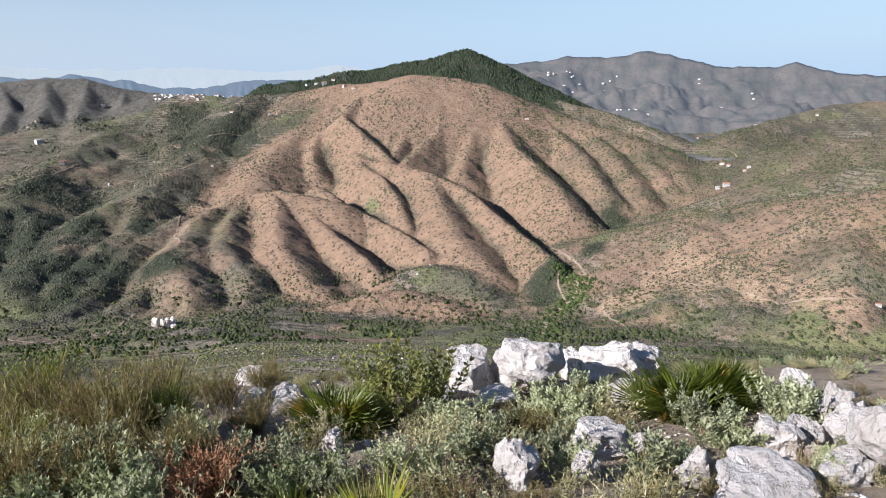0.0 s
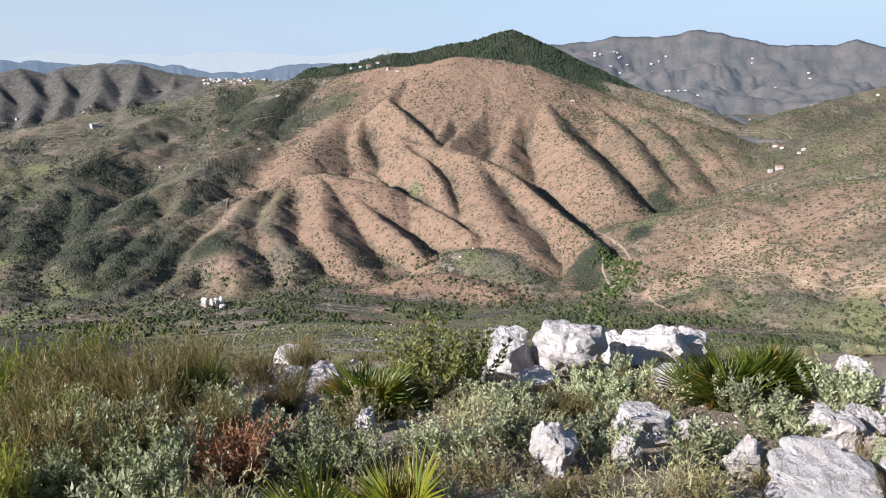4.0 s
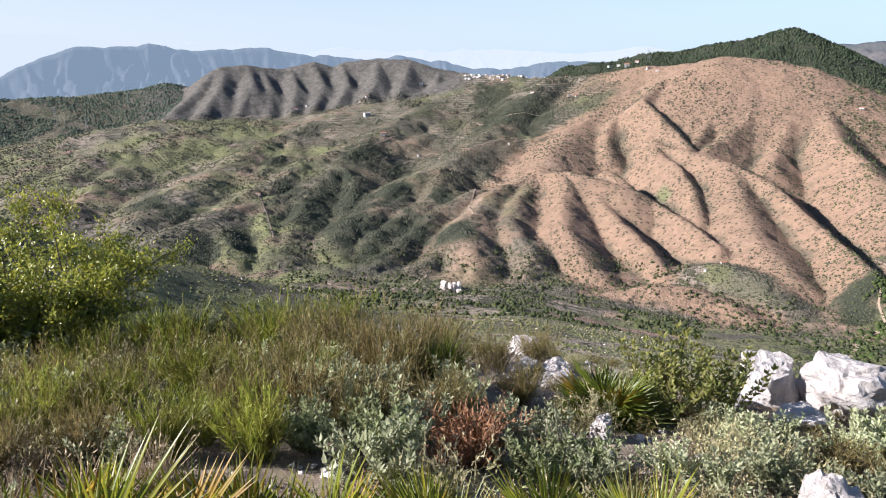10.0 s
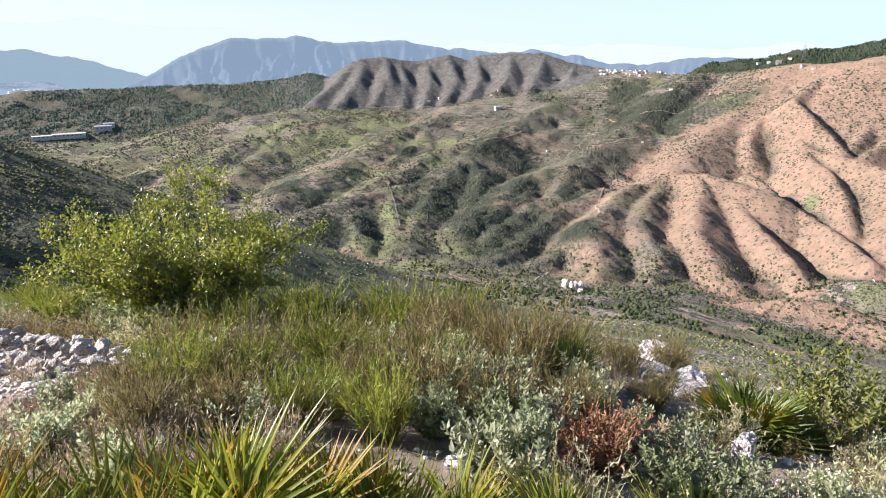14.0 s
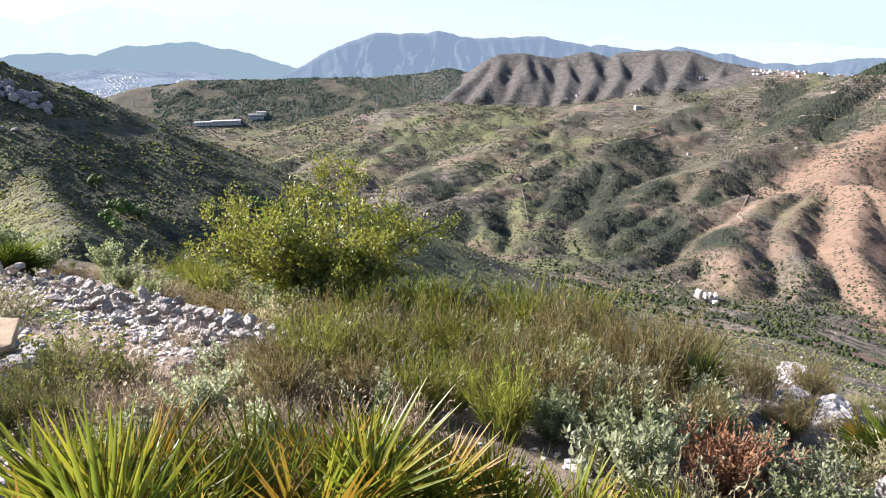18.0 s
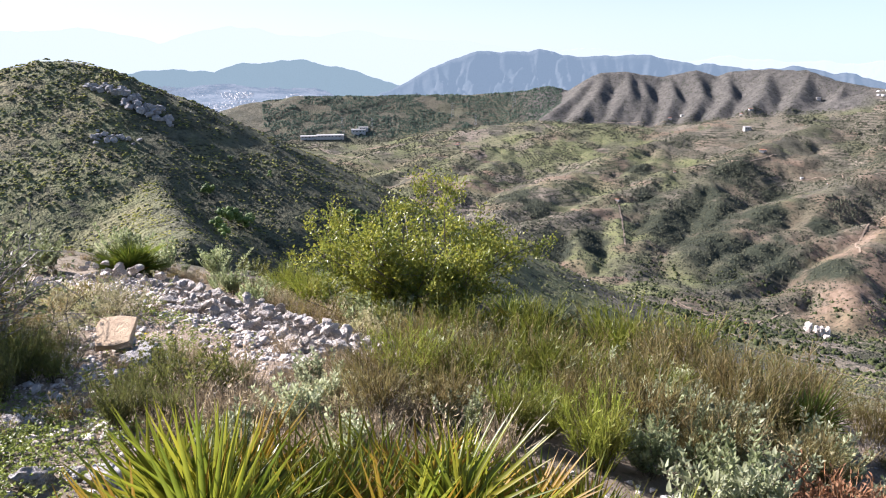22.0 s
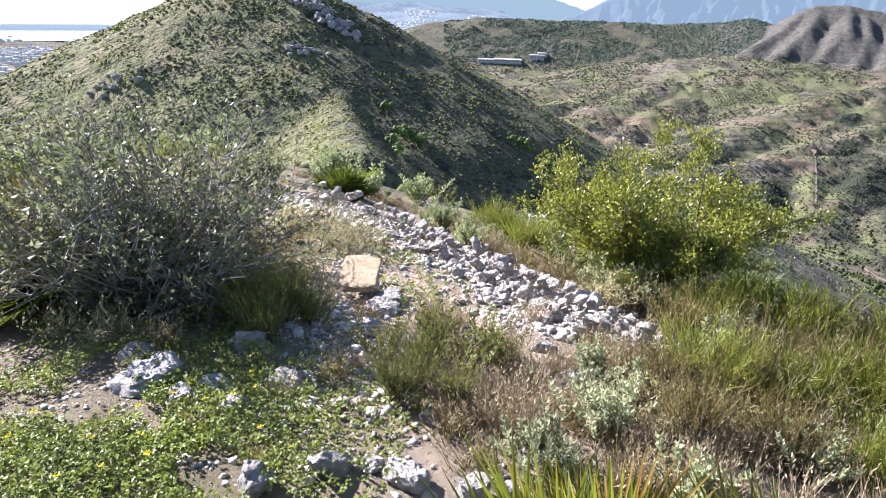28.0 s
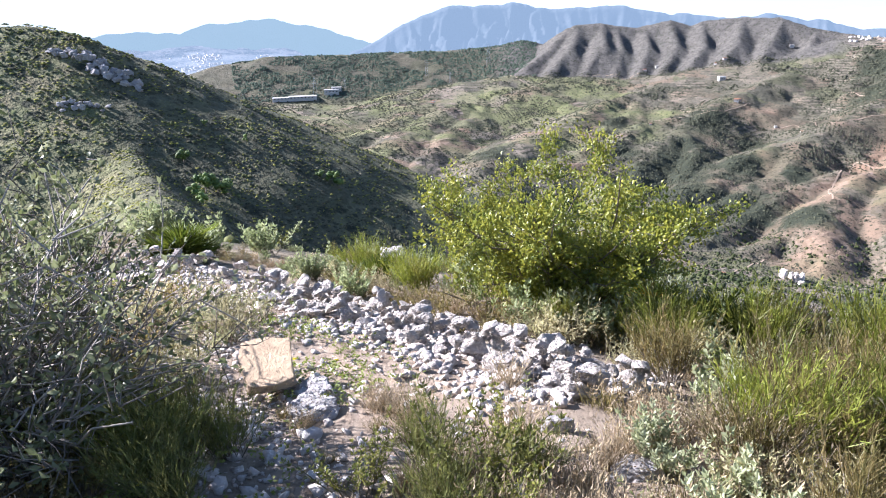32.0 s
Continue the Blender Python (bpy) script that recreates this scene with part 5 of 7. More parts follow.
class Kind:
    """A few built plants of one kind; further ones are copies at other sizes and turns."""

    def __init__(self, name, makers, label, category, group, nominal):
        self.name, self.makers, self.label, self.category, self.group, self.nominal = name, makers, label, category, group, nominal
        self.made = [None] * len(makers)

    def at(self, x, y, size, label="", flat=1.0):
        k = int(rng.integers(0, len(self.makers)))
        if self.made[k] is None:
            ob = plant(self.name, self.makers[k](), self.label, self.category, self.group)
            self.made[k] = ob
        else:
            ob = copy_thing(self.made[k], Matrix())
        ob.matrix_basis = put(ob, x, y, size / self.nominal, None, rng.normal(0, 0.07), flat)
        return tagged(ob, label)


BROOMS = Kind("broom_bush", [lambda: broom_parts(BROOM, 90, 0.5, 0.62, BROOM), lambda: broom_parts(BROOM, 78, 0.5, 0.5, BROOM), lambda: broom_parts(BROOM, 95, 0.5, 0.75, BROOM)],
              "green wiry broom bush on the stony hilltop", "bush", "broom bushes", 0.78)
DULL = Kind("broom_bush", [lambda: broom_parts(BROOM_DULL, 88, 0.5, 0.7), lambda: broom_parts(BROOM_DULL, 70, 0.5, 0.6, THORN)],
            "brownish half-dry broom bush", "bush", "half-dry broom bushes", 0.78)
SAGES = Kind("sage_bush", [lambda: sage_parts(SAGE), lambda: sage_parts(SAGE, 30, 0.34), lambda: sage_parts(SAGE, 22, 0.3, 0.044)],
             "grey-green woolly-leaved sage bush among rocks", "bush", "sage bushes", 0.36)
PALES = Kind("sage_bush", [lambda: sage_parts(FELT, 28, 0.34, 0.042), lambda: sage_parts(FELT, 24, 0.34, 0.046)],
             "pale yellow-green leafy sage bush", "bush", "pale sage bushes", 0.36)
HEATHS = Kind("heath_bush", [lambda: heath_parts(HEATH), lambda: heath_parts(HEATH, 68, 0.28), lambda: heath_parts(BROOM_DULL, 64, 0.28)],
              "low twiggy brown heath bush", "bush", "heath bushes", 0.34)
DWARFS = Kind("dwarf_heath", [lambda: heath_parts(HEATH, 40, 0.28), lambda: heath_parts(BROOM_DULL, 40, 0.28)], "dwarf heath cushion between the rocks", "bush", "dwarf heath cushions", 0.34)
TUFTS = Kind("grass_tuft", [lambda: tuft_parts(STRAW), lambda: tuft_parts(STRAW, 130, 0.22), lambda: tuft_parts(BROOM_DULL, 110, 0.18)],
             "tuft of dry straw-coloured grass", "grass tuft", "dry grass tufts", 0.2)
FAR_BROOMS = Kind("broom_bush", [lambda: broom_parts(BROOM, 42, 0.5, 0.6), lambda: broom_parts(BROOM, 46, 0.5, 0.72)], "green wiry broom bush on the stony hilltop", "bush", "broom bushes", 0.78)
FAR_HEATHS = Kind("heath_bush", [lambda: heath_parts(HEATH, 32), lambda: heath_parts(BROOM_DULL, 34, 0.28)], "low twiggy brown heath bush", "bush", "heath bushes", 0.34)
SHRUBLETS = Kind("shrublet", [lambda: sage_parts(SPURGE, 20, 0.36, 0.024)], "thin twiggy shrublet with small green leaves by the path", "bush", "shrublets", 0.36)
SPURGES = Kind("spurge_bush", [lambda: sage_parts(SPURGE, 34, 0.46, 0.045)], "yellow-green leafy spurge bush", "bush", "spurge bushes", 0.46)
DARKS = Kind("broom_bush", [lambda: broom_parts(BROOM_DARK, 80, 0.5, 0.6, STEM), lambda: broom_parts(BROOM_DARK, 70, 0.5, 0.7, STEM)], "dark green twiggy bush at the edge of the path", "bush", "dark broom bushes", 0.78)
RUSTS = Kind("dead_bush", [lambda: heath_parts(RUST, 230, 0.34)], "dead rust-brown bush among green scrub", "bush", "", 0.36)

# ---- the hilltop: boulders ----
for x, y, w, h in [(0.24, 5.2, 0.46, 0.38), (0.58, 5.17, 0.64, 0.44), (1.2, 5.95, 0.42, 0.28), (1.5, 5.67, 0.52, 0.34), (1.8, 5.85, 0.42, 0.27),
                   (1.29, 4.61, 0.3, 0.2), (-0.12, 4.81, 0.34, 0.15), (0.35, 4.7, 0.4, 0.12), (-0.64, 3.39, 0.14, 0.14), (0.3, 2.74, 0.25, 0.2),
                   (0.79, 3.35, 0.33, 0.16), (1.0, 3.34, 0.2, 0.15), (0.61, 2.8, 0.13, 0.13), (1.34, 2.49, 0.62, 0.10)]:
    boulder(x, y, w, h)
for x, y, w, h in [(1.74, 3.25, 0.26, 0.22), (1.93, 3.31, 0.21, 0.19), (1.89, 3.16, 0.17, 0.08), (2.14, 3.3, 0.3, 0.28), (2.07, 2.84, 0.38, 0.36),
                   (2.37, 3.82, 0.17, 0.25), (2.57, 4.56, 0.22, 0.2), (1.11, 2.75, 0.19, 0.22), (-1.83, 6.16, 0.42, 0.16), (-1.3, 5.02, 0.26, 0.1),
                   (-1.15, 4.5, 0.28, 0.1), (-1.5, 4.9, 0.2, 0.08), (-1.05, 3.0, 0.13, 0.11), (-0.36, 2.85, 0.14, 0.08), (1.8, 2.75, 0.28, 0.12)]:
    boulder(x, y, w, h)
for x, y, w, h in [(-3.46, -0.19, 0.28, 0.11), (-3.28, 0.05, 0.15, 0.07), (-3.09, 0.09, 0.12, 0.08), (-3.2, -0.07, 0.14, 0.09), (-3.66, 0.21, 0.14, 0.12),
                   (-3.27, 0.3, 0.16, 0.08), (-2.62, 0.32, 0.14, 0.1), (-2.6, 0.44, 0.09, 0.05), (-2.5, 0.52, 0.16, 0.08), (-2.38, 0.67, 0.12, 0.1),
                   (-2.59, 0.09, 0.14, 0.1), (-2.75, 1.32, 0.08, 0.08), (-2.49, 0.95, 0.1, 0.08), (-5.55, 0.84, 0.16, 0.13), (-3.44, 1.55, 0.13, 0.07),
                   (-3.73, -0.24, 0.17, 0.08), (-3.01, 1.43, 0.16, 0.06)]:
    boulder(x, y, w, h * 0.78, "pale limestone rock beside the stony path", "rock", 0.5)
boulder(-11.6, 6.3, 0.5, 0.35)

# the flat ochre slab on its stone
bm = bmesh.new()
low = [bm.verts.new(q) for q in ((-0.56, -0.42, 0), (-0.12, -0.50, 0.25), (0.22, -0.41, 0.1), (0.52, -0.38, 0), (0.56, 0.1, 0.3), (0.47, 0.45, 0), (-0.1, 0.42, 0.2), (-0.5, 0.46, 0.1), (-0.58, 0.0, 0.35))]
top = [bm.verts.new((v.co.x * (0.93 + 0.07 * math.sin(5 * k)) + 0.02, v.co.y * (0.94 + 0.06 * math.cos(7 * k)), 1.0 + 0.12 * v.co.x)) for k, v in enumerate(low)]
bm.faces.new(low[::-1])
bm.faces.new(top)
for k in range(9):
    bm.faces.new((low[k], low[(k + 1) % 9], top[(k + 1) % 9], top[k]))
bmesh.ops.bevel(bm, geom=list(bm.edges), offset=0.03, segments=2, affect="EDGES", profile=0.5)
bmesh.ops.recalc_face_normals(bm, faces=bm.faces)
me = bpy.data.meshes.new("stone_slab")
bm.to_mesh(me)
bm.free()
me.materials.append(OCHRE)
slab = new("stone_slab", me)
slab.matrix_basis = Matrix.Translation((-4.60, 0.96, ground_z(-4.60, 0.96) + 0.10)) @ Matrix.Rotation(radians(-22), 4, "Z") @ Matrix.Rotation(0.22, 4, "Y") @ Matrix.Diagonal((0.31, 0.25, 0.045, 1))
tagged(slab, "flat ochre stone slab resting on a rock", "stone")
boulder(-4.60, 0.98, 0.19, 0.11, "grey rock under the ochre slab", "rock", 0.2)
boulder(-4.38, 1.06, 0.18, 0.06, "grey rock at the foot of the slab", "rock", 0.2)
boulder(-4.2, 0.98, 0.2, 0.05, "grey rock at the foot of the slab", "rock", 0.2)

# ---- the bank of rubble along the path ----
bank = tagged(new("rubble_bank"), "bank of loose grey-white limestone rubble beside the path", "rubble")
LINE = [(-8.8, 1.5), (-7.4, 1.8), (-6.4, 2.0), (-5.6, 2.12), (-4.9, 2.15), (-4.2, 2.15), (-3.6, 2.1)]
for k in range(300):
    f = rng.uniform(0, len(LINE) - 1.001)
    i = int(f)
    (ax, ay), (bx, by) = LINE[i], LINE[i + 1]
    wide = 0.52 * (1 - 0.25 * abs(f - 3) / 3)
    o = rng.normal(0, 0.5)
    x, y = ax + (bx - ax) * (f - i), ay + (by - ay) * (f - i) + np.clip(o, -1, 1) * wide
    s = rng.uniform(0.055, 0.12) * (1.35 if k % 7 == 0 else 1)
    pile = 0.2 * max(0, 1 - abs(o)) * rng.uniform(0, 1)
    st = part("stone", STONES[int(rng.integers(0, 8))], bank)
    st.matrix_basis = Matrix.Translation((x, y, ground_z(x, y) + pile - 0.25 * s)) @ Euler((rng.normal(0, 0.5), rng.normal(0, 0.5), rng.uniform(0, 6.28))).to_matrix().to_4x4() @ Matrix.Diagonal((s * rng.uniform(0.9, 1.4), s, s * rng.uniform(0.55, 0.9), 1))


def stone_scatter(name, label, n, place, lo, hi, mat):
    """Many small stones in one mesh."""
    src = [(np.array([tuple(v.co) for v in m.vertices]), np.array([tuple(p.vertices) for p in m.polygons])) for m in SMALL]
    V, F, k = [], [], 0
    for _ in range(n):
        x, y = place()
        s = lo * (hi / lo) ** (rng.uniform() ** 2)
        v, f = src[int(rng.integers(0, len(src)))]
        m = Euler((rng.normal(0, 0.4), rng.normal(0, 0.4), rng.uniform(0, 6.28))).to_matrix()
        q = (v - [0, 0, 0.4]) @ np.array(m).T * [s * rng.uniform(0.8, 1.4), s, s * 0.7]
        V.append(q + [x, y, ground_z(x, y)])
        F.append(f + k)
        k += len(v)
    ob = new(name, raw_mesh(name, np.concatenate(V), np.concatenate(F), mat))
    return tagged(ob, label, "stones", kind="stuff")


SMALL = [chip_mesh(40 + k, RUBBLE, 9, False) for k in range(6)]


def on_path():
    f = rng.uniform(0, 1)
    if rng.uniform() < 0.3:
        f = f * 0.45
    x = -2.6 - 6.2 * f
    return x + rng.normal(0, 0.12), 0.25 + 0.36 * (-x - 2.6) * (1 - 0.09 * (-x - 2.6)) + rng.normal(0, 0.24)


def on_bank():
    i = int(rng.integers(0, 6))
    (ax, ay), (bx, by) = LINE[i], LINE[i + 1]
    f = rng.uniform()
    return ax + (bx - ax) * f, ay + (by - ay) * f + rng.normal(0, 0.34) - 0.08


def on_top():
    return rng.uniform(-4.5, 3.0), rng.uniform(0.2, 6.5)


stone_scatter("path_gravel", "loose pale gravel on the footpath", 3400, on_path, 0.008, 0.07, RUBBLE)
stone_scatter("small_rubble", "small broken limestone of the bank", 4200, on_bank, 0.025, 0.09, RUBBLE)
stone_scatter("scattered_stones", "small white stones between the bushes", 900, on_top, 0.015, 0.11, ROCK)

stone_scatter("weed_grit", "fine pale grit among the clover", 2200, lambda: (rng.normal(-2.95, 0.6), rng.normal(-0.3, 0.5)), 0.006, 0.035, RUBBLE)
stone_scatter("summit_grit", "fine pale grit between the rocks", 2600, lambda: (rng.uniform(-1.6, 2.8), rng.uniform(1.5, 4.2)), 0.006, 0.04, RUBBLE)

# ---- larger plants ----
tree = plant("mastic_tree", tree_parts(1.5, 2.5, SHINY), "small bushy evergreen tree with yellow-green leathery leaves", "tree")
tree.matrix_basis = put(tree, -5.52, 3.78, 1.12, 40)
thorn = plant("thorn_bush", thorn_parts(0.98, 1.5), "large tangled thorn bush of pale twigs with small grey leaves", "bush")
thorn.matrix_basis = put(thorn, -4.66, -0.17, 1.24, 10)
for x, y, s in [(1.52, 4.12, 0.40), (1.76, 4.25, 0.38), (2.0, 4.5, 0.34), (-0.7, 3.77, 0.36), (-1.77, 3.75, 0.36), (-5.3, -0.95, 0.62), (-4.78, -0.72, 0.55), (-8.9, 1.95, 0.5), (-5.3, 4.9, 0.5), (-4.35, 4.4, 0.5), (-7.9, 3.6, 0.35), (-9.6, -1.4, 0.5)]:
    fan_palm(x, y, s, 40, spread=1.3)
for x, y, s in [(-1.68, 0.54, 0.40), (-1.5, 0.78, 0.48), (-1.42, 1.0, 0.52), (-1.35, 1.22, 0.46), (-1.2, 1.42, 0.4), (-1.0, 1.55, 0.36), (-0.8, 1.68, 0.34), (-0.5, 1.85, 0.3), (-0.25, 1.98, 0.32), (-1.58, 0.66, 0.40), (-1.6, 1.2, 0.42), (-1.1, 1.3, 0.36), (-1.62, 0.55, 0.5), (-1.5, 0.42, 0.46), (-1.75, 0.7, 0.5), (-1.36, 0.34, 0.4), (-1.36, 0.58, 0.42)]:
    fan_palm(x, y, s, 21, "fan palm with yellow-edged green fronds in front", 1.0)
for x, y, s in [(-3.27, 4.17, 0.95), (-3.19, 5.0, 0.9), (-2.68, 2.76, 0.66), (-2.61, 2.25, 0.55), (-1.72, 2.1, 0.5),
                (-2.05, 1.95, 0.45), (-2.86, 1.95, 0.55), (-2.63, 2.09, 0.5), (-3.67, 3.55, 0.8), (-6.73, 3.3, 0.75), (-8.3, 3.7, 0.7), (-4.1, 0.3, 0.4), (-4.35, 3.3, 0.5)]:
    BROOMS.at(x, y, s)
for x, y, s in [(-2.58, 3.83, 0.85), (-2.08, 3.63, 0.75), (-1.86, 2.6, 0.6), (-1.83, 3.46, 0.7), (-2.11, 4.62, 0.75), (-1.55, 2.6, 0.5), (-1.84, 3.95, 0.6), (-1.6, 4.47, 0.55), (-2.4, 3.2, 0.6), (-1.4, 3.2, 0.5), (-2.2, 2.5, 0.5), (-3.0, 3.2, 0.6), (-1.2, 3.9, 0.45), (-2.7, 4.4, 0.6), (-3.9, 4.6, 0.7), (-1.5, 5.2, 0.5)]:
    DULL.at(x, y, s)
for x, y, s in [(-0.42, 4.15, 0.55), (-0.15, 4.35, 0.5), (-17.5, 6.6, 0.8)]:
    SPURGES.at(x, y, s)
RUSTS.at(-1.04, 2.62, 0.32)
for x, y, s in [(-1.28, 2.3, 0.3), (-1.45, 2.52, 0.32), (-0.75, 2.55, 0.26), (-1.62, 2.3, 0.28), (-0.55, 2.75, 0.24)]:
    PALES.at(x, y, s, "tall sage bush with large grey-green leaves")
for x, y, s in [(0.64, 4.2, 0.42), (0.02, 3.53, 0.34), (0.86, 4.17, 0.38), (1.53, 3.28, 0.4), (2.17, 4.05, 0.4), (0.96, 2.9, 0.4), (-0.09, 2.7, 0.36), (-1.7, 2.75, 0.4), (-0.76, 2.75, 0.36),
                (0.2, 3.78, 0.34), (1.55, 3.79, 0.36), (-0.25, 2.9, 0.26), (-1.0, 2.8, 0.3), (-1.5, 2.75, 0.28), (0.35, 4.4, 0.4), (1.0, 4.6, 0.4), (0.5, 3.1, 0.35), (2.0, 3.6, 0.4)]:
    if not any(math.hypot(x - a, y - b + 0.15) < 0.5 * w + 0.1 for a, b, w in ROCKS[:29]):
        SAGES.at(x, y, s * 0.85)
for x, y, s in [(-3.26, 1.0, 0.40), (-3.35, 1.2, 0.32), (-3.1, 0.92, 0.3), (-3.5, 0.75, 0.28)]:
    SHRUBLETS.at(x, y, s)
for x, y, s in [(-10.2, -1.5, 0.8), (-9.6, -0.8, 0.7), (-9.6, 2.45, 0.6), (-10.5, 3.5, 0.6), (-11.3, 2.3, 0.7), (-7.6, 2.7, 0.4), (-9.4, 1.1, 0.6), (-2.0, 2.9, 0.3), (-3.4, 2.75, 0.34), (-4.6, 3.2, 0.35)]:
    PALES.at(x, y, s)
for x, y, s in [(-3.0, 0.66, 0.34), (-3.12, 0.78, 0.32), (-3.46, 0.98, 0.36), (-4.08, 0.4, 0.5), (-4.3, 0.15, 0.5), (-3.9, 0.25, 0.42), (-3.72, 0.3, 0.34), (-2.9, 0.85, 0.26), (-4.45, 0.5, 0.34), (-4.05, 0.56, 0.36), (-4.7, 0.3, 0.42), (-3.2, 1.2, 0.3), (-3.25, 0.86, 0.3)]:
    DARKS.at(x, y, s)
for x, y, s in [(-2.45, 1.55, 0.42), (-2.62, 2.05, 0.5), (-2.8, 1.7, 0.42), (-2.3, 1.8, 0.42), (-2.93, 2.9, 0.55), (-2.95, 2.35, 0.45)]:
    DULL.at(x, y, s, "half-dry golden broom bush beside the path")
for x, y, s in [(-5.4, 1.05, 0.36), (-5.75, 1.2, 0.42), (-5.9, 0.8, 0.4), (-5.2, 0.45, 0.42), (-6.3, 1.0, 0.4), (-5.0, 0.7, 0.3), (-4.8, 0.45, 0.34)]:
    HEATHS.at(x, y, s, "low green and straw-coloured heath bush by the path")
for x, y, s in [(-3.82, -0.13, 0.24), (-3.34, 0.5, 0.18), (-2.72, 0.75, 0.19), (-2.59, 0.97, 0.22), (-3.1, 1.25, 0.2), (-3.18, 1.75, 0.2), (-3.17, 0.75, 0.15), (-3.02, 1.55, 0.18), (-2.8, 1.05, 0.2), (-2.7, 1.5, 0.2), (-3.5, 1.9, 0.2), (-3.9, 1.75, 0.18), (-2.1, 1.35, 0.2), (-2.0, 1.55, 0.22), (-2.25, 1.4, 0.2), (-2.2, 1.15, 0.18), (-1.9, 1.75, 0.22), (-2.35, 1.2, 0.2)]:
    TUFTS.at(x, y, s)


# ---- the rest of the scrub ----
def open_ground(x, y):
    """True on the path, the bank, the weeds and where the camera walks."""
    c = 0.25 + 0.36 * (-x - 2.6) * (1 - 0.09 * (-x - 2.6))
    if -9 < x < -2.4 and abs(y - c) < 0.45:
        return True
    if -9 < x < -3.4 and 1.3 < y < 2.6:
        return True
    if -3.9 < x < -2.0 and -1.2 < y < 0.45:
        return True
    if -4.9 < x < -3.0 and abs(y - 0.96 + 0.40 * (x + 4.62)) < 0.22:
        return True
    return math.hypot(x, y) < 1.75 or (-2.9 < x < 0.4 and -0.9 < y < 0.75)


# The scrub grows lower towards the brow: the line its tops keep under, by bearing.
BROW = ((-36, -25), (-30, -24), (-24, -23), (-15, -24.5), (-8, -27), (0, -26.5), (2, -25), (9, -24.5), (11, -26.5), (17, -26.3), (21, -26), (22.5, -24.3), (27, -22.5), (31, -21.8), (35, -20), (43, -19.8), (47, -20.5), (52, -16))


def tallest(x, y):
    dx, dy = x + 0.15, y - 0.25
    e = np.interp(math.degrees(math.atan2(-dx, dy)), [q[0] for q in BROW], [q[1] for q in BROW])
    if dy < 0.5:
        return 9.0
    return (math.hypot(dx, dy) * math.tan(radians(e)) - 0.25 - ground_z(x, y)) * 0.95


def hides_rock(x, y):
    """True on a boulder or on the bare ground just before it."""
    for a, b, w in ROCKS[:29]:
        d = math.hypot(a, b)
        ux, uy = -a / d, -b / d
        along, aside = (x - a) * ux + (y - b) * uy, abs((x - a) * uy - (y - b) * ux)
        if -0.4 * w < along < 0.5 and aside < 0.45 * w + 0.08:
            return True
    return False


placed = []


def scatter(kind, n, xr, yr, lo, hi, gap):
    done = tries = 0
    while done < n and tries < n * 30:
        tries += 1
        x, y = rng.uniform(*xr), rng.uniform(*yr)
        if open_ground(x, y) or any((x - a) ** 2 + (y - b) ** 2 < (gap * g) ** 2 for a, b, g in placed[-400:]):
            continue
        s = min(rng.uniform(lo, hi), tallest(x, y))
        s = max(s, 0.14)
        if hi > 0.2 and (hides_rock(x, y) or math.hypot(x + 1.0, y - 2.45) < 0.34):
            continue
        placed.append((x, y, s))
        kind.at(x, y, s)
        done += 1


scatter(SAGES, 62, (-1.2, 3.8), (2.2, 7.0), 0.18, 0.32, 0.42)
scatter(HEATHS, 100, (-1.6, 3.8), (2.0, 7.2), 0.18, 0.34, 0.3)
scatter(HEATHS, 26, (3.0, 6.5), (3.0, 8.0), 0.22, 0.4, 0.4)
scatter(SAGES, 16, (3.0, 6.0), (3.0, 8.0), 0.24, 0.4, 0.4)
scatter(TUFTS, 35, (-1.2, 3.2), (2.0, 5.0), 0.08, 0.18, 0.3)
scatter(DWARFS, 44, (-1.2, 3.2), (2.0, 5.0), 0.12, 0.2, 0.3)
scatter(DWARFS, 16, (-0.8, 1.7), (1.76, 2.6), 0.14, 0.2, 0.3)
scatter(SAGES, 8, (-0.8, 1.7), (1.76, 2.4), 0.16, 0.24, 0.3)
scatter(TUFTS, 25, (-1.5, 3.5), (2.2, 6.0), 0.14, 0.24, 0.4)
scatter(DWARFS, 70, (-0.6, 2.9), (1.9, 4.2), 0.11, 0.16, 0.15)
scatter(SAGES, 24, (-0.4, 2.9), (2.1, 4.4), 0.13, 0.19, 0.15)
scatter(BROOMS, 38, (-6.0, -1.4), (2.0, 7.0), 0.35, 0.8, 0.7)
scatter(DULL, 20, (-5.5, -1.0), (2.0, 7.0), 0.35, 0.75, 0.6)
scatter(HEATHS, 38, (-5.0, -1.2), (1.5, 7.0), 0.25, 0.42, 0.4)
scatter(SAGES, 16, (-3.5, -1.0), (2.0, 4.5), 0.24, 0.36, 0.4)
scatter(TUFTS, 35, (-4.2, -2.2), (0.6, 2.3), 0.10, 0.2, 0.3)
for k in range(44):
    x, y = on_path()
    TUFTS.at(x, y + (0.33 if k % 2 else -0.33), rng.uniform(0.05, 0.12))
scatter(TUFTS, 25, (-6.5, -3.6), (-1.5, 0.6), 0.12, 0.24, 0.3)
scatter(HEATHS, 30, (-6.5, -3.9), (-1.8, 0.5), 0.22, 0.36, 0.4)
scatter(HEATHS, 5, (-3.4, -2.2), (0.9, 2.2), 0.18, 0.28, 0.3)
scatter(TUFTS, 26, (-3.6, -1.9), (0.7, 2.2), 0.14, 0.24, 0.3)
scatter(SAGES, 8, (-3.2, -2.0), (0.8, 2.2), 0.18, 0.28, 0.25)
scatter(FAR_HEATHS, 34, (-10.5, -3.4), (2.55, 3.4), 0.22, 0.4, 0.25)
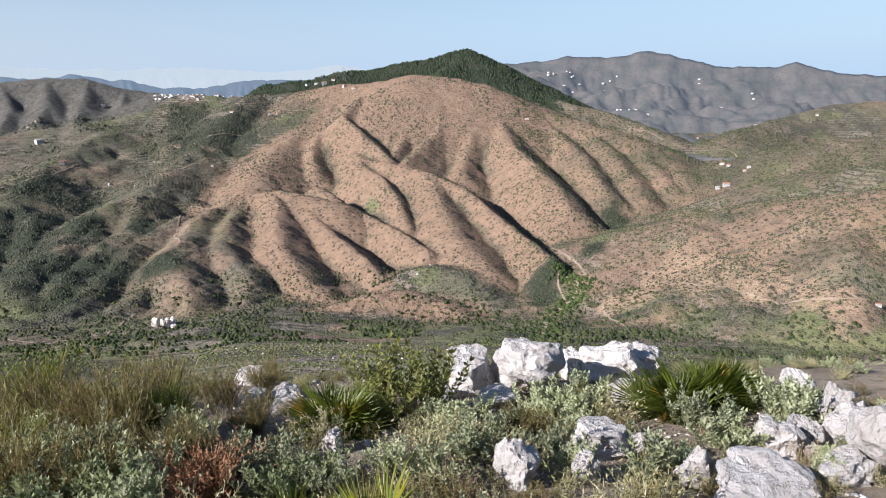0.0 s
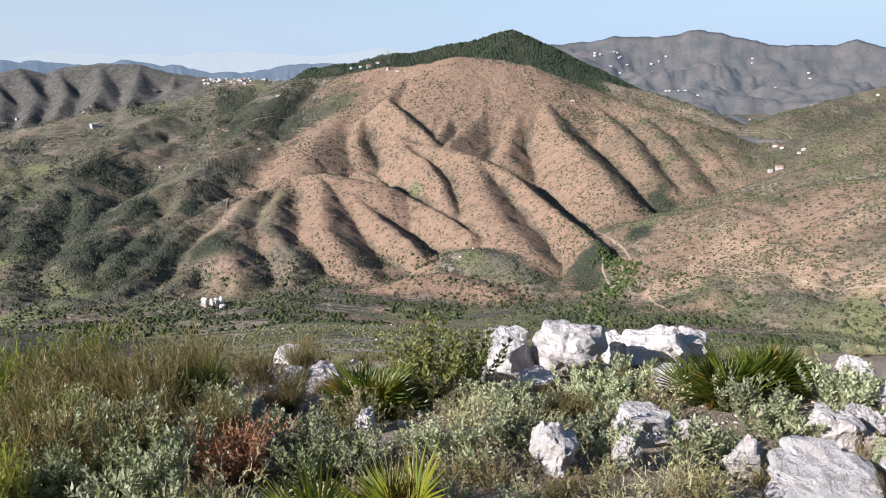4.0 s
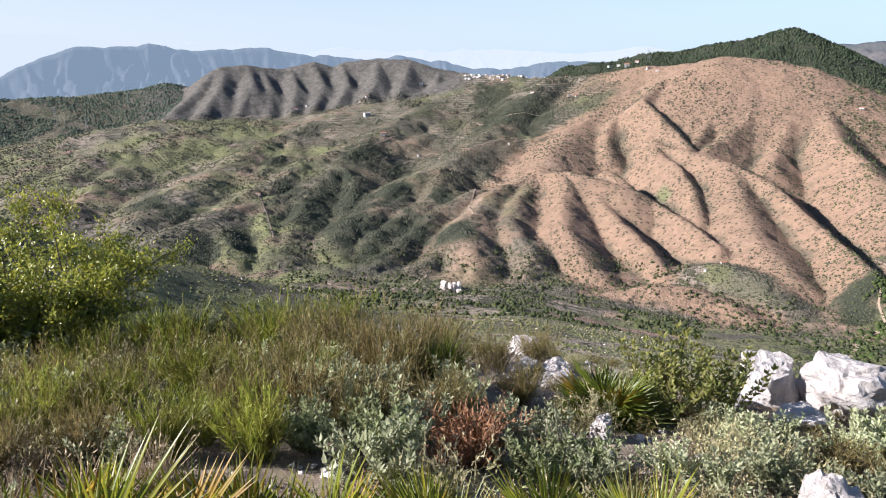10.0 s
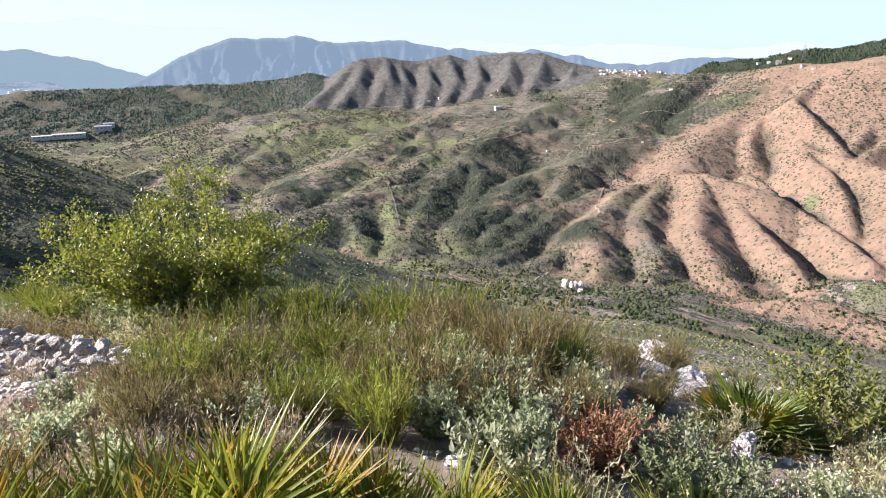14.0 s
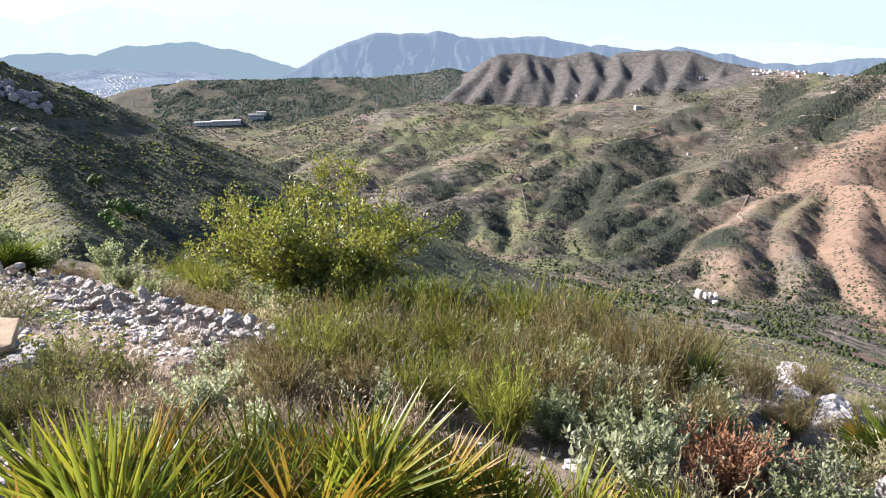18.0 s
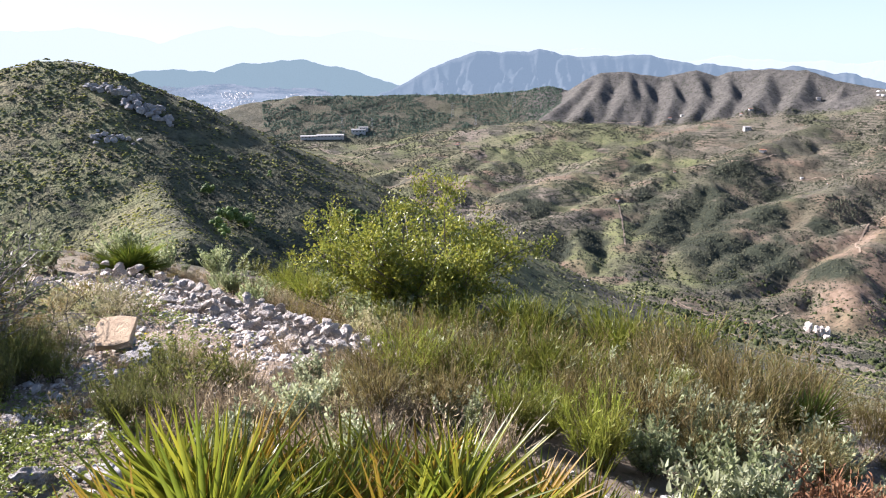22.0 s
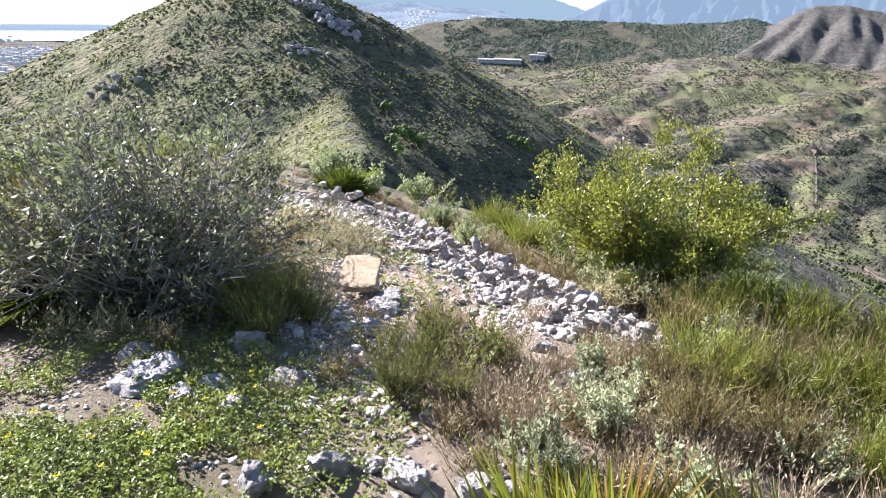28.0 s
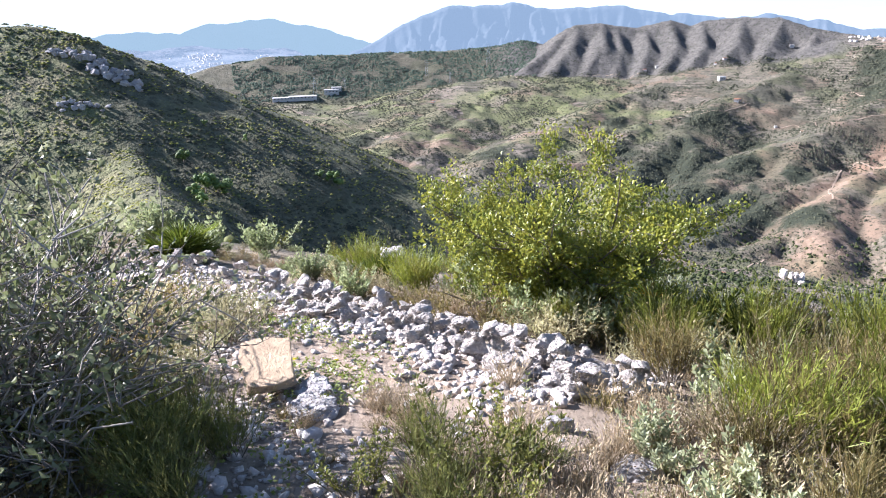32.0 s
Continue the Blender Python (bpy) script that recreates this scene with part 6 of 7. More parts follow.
scatter(TUFTS, 30, (-10.5, -3.4), (2.5, 3.2), 0.12, 0.24, 0.2)
scatter(PALES, 14, (-10.5, -4.0), (2.6, 3.6), 0.25, 0.45, 0.3)
scatter(TUFTS, 20, (-12.5, -8.5), (-0.5, 3.0), 0.15, 0.3, 0.25)
scatter(FAR_HEATHS, 26, (-12.5, -8.8), (-0.5, 3.2), 0.25, 0.45, 0.3)
scatter(FAR_HEATHS, 24, (-4, 8), (6.5, 12.0), 0.3, 0.5, 0.4)
scatter(TUFTS, 10, (-4, 7), (6.0, 11.0), 0.16, 0.3, 0.3)
scatter(PALES, 50, (-16, -5), (-5.0, 8.0), 0.4, 0.7, 0.5)
scatter(FAR_BROOMS, 50, (-16, -5.5), (-5.0, 9.0), 0.45, 0.8, 0.5)
scatter(FAR_HEATHS, 40, (-14, -4.5), (-4.0, 8.0), 0.3, 0.5, 0.5)
scatter(DULL, 22, (-9, -4.0), (-3.5, 0.3), 0.4, 0.65, 0.5)


def weed_patch():
    """Low clover-like leaves and small yellow flowers."""
    n = 11000
    x, y = rng.normal(-2.95, 0.55, n), rng.normal(-0.35, 0.45, n)
    f = rng.uniform(0, 1, 5000)
    u = -2.6 - 5.5 * f
    x = np.concatenate([x, u + rng.normal(0, 0.1, 5000)])
    y = np.concatenate([y, 0.25 + 0.36 * (-u - 2.6) * (1 - 0.09 * (-u - 2.6)) + rng.choice([-0.38, 0.42], 5000) + rng.normal(0, 0.16, 5000)])
    keep = (x < -1.75) & (fbm(x * 3, y * 3, 3, 61) > np.where(np.hypot(x + 2.95, y + 0.35) < 1.1, 0.38, 0.54))
    x, y = x[keep], y[keep]
    z = land(x, y)[0] + rng.uniform(0.01, 0.06, len(x))
    at = np.repeat(np.stack([x, y, z], 1), 3, 0) + rng.normal(0, 0.004, (3 * len(x), 3))
    way = rng.normal(0, 0.6, at.shape) * [1, 1, 0.35] + [0, 0, 0.12]
    leaves = leaf_mesh("clover_leaves", at, way, rng.uniform(0.009, 0.021, len(at)), 0.012, WEED)
    tagged(new("clover_leaves", leaves), "patch of low bright green clover", "weeds", kind="stuff")
    k = rng.choice(len(x), 60)
    fl = np.repeat(np.stack([x[k], y[k], z[k] + 0.03], 1), 5, 0)
    d = np.stack([np.cos(np.tile(np.arange(5) * 1.257, 60)), np.sin(np.tile(np.arange(5) * 1.257, 60)), np.full(300, 0.5)], 1)
    tagged(new("yellow_flowers", leaf_mesh("yellow_flowers", fl, d, 0.013, 0.010, PETAL)), "small yellow flowers among the clover", "flowers", kind="stuff")


weed_patch()


# ---- scrub on the slopes: small rounded bushes, thousands of them ----
def lump_mesh(name, at, size, material, squat=0.75, rich=False):
    """Irregular low-poly bushes, each a lump of its own."""
    if rich:
        bm = bmesh.new()
        bmesh.ops.create_icosphere(bm, subdivisions=1, radius=1.0)
        v0 = np.array([tuple(v.co) for v in bm.verts])
        f0 = np.array([[v.index for v in f.verts] for f in bm.faces])
        bm.free()
    else:
        v0 = np.array([[1, 0, 0], [-0.5, 0.87, 0], [-0.5, -0.87, 0], [0.5, 0.6, 0.75], [-0.7, 0, 0.8], [0.4, -0.65, 0.7], [0, 0, 1.15]])
        f0 = np.array([[0, 1, 3], [1, 4, 3], [1, 2, 4], [2, 5, 4], [2, 0, 5], [0, 3, 5], [3, 4, 6], [4, 5, 6], [5, 3, 6]])
    n, k = len(at), len(v0)
    a = rng.uniform(0, 6.28, n)
    c, s = np.cos(a)[:, None], np.sin(a)[:, None]
    v = v0[None] * rng.uniform(0.65, 1.25, (n, k, 1))
    v = np.stack([v[..., 0] * c - v[..., 1] * s, v[..., 0] * s + v[..., 1] * c, v[..., 2] * squat], -1)
    v = v * np.broadcast_to(size, n)[:, None, None] * rng.uniform(0.8, 1.2, (n, 1, 3)) + at[:, None]
    f = (np.arange(n)[:, None, None] * k + f0[None]).reshape(-1, 3)
    return raw_mesh(name, v.reshape(-1, 3), f, material)


def sample(n, r0, r1, b0=-40.0, b1=106.0, power=1.0):
    b = np.radians(rng.uniform(b0, b1, n))
    r = r0 + (r1 - r0) * rng.uniform(0, 1, n) ** power
    x, y = -r * np.sin(b), r * np.cos(b)
    z, dry, wood = land(x, y)
    dry = dry - wood
    return x, y, z, r, np.degrees(b), dry


def bush_material(name, a, b):
    m, t, p = nodes_of(name)
    g = t.nodes.new("ShaderNodeNewGeometry")
    n = noise_of(t, 1.5, 4, 0.7)
    col = mixed(t, g.outputs["Random Per Island"], a, b)
    col = mixed(t, ramp(t, n, 0.5, 0.75), col, (a[0] * 0.5, a[1] * 0.5, a[2] * 0.5))
    link(t, col, p.inputs["Base Color"])
    p.inputs["Roughness"].default_value = 1.0
    p.inputs["Specular IOR Level"].default_value = 0.05
    return m


DARK_BUSH = bush_material("far_scrub", (0.05, 0.055, 0.036), (0.10, 0.10, 0.065))
NEAR_BUSH = bush_material("slope_scrub", (0.20, 0.20, 0.05), (0.32, 0.305, 0.085))
GREY_BUSH = bush_material("slope_heath", (0.14, 0.13, 0.08), (0.22, 0.20, 0.13))

x, y, z, r, b, dry = sample(200000, 520, 2900, -37.0, 70.0, power=0.85)
grove = patches(GROVES, x, y, 30)
mask = fbm(x / 130, y / 130, 4, 123) + 0.30 * (fbm(x / 28, y / 28, 2, 5) - 0.5)
keep = ((grove > 0.5) & (rng.uniform(size=len(x)) < 0.6)) | (mask > np.where(dry > 0.4, 0.5, np.where(dry < -0.2, 0.0, 0.44))) & (rng.uniform(size=len(x)) < np.where(dry > 0.4, 0.46, np.where(b > 36, 0.66, 0.8)))
at = np.stack([x, y, z - 0.3], 1)[keep]
size = (0.6 + r[keep] * 0.0009) * rng.uniform(0.4, 1.6, keep.sum()) 
tagged(new("valley_scrub", lump_mesh("valley_scrub", at, size, DARK_BUSH)), "dark scrub and small trees dotted over the far slopes", "scrub", kind="stuff")

x, y, z, r, b, dry = sample(26000, 9, 520, power=0.85)
mask = fbm(x / 20, y / 20, 4, 11)
keep = (mask > 0.40) & (r > 9) & ((r > 16) | (b < 45))
at = np.stack([x, y, z - 0.1], 1)[keep]
size = (0.25 + r[keep] * 0.0019) * rng.uniform(0.5, 1.4, keep.sum())
pick = rng.uniform(size=len(at)) < 0.7
tagged(new("slope_scrub", lump_mesh("slope_scrub", at[pick], size[pick], bush_material("slope_green", (0.085, 0.095, 0.04), (0.17, 0.175, 0.07)), 0.7)), "low green scrub on the slopes below the summit", "scrub", kind="stuff")
tagged(new("slope_heath", lump_mesh("slope_heath", at[~pick], size[~pick] * 0.8, GREY_BUSH, 0.6)), "low grey heath on the slopes below the summit", "scrub", kind="stuff")

# low cushions just over the brow
x, y, z, r, b, dry = sample(9000, 8, 60, -40.0, 46.0, 0.9)
keep = (fbm(x / 3, y / 3, 3, 13) > 0.42) & (z > r * np.tan(np.radians(-33)))
at = np.stack([x, y, z - 0.03], 1)[keep]
size = (0.10 + r[keep] * 0.004) * rng.uniform(0.5, 1.4, keep.sum())
tagged(new("brow_scrub", lump_mesh("brow_scrub", at, size, GREY_BUSH, 0.7)), "low grey-brown cushions just over the brow", "scrub", kind="stuff")

# the near hill
x, y, z, r, b, dry = sample(58000, 50, 430, 55.0, 106.0, 0.75)
keep = fbm(x / 9, y / 9, 3, 17) + 0.4 * (fbm(x / 40, y / 40, 3, 19) - 0.5) > 0.40
at = np.stack([x, y, z - 0.08], 1)[keep]
size = (0.22 + r[keep] * 0.0014) * rng.uniform(0.4, 1.5, keep.sum())
# Shade put into bush colours: thickets and heath where shady, green cushions where sunny
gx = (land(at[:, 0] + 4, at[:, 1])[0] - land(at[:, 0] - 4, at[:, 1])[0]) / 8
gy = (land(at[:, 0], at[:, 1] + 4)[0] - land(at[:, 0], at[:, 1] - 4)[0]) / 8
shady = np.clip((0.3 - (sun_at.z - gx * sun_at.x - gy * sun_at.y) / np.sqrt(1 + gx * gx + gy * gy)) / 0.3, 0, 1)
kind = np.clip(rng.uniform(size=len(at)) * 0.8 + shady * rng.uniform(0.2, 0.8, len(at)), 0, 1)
for name, lo, hi, mat, label in (("hill_scrub", 0, 0.62, NEAR_BUSH, "green cushions of scrub on the near hill"), ("hill_heath", 0.62, 0.84, bush_material("hill_heath", (0.085, 0.08, 0.05), (0.14, 0.13, 0.085)), "grey heath cushions on the near hill"), ("hill_shade_thicket", 0.84, 1.01, DARK_BUSH, "dark thickets painting shade onto the near hill")):
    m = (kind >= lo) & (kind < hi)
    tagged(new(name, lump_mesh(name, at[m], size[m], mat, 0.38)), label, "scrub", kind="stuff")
# trees and thickets along the valley floor
x, y, z, r, b, dry = sample(20000, 560, 1250, -36.0, 66.0, 1.0)
mask = fbm(x / 55, y / 55, 4, 303)
low = z < r * np.tan(np.radians(table_dip(b, r))) + 22
keep = low & (mask > 0.47)
at = np.stack([x, y, z], 1)[keep]
tagged(new("valley_trees", lump_mesh("valley_trees", at, 1.0 + 2.6 * rng.uniform(size=keep.sum()) ** 2, bush_material("valley_green", (0.03, 0.042, 0.02), (0.08, 0.09, 0.035)), 0.95)), "dark thickets and trees along the valley floor", "trees", kind="stuff")
# round bushes on the valley side
x, y, z, r, b, dry = sample(19000, 650, 2700, -36.0, -6.0, 0.9)
keep = fbm(x / 70, y / 70, 4, 606) + 0.3 * (fbm(x / 15, y / 15, 2, 607) - 0.5) > 0.44
at = np.stack([x, y, z - 0.2], 1)[keep]
tagged(new("hillside_bushes", lump_mesh("hillside_bushes", at, (0.6 + r[keep] * 0.0011) * rng.uniform(0.5, 1.5, keep.sum()), bush_material("hillside_green", (0.05, 0.06, 0.03), (0.11, 0.12, 0.055)), 0.85)), "round green bushes dotted over the valley side", "bushes", kind="stuff")
# the wood on the rise before the plain
x, y, z, r, b, dry = sample(15000, 2900, 3650, 44.0, 68.0)
keep = (dry < -0.2) & (fbm(x / 120, y / 120, 3, 505) > 0.40)
at = np.stack([x, y, z], 1)[keep]
tagged(new("far_wood", lump_mesh("far_wood", at, rng.uniform(2.2, 5.0, keep.sum()), bush_material("far_wood", (0.06, 0.088, 0.062), (0.11, 0.135, 0.095)), 1.0)), "dark green wood on the far rise", "wood", kind="stuff")
# the wood on the peak
x, y, z, r, b, dry = sample(26000, 2550, 3300, -20.0, 15.0)
keep = (dry < -0.25) & (fbm(x / 60, y / 60, 3, 515) > 0.30)
at = np.stack([x, y, z], 1)[keep]
tagged(new("peak_wood", lump_mesh("peak_wood", at, rng.uniform(2.5, 5.5, keep.sum()), bush_material("peak_wood", (0.028, 0.042, 0.024), (0.06, 0.075, 0.042)), 1.0)), "dark pine wood over the peak", "wood", kind="stuff")
# the dark trees that follow the stream
s = rng.uniform(0, 1, 420)
x = np.interp(s, [0, 0.2, 0.4, 0.6, 0.8, 1], [180, 190, 210, 185, 144, 98]) + 6 + rng.normal(0, 9, 420)
y = np.interp(s, [0, 0.2, 0.4, 0.6, 0.8, 1], [1052, 1038, 998, 951, 909, 649]) + rng.normal(0, 9, 420)
at = np.stack([x, y, land(x, y)[0]], 1)
tagged(new("stream_trees", lump_mesh("stream_trees", at, 1.6 + 2.8 * rng.uniform(size=420) ** 2, bush_material("stream_green", (0.03, 0.045, 0.018), (0.075, 0.10, 0.03)), 1.0, True)), "dark trees lining the stream bed", "trees", kind="stuff")
# white stones on the slope below the summit
x, y, z, r, b, dry = sample(500, 25, 520, -36.0, 60.0, 0.8)
keep = fbm(x / 25, y / 25, 3, 404) > 0.52
at = np.stack([x, y, z - 0.1], 1)[keep]
tagged(new("slope_stones", lump_mesh("slope_stones", at, (0.15 + r[keep] * 0.0015) * rng.uniform(0.3, 1.4, keep.sum()), RUBBLE, 0.6)), "pale stones strewn over the scrubby slope", "stones", kind="stuff")


# ---- far things: roads, houses, masts, town, sea ----
DIRT = two_tone("dirt_road", (0.36, 0.275, 0.195), (0.28, 0.21, 0.15), 0.2)
LIME_WALL = two_tone("white_wall", (0.50, 0.48, 0.45), (0.40, 0.375, 0.345), 0.6)
EARTH_WALL = two_tone("earth_wall", (0.42, 0.30, 0.20), (0.34, 0.24, 0.17), 0.6)
TILE = two_tone("clay_tiles", (0.38, 0.19, 0.11), (0.28, 0.14, 0.09), 1.2, relief=0.05)
GLASS_DARK = two_tone("dark_window", (0.03, 0.035, 0.04), (0.05, 0.055, 0.06), 2.0, rough=0.2)
STEEL = two_tone("galvanised_steel", (0.30, 0.31, 0.32), (0.22, 0.23, 0.24), 3.0, rough=0.5)


def road(pts, width, label):
    """A dirt track laid over the slopes."""
    p = np.array(pts, float)
    seg = np.hypot(*np.diff(p, axis=0).T)
    s = np.concatenate([[0], np.cumsum(seg)])
    q = np.arange(0, s[-1], 9.0)
    x, y = np.interp(q, s, p[:, 0]), np.interp(q, s, p[:, 1])
    for _ in range(6):
        x[1:-1], y[1:-1] = (x[:-2] + 2 * x[1:-1] + x[2:]) / 4, (y[:-2] + 2 * y[1:-1] + y[2:]) / 4
    dx, dy = np.gradient(x), np.gradient(y)
    n = np.hypot(dx, dy)
    rows = []
    for o in (-0.5, 0.0, 0.5):
        u, v = x - dy / n * o * width, y + dx / n * o * width
        rows.append((u, v, land(u, v)[0] + 0.8))
    X, Y, Z = (np.stack([r[k] for r in rows]) for k in range(3))
    me = grid_mesh("dirt_track", X, Y, Z)
    me.materials.append(DIRT)
    return tagged(new("dirt_track", me), label, "track", kind="structure")


ROADS = [
    [(-449, 1577), (-543, 1612), (-615, 1644), (-556, 1417), (-549, 1365), (-485, 1237)],
    [(-926, 1891), (-888, 1949), (-747, 1813), (-703, 1891), (-664, 1973)],
    [(-861, 2197), (-760, 2170), (-672, 2240), (-574, 2302)],
    [(-355, 2143), (-322, 2155), (-288, 2216)],
    [(-1228, 1906), (-1063, 1790)],
    [(211, 1300), (216, 1179), (222, 1111), (221, 1013)],
    [(221, 912), (214, 850), (219, 775)],
    [(305, 943), (340, 850), (373, 761), (401, 695), (452, 686)],
    [(304, 532), (302, 476), (308, 441)],
    [(696, 2597), (755, 2502), (783, 2424)],
    [(822, 2388), (963, 2258), (870, 1708)],
    [(-2070, 1978), (-1807, 1858), (-1914, 2118), (-1855, 2180), (-1831, 2253), (-1675, 2331)],
    [(-1510, 1046), (-1468, 1139), (-1451, 1235), (-1465, 1337), (-1303, 1294)],
    [(-1054, 1292), (-904, 1129), (-787, 996)],
    [(-1147, 1625), (-1103, 1738), (-1054, 1789), (-1051, 2002)],
    [(-2420, 1191), (-2079, 1186), (-1770, 1119), (-1499, 1053), (-1491, 1161), (-1344, 1344)],
    [(202, 1098), (176, 1028), (178, 941), (109, 721)],
    [(-541, 797), (-450, 738), (-408, 751), (-462, 969)],
]
for pts in ROADS:
    road(pts, 2.8 if max(abs(pts[0][0]), abs(pts[0][1])) > 900 else 2.2, "pale dirt track winding over the slopes")
# the stream bed in the valley
bed = road([(180, 1052), (190, 1038), (210, 998), (185, 951), (144, 909), (98, 649)], 5, "stony stream bed along the valley floor")
bed.name = "stream_bed"


def cube_mesh(name, w, d, h, mat, z=0.0):
    bm = bmesh.new()
    bmesh.ops.create_cube(bm, size=1.0)
    for v in bm.verts:
        v.co = Vector((v.co.x * w, v.co.y * d, (v.co.z + 0.5) * h + z))
    me = bpy.data.meshes.new(name)
    bm.to_mesh(me)
    bm.free()
    me.materials.append(mat)
    return me


def roof_mesh(w, d, z, rise, mat):
    o = 0.4
    a, b = w / 2 + o, d / 2 + o
    v = [(-a, -b, z), (a, -b, z), (a, b, z), (-a, b, z), (-a, 0, z + rise), (a, 0, z + rise),
         (-a, -b, z - 0.25), (a, -b, z - 0.25), (a, b, z - 0.25), (-a, b, z - 0.25)]
    f = [(0, 1, 5, 4), (2, 3, 4, 5), (6, 9, 8, 7), (0, 6, 7, 1), (2, 8, 9, 3)]
    me = bpy.data.meshes.new("roof")
    me.from_pydata(v, [], f + [(0, 4, 3), (1, 2, 5), (0, 3, 9, 6), (1, 7, 8, 2)])
    me.materials.append(mat)
    return me


HOUSES, SILLS = [], {}
for w, d, h, wall, flat in ((12, 8, 5.5, LIME_WALL, False), (15, 9, 4.0, LIME_WALL, False), (11, 9, 6.0, LIME_WALL, True), (10, 7, 4.0, EARTH_WALL, False)):
    bits = [("wall", cube_mesh("wall", w, d, h + 3, wall, -3.0))]
    bits.append(("roof", cube_mesh("roof", w + 0.5, d + 0.5, 0.4, LIME_WALL, h) if flat else roof_mesh(w, d, h + 0.25, 2.0, TILE)))
    for k in (-1, 0, 1):
        m = cube_mesh("window", 1.2, 0.3, 1.3, GLASS_DARK, h * 0.45)
        for v in m.vertices:
            v.co.x += k * w * 0.3
            v.co.y -= d / 2
        bits.append(("window", m))
        q = cube_mesh("sill", 1.6, 0.5, 0.18, LIME_WALL, h * 0.45 - 0.18)
        for v in q.vertices:
            v.co.x += k * w * 0.3
            v.co.y -= d / 2 + 0.12
        SILLS[m.name] = q
    HOUSES.append(bits)


def house(x, y, size, label="white rural house with a tiled roof among scrub"):
    pick = int(rng.integers(0, 3)) if "white" in label else 3
    root = tagged(new("house"), label, "house", "rural houses")
    for n, me in HOUSES[pick]:
        ob = part(n, me, root)
        if n == "window":
            part("sill", SILLS[me.name], ob, "pale window sill")
    face = math.degrees(math.atan2(-x, y))
    k = 0.48 * size / 13.0
    root.matrix_basis = Matrix.Translation((x, y, ground_z(x, y) + 0.3)) @ Matrix.Rotation(radians(face + rng.uniform(-35, 35)), 4, "Z") @ Matrix.Scale(k, 4)
    return root


for x, y, s in [(-21, 1209, 18), (-44, 1094, 9), (-1310, 2270, 55), (-1080, 1964, 30), (-1435, 2496, 27), (-1308, 2743, 35), (-726, 2450, 24), (-599, 2476, 24), (-563, 2440, 24), (-557, 3005, 41), (-483, 2983, 46), (-348, 2605, 30), (-309, 2551, 24), (-946, 2763, 28), (274, 2199, 23), (664, 1587, 33), (642, 1581, 23), (734, 1789, 22), (734, 1747, 22), (751, 1671, 21), (732, 1651, 17), (457, 683, 12)]:
    house(x, y, s)
for x, y, s in [(1393, 2576, 22), (-1051, 1289, 19), (-1079, 1979, 21), (-1677, 2421, 28), (-1690, 2361, 25), (-1449, 2459, 22), (-1967, 1515, 24), (-1135, 1627, 15), (-962, 2793, 34), (-925, 1905, 18), (-812, 1816, 17), (-646, 1942, 16), (-2960, 2127, 35), (-2845, 1941, 29), (-1976, 1527, 19)]:
    house(x, y, s)
for x, y, s in [(-690, 2800, 20), (-760, 2830, 22), (-830, 2850, 20), (-890, 2860, 24), (-950, 2850, 20), (-446, 2995, 28), (-520, 3002, 34), (820, 2900, 18), (760, 2930, 16), (560, 2980, 16), (620, 3050, 14), (1040, 2800, 16), (1180, 2600, 16)]:
    house(x, y, s)
house(-374, 690, 12, "ruined earth-coloured farmhouse by the valley track")
house(-382, 704, 8, "low earth-coloured shed by the valley track")


def factory(x, y, w, d, h, label):
    """A long industrial hall: walls, flat roof with a parapet, a row of windows."""
    root = tagged(new("factory"), label, "factory", "industrial halls in the plain")
    part("wall", cube_mesh("wall", w, d, h + 8, LIME_WALL, -8.0), root)
    part("roof", cube_mesh("roof", w + 1.5, d + 1.5, 1.2, LIME_WALL, h), root)
    for k in range(int(w // 14)):
        m = cube_mesh("window", 6, 0.6, 3.0, GLASS_DARK, h * 0.45)
        ob = part("window", m, root)
        ob.matrix_basis = Matrix.Translation((-w / 2 + 9 + 14 * k, -d / 2, 0))
    root.matrix_basis = Matrix.Translation((x, y, ground_z(x, y) + 2)) @ Matrix.Rotation(math.atan2(-x, y), 4, "Z")
    return root


factory(-2619, 1255, 80, 40, 7, "long pale factory hall in the plain")
factory(-2583, 1327, 110, 45, 9, "long pale factory hall in the plain")
factory(-2577, 1458, 60, 30, 16, "white factory block in the plain")
factory(-2588, 1488, 40, 24, 12, "white factory block in the plain")


def pylon(x, y, h, label="lattice power pylon on the far slope"):
    root = tagged(new("power_pylon"), label, "pylon", "power pylons")
    w = h * 0.10
    legs = np.array([[w, w, -2.0], [-w, w, -2.0], [-w, -w, -2.0], [w, -w, -2.0]])
    tops = legs * [0.2, 0.2, 0] + [0, 0, h]
    for a, b in zip(legs, tops):
        part("leg", strand_mesh("leg", a[None], b[None], 0.7, STEEL, seg=2, taper=0.9), root)
    for f in (0.72, 0.82, 0.92):
        part("arm", strand_mesh("arm", np.array([[-h * 0.16, 0, h * f]]), np.array([[h * 0.16, 0, h * f]]), 0.6, STEEL, seg=2, taper=1.0), root)
    lo = np.array([legs[k] + (tops[k] - legs[k]) * f for f in np.linspace(0, 0.8, 7) for k in range(4)])
    hi = np.array([legs[(k + 1) % 4] + (tops[(k + 1) % 4] - legs[(k + 1) % 4]) * (f + 0.13) for f in np.linspace(0, 0.8, 7) for k in range(4)])
    br = part("brace", strand_mesh("brace", lo, hi, 0.35, STEEL, seg=1, taper=1.0), root)
    br["kind"] = "stuff"
    root.matrix_basis = Matrix.Translation((x, y, ground_z(x, y))) @ Matrix.Rotation(math.atan2(-x, y), 4, "Z")
    return root


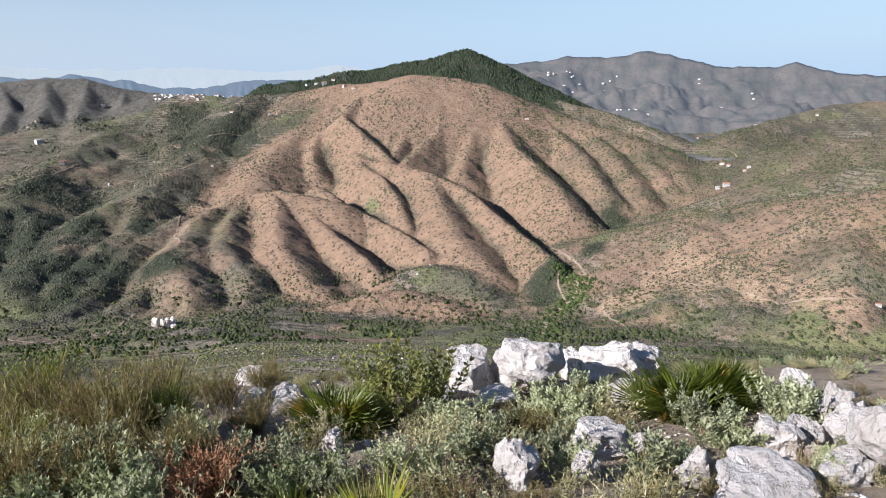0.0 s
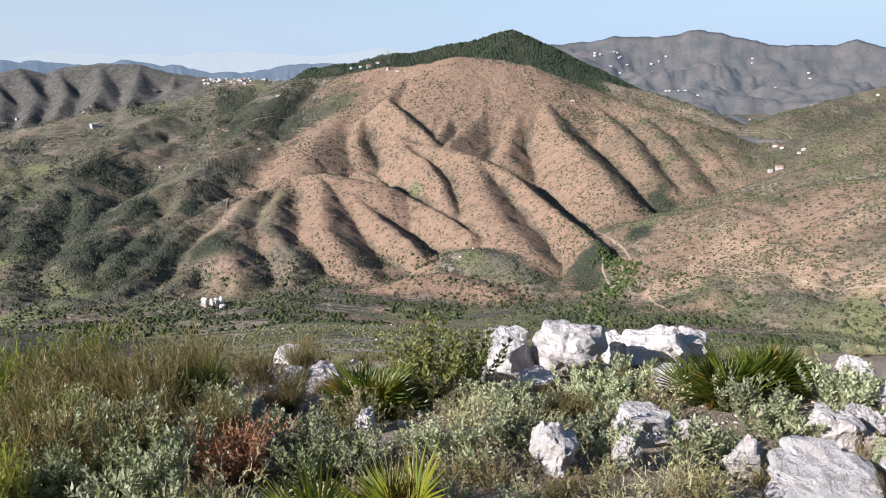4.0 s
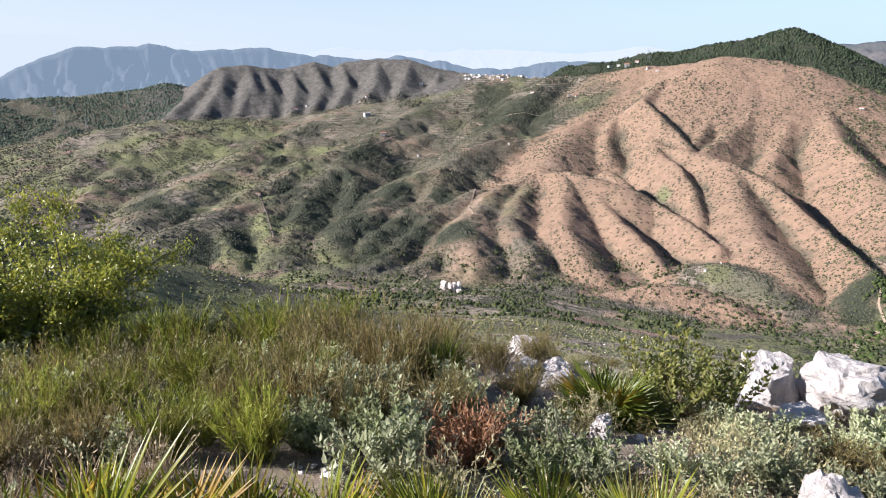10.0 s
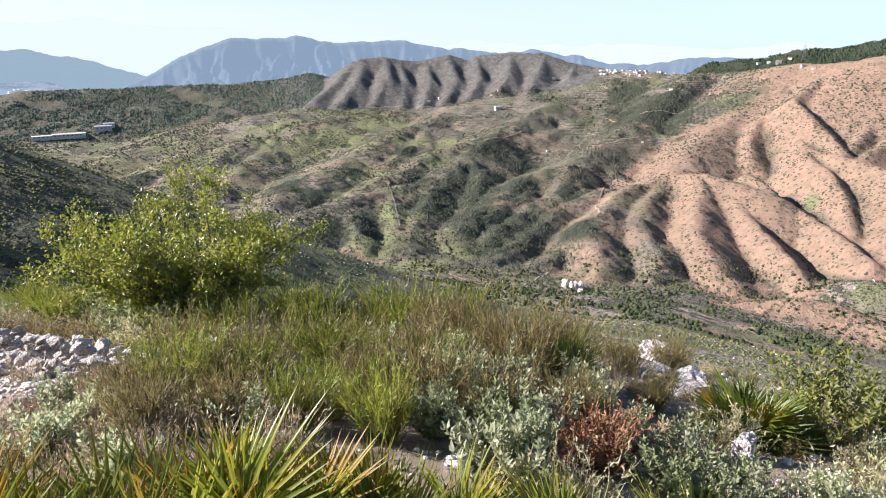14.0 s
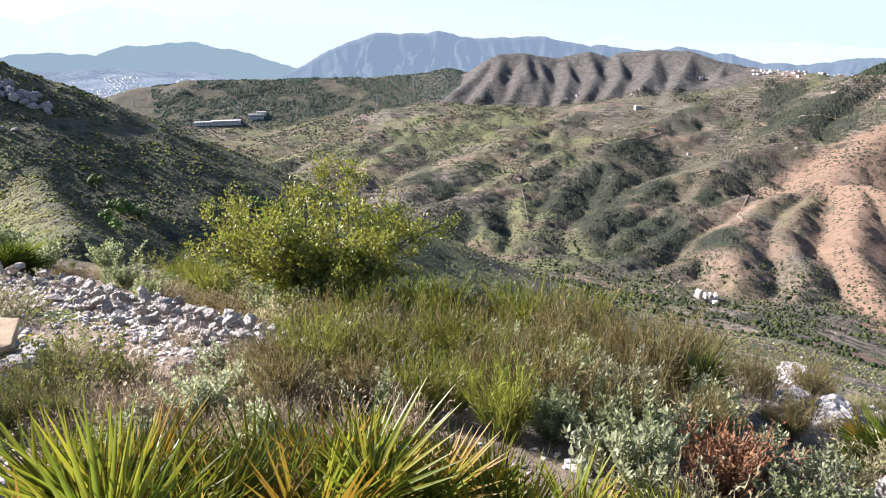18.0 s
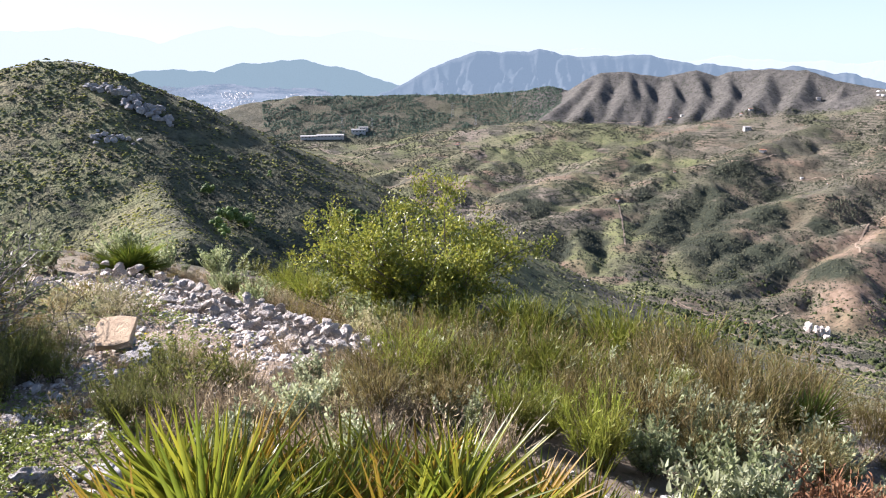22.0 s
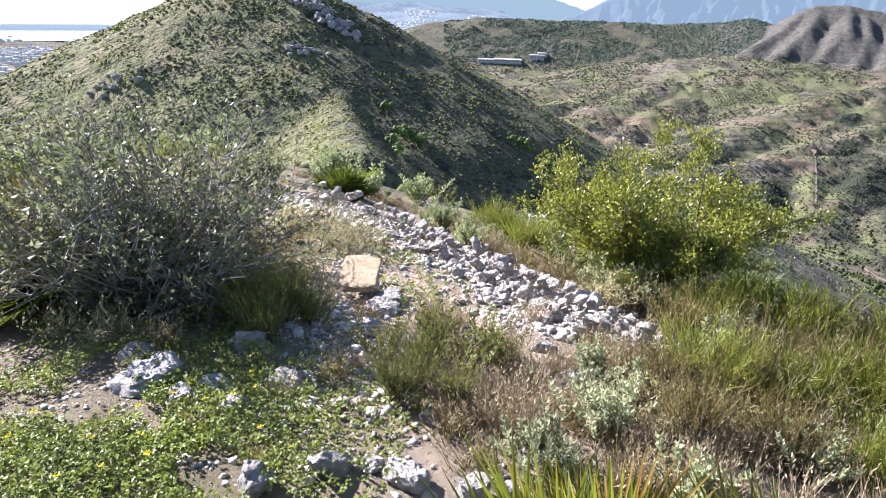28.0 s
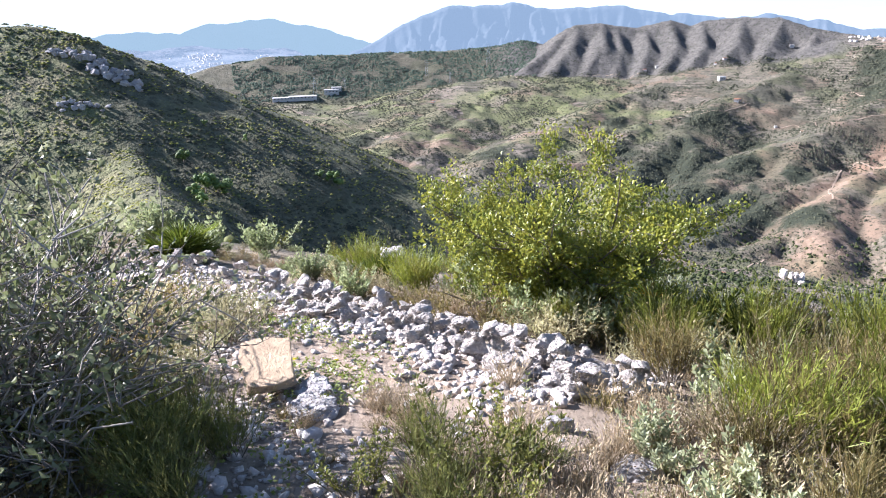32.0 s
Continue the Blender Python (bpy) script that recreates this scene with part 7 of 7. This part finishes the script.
for x, y, h in [(-2538, 1361, 94), (-2464, 1871, 72), (-2355, 1914, 44), (-2369, 2148, 93), (-2584, 1528, 48)]:
    pylon(x, y, h)
pylon(-400, 2990, 60, "tall radio mast on the village ridge")

# white crags in the valley
CRAGS_WHITE = [boulder_mesh(90 + k, RUBBLE, 8, 3, 0.4) for k in range(3)]
for k in range(11):
    s = rng.uniform(5, 12)
    boulder(-364 + rng.normal(0, 9), 854 + rng.normal(0, 9), s, s * rng.uniform(0.8, 1.5), "white limestone crag beside the valley track", "crag", 0.2, CRAGS_WHITE)
# grey crags high on the near hill
for k in range(90):
    f = rng.uniform()
    if k < 58:
        x, y, s = -314 + 27 * f + rng.normal(0, 2.5), 56 + 25 * f + rng.normal(0, 2.5), rng.uniform(1.8, 4.2)
    elif k < 74:
        x, y, s = -279 + rng.normal(0, 2), 45 + 18 * f, rng.uniform(1.2, 3.0)
    else:
        x, y, s = -277 + rng.normal(0, 4), -24 + 24 * f, rng.uniform(1.2, 3.2)
    boulder(x, y, s, s * rng.uniform(0.45, 0.8), "grey limestone crag high on the scrubby hill", "crag", 0.3, CRAGS)


def pine(x, y, h):
    n = 9
    a = rng.normal(0, 0.17, (n, 3)) * [h, h, h] + [0, 0, h * 0.6]
    crown = lump_mesh("crown", a, h * 0.2, PINE, 0.95, True)
    wood = strand_mesh("trunk", np.array([[0, 0, -0.5]]), np.array([[0, 0, h * 0.7]]), h * 0.06, BARK, seg=3)
    root = tagged(new("pine_tree"), "small round green pine on the hillside", "tree", "pines on the near hill")
    part("trunk", wood, root)
    part("crown", crown, root)
    k = 170
    q = a[rng.integers(0, n, k)] + unit(rng.normal(size=(k, 3))) * h * 0.19
    tuft = part("needles", leaf_mesh("needles", q, rng.normal(size=(k, 3)) + [0, 0, 0.6], h * 0.12, h * 0.05, PINE), root)
    tuft["kind"] = "stuff"
    root.matrix_basis = Matrix.Translation((x, y, ground_z(x, y)))


for x, y, h in [(-242, 76, 5.2), (-224, 76, 6.5), (-224, 80, 6.0), (-218, 71, 5.0), (-223, 83, 5.5), (-211, 70, 4.5), (-229, 125, 4.5), (-226, 127, 5.0), (-231, 122, 4.0), (-264, 93, 2.6), (-255, 104, 2.6), (-319, -13, 3.0)]:
    pine(x, y, h)


def town(name, label, n, b0, b1, r0, r1, lo, hi, wall):
    """Many small far houses in one mesh."""
    v0 = np.array([[-1, -1, -1], [1, -1, -1], [1, 1, -1], [-1, 1, -1], [-1, -1, 1], [1, -1, 1], [1, 1, 1], [-1, 1, 1]]) * 0.5
    f0 = np.array([[4, 5, 6, 7], [0, 1, 5, 4], [1, 2, 6, 5], [2, 3, 7, 6], [3, 0, 4, 7]])
    b, r = np.radians(rng.uniform(b0, b1, n)), rng.uniform(r0, r1, n)
    x, y = -r * np.sin(b), r * np.cos(b)
    ok = fbm(x / 150, y / 150, 3, 201) > 0.45
    x, y, r = x[ok], y[ok], r[ok]
    z = land(x, y)[0]
    if r0 > 3700:
        z = np.maximum(z, r * np.tan(np.radians(-4.35 + 3.4 * ((r - 3750) / 1050) ** 0.8)))
    s = rng.uniform(lo, hi, len(x))
    dims = np.stack([s * rng.uniform(0.7, 1.6, len(x)), s * rng.uniform(0.7, 1.2, len(x)), s * rng.uniform(0.6, 1.1, len(x))], 1)
    v = v0[None] * dims[:, None] + np.stack([x, y, z + dims[:, 2] * 0.35], 1)[:, None]
    f = (np.arange(len(x))[:, None, None] * 8 + f0[None]).reshape(-1, 4)
    return tagged(new(name, raw_mesh(name, v.reshape(-1, 3), f, wall)), label, "town", kind="stuff")


# Walls carry a bluish glow, standing in for haze.
def town_material(name, haze_glow):
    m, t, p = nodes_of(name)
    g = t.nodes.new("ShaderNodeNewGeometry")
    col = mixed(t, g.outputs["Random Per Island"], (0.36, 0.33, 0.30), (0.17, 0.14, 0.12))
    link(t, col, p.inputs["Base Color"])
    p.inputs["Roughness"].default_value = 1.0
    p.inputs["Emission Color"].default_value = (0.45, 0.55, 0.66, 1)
    p.inputs["Emission Strength"].default_value = haze_glow
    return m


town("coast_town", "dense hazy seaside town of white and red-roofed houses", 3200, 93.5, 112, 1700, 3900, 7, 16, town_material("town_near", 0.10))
town("ridge_village", "white village strung along the ridge", 90, 14, 22, 2930, 3070, 4, 8, LIME_WALL)
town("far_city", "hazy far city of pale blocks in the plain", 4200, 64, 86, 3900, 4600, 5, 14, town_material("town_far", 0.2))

# hamlets scattered over the far range
pick = rng.integers(0, len(far_right.data.vertices), 1400)
spots = np.array([tuple(far_right.data.vertices[int(k)].co) for k in pick])
bear, dist = np.degrees(np.arctan2(-spots[:, 0], spots[:, 1])), np.hypot(spots[:, 0], spots[:, 1])
spots = spots[(dist < 3900) & (dist > 3150) & (fbm(spots[:, 0] / 220, spots[:, 1] / 220, 3, 55) > 0.60)]
dims = rng.uniform(6, 13, (len(spots), 3)) * [1.2, 1.0, 0.7]
box = np.array([[-1, -1, -1], [1, -1, -1], [1, 1, -1], [-1, 1, -1], [-1, -1, 1], [1, -1, 1], [1, 1, 1], [-1, 1, 1]]) * 0.5
sides = np.array([[4, 5, 6, 7], [0, 1, 5, 4], [1, 2, 6, 5], [2, 3, 7, 6], [3, 0, 4, 7]])
v = box[None] * dims[:, None] + (spots + [0, 0, 2.0])[:, None]
f = (np.arange(len(spots))[:, None, None] * 8 + sides[None]).reshape(-1, 4)
tagged(new("far_hamlet", raw_mesh("far_hamlet", v.reshape(-1, 3), f, LIME_WALL)), "white hamlets scattered over the far range", "village", kind="stuff")

water = new("sea", grid_mesh("sea", *(lambda b, r: (-r * np.sin(b), r * np.cos(b), np.full(b.shape, -276.0)))(*np.meshgrid(np.radians(np.arange(88.0, 125, 1.0)), np.linspace(3500, 4930, 12)))))
m, t, p = nodes_of("sea_water")
# Pale base colour stands in for glare on the water.
p.inputs["Base Color"].default_value = (0.55, 0.60, 0.63, 1)
p.inputs["Roughness"].default_value = 0.3
bump(t, p, noise_of(t, 0.05, 4), 0.4, 2.0)
water.data.materials.append(m)
tagged(water, "bright hazy sea in the bay", "sea", kind="structure")


# orchard rows on the far slopes
def orchard(cx, cy, turn, nu, nv, du, dv, size):
    u, v = np.meshgrid(np.arange(nu) * du, np.arange(nv) * dv)
    u, v = u.ravel() + rng.normal(0, 0.7, nu * nv), v.ravel() + rng.normal(0, 0.7, nu * nv)
    a = radians(turn)
    x, y = cx + u * math.cos(a) - v * math.sin(a), cy + u * math.sin(a) + v * math.cos(a)
    at = np.stack([x, y, land(x, y)[0]], 1)
    return tagged(new("orchard", lump_mesh("orchard", at, size * rng.uniform(0.8, 1.2, len(x)), DARK_BUSH, 0.9)), "orchard of small trees in rows", "orchard", kind="stuff")


orchard(-680, 1540, 30, 16, 9, 9, 10, 2.4)
orchard(-760, 1700, 20, 20, 8, 9, 10, 2.4)
orchard(140, 700, 10, 16, 8, 8, 8, 2.0)
orchard(-1650, 1560, 60, 20, 10, 10, 11, 2.6)
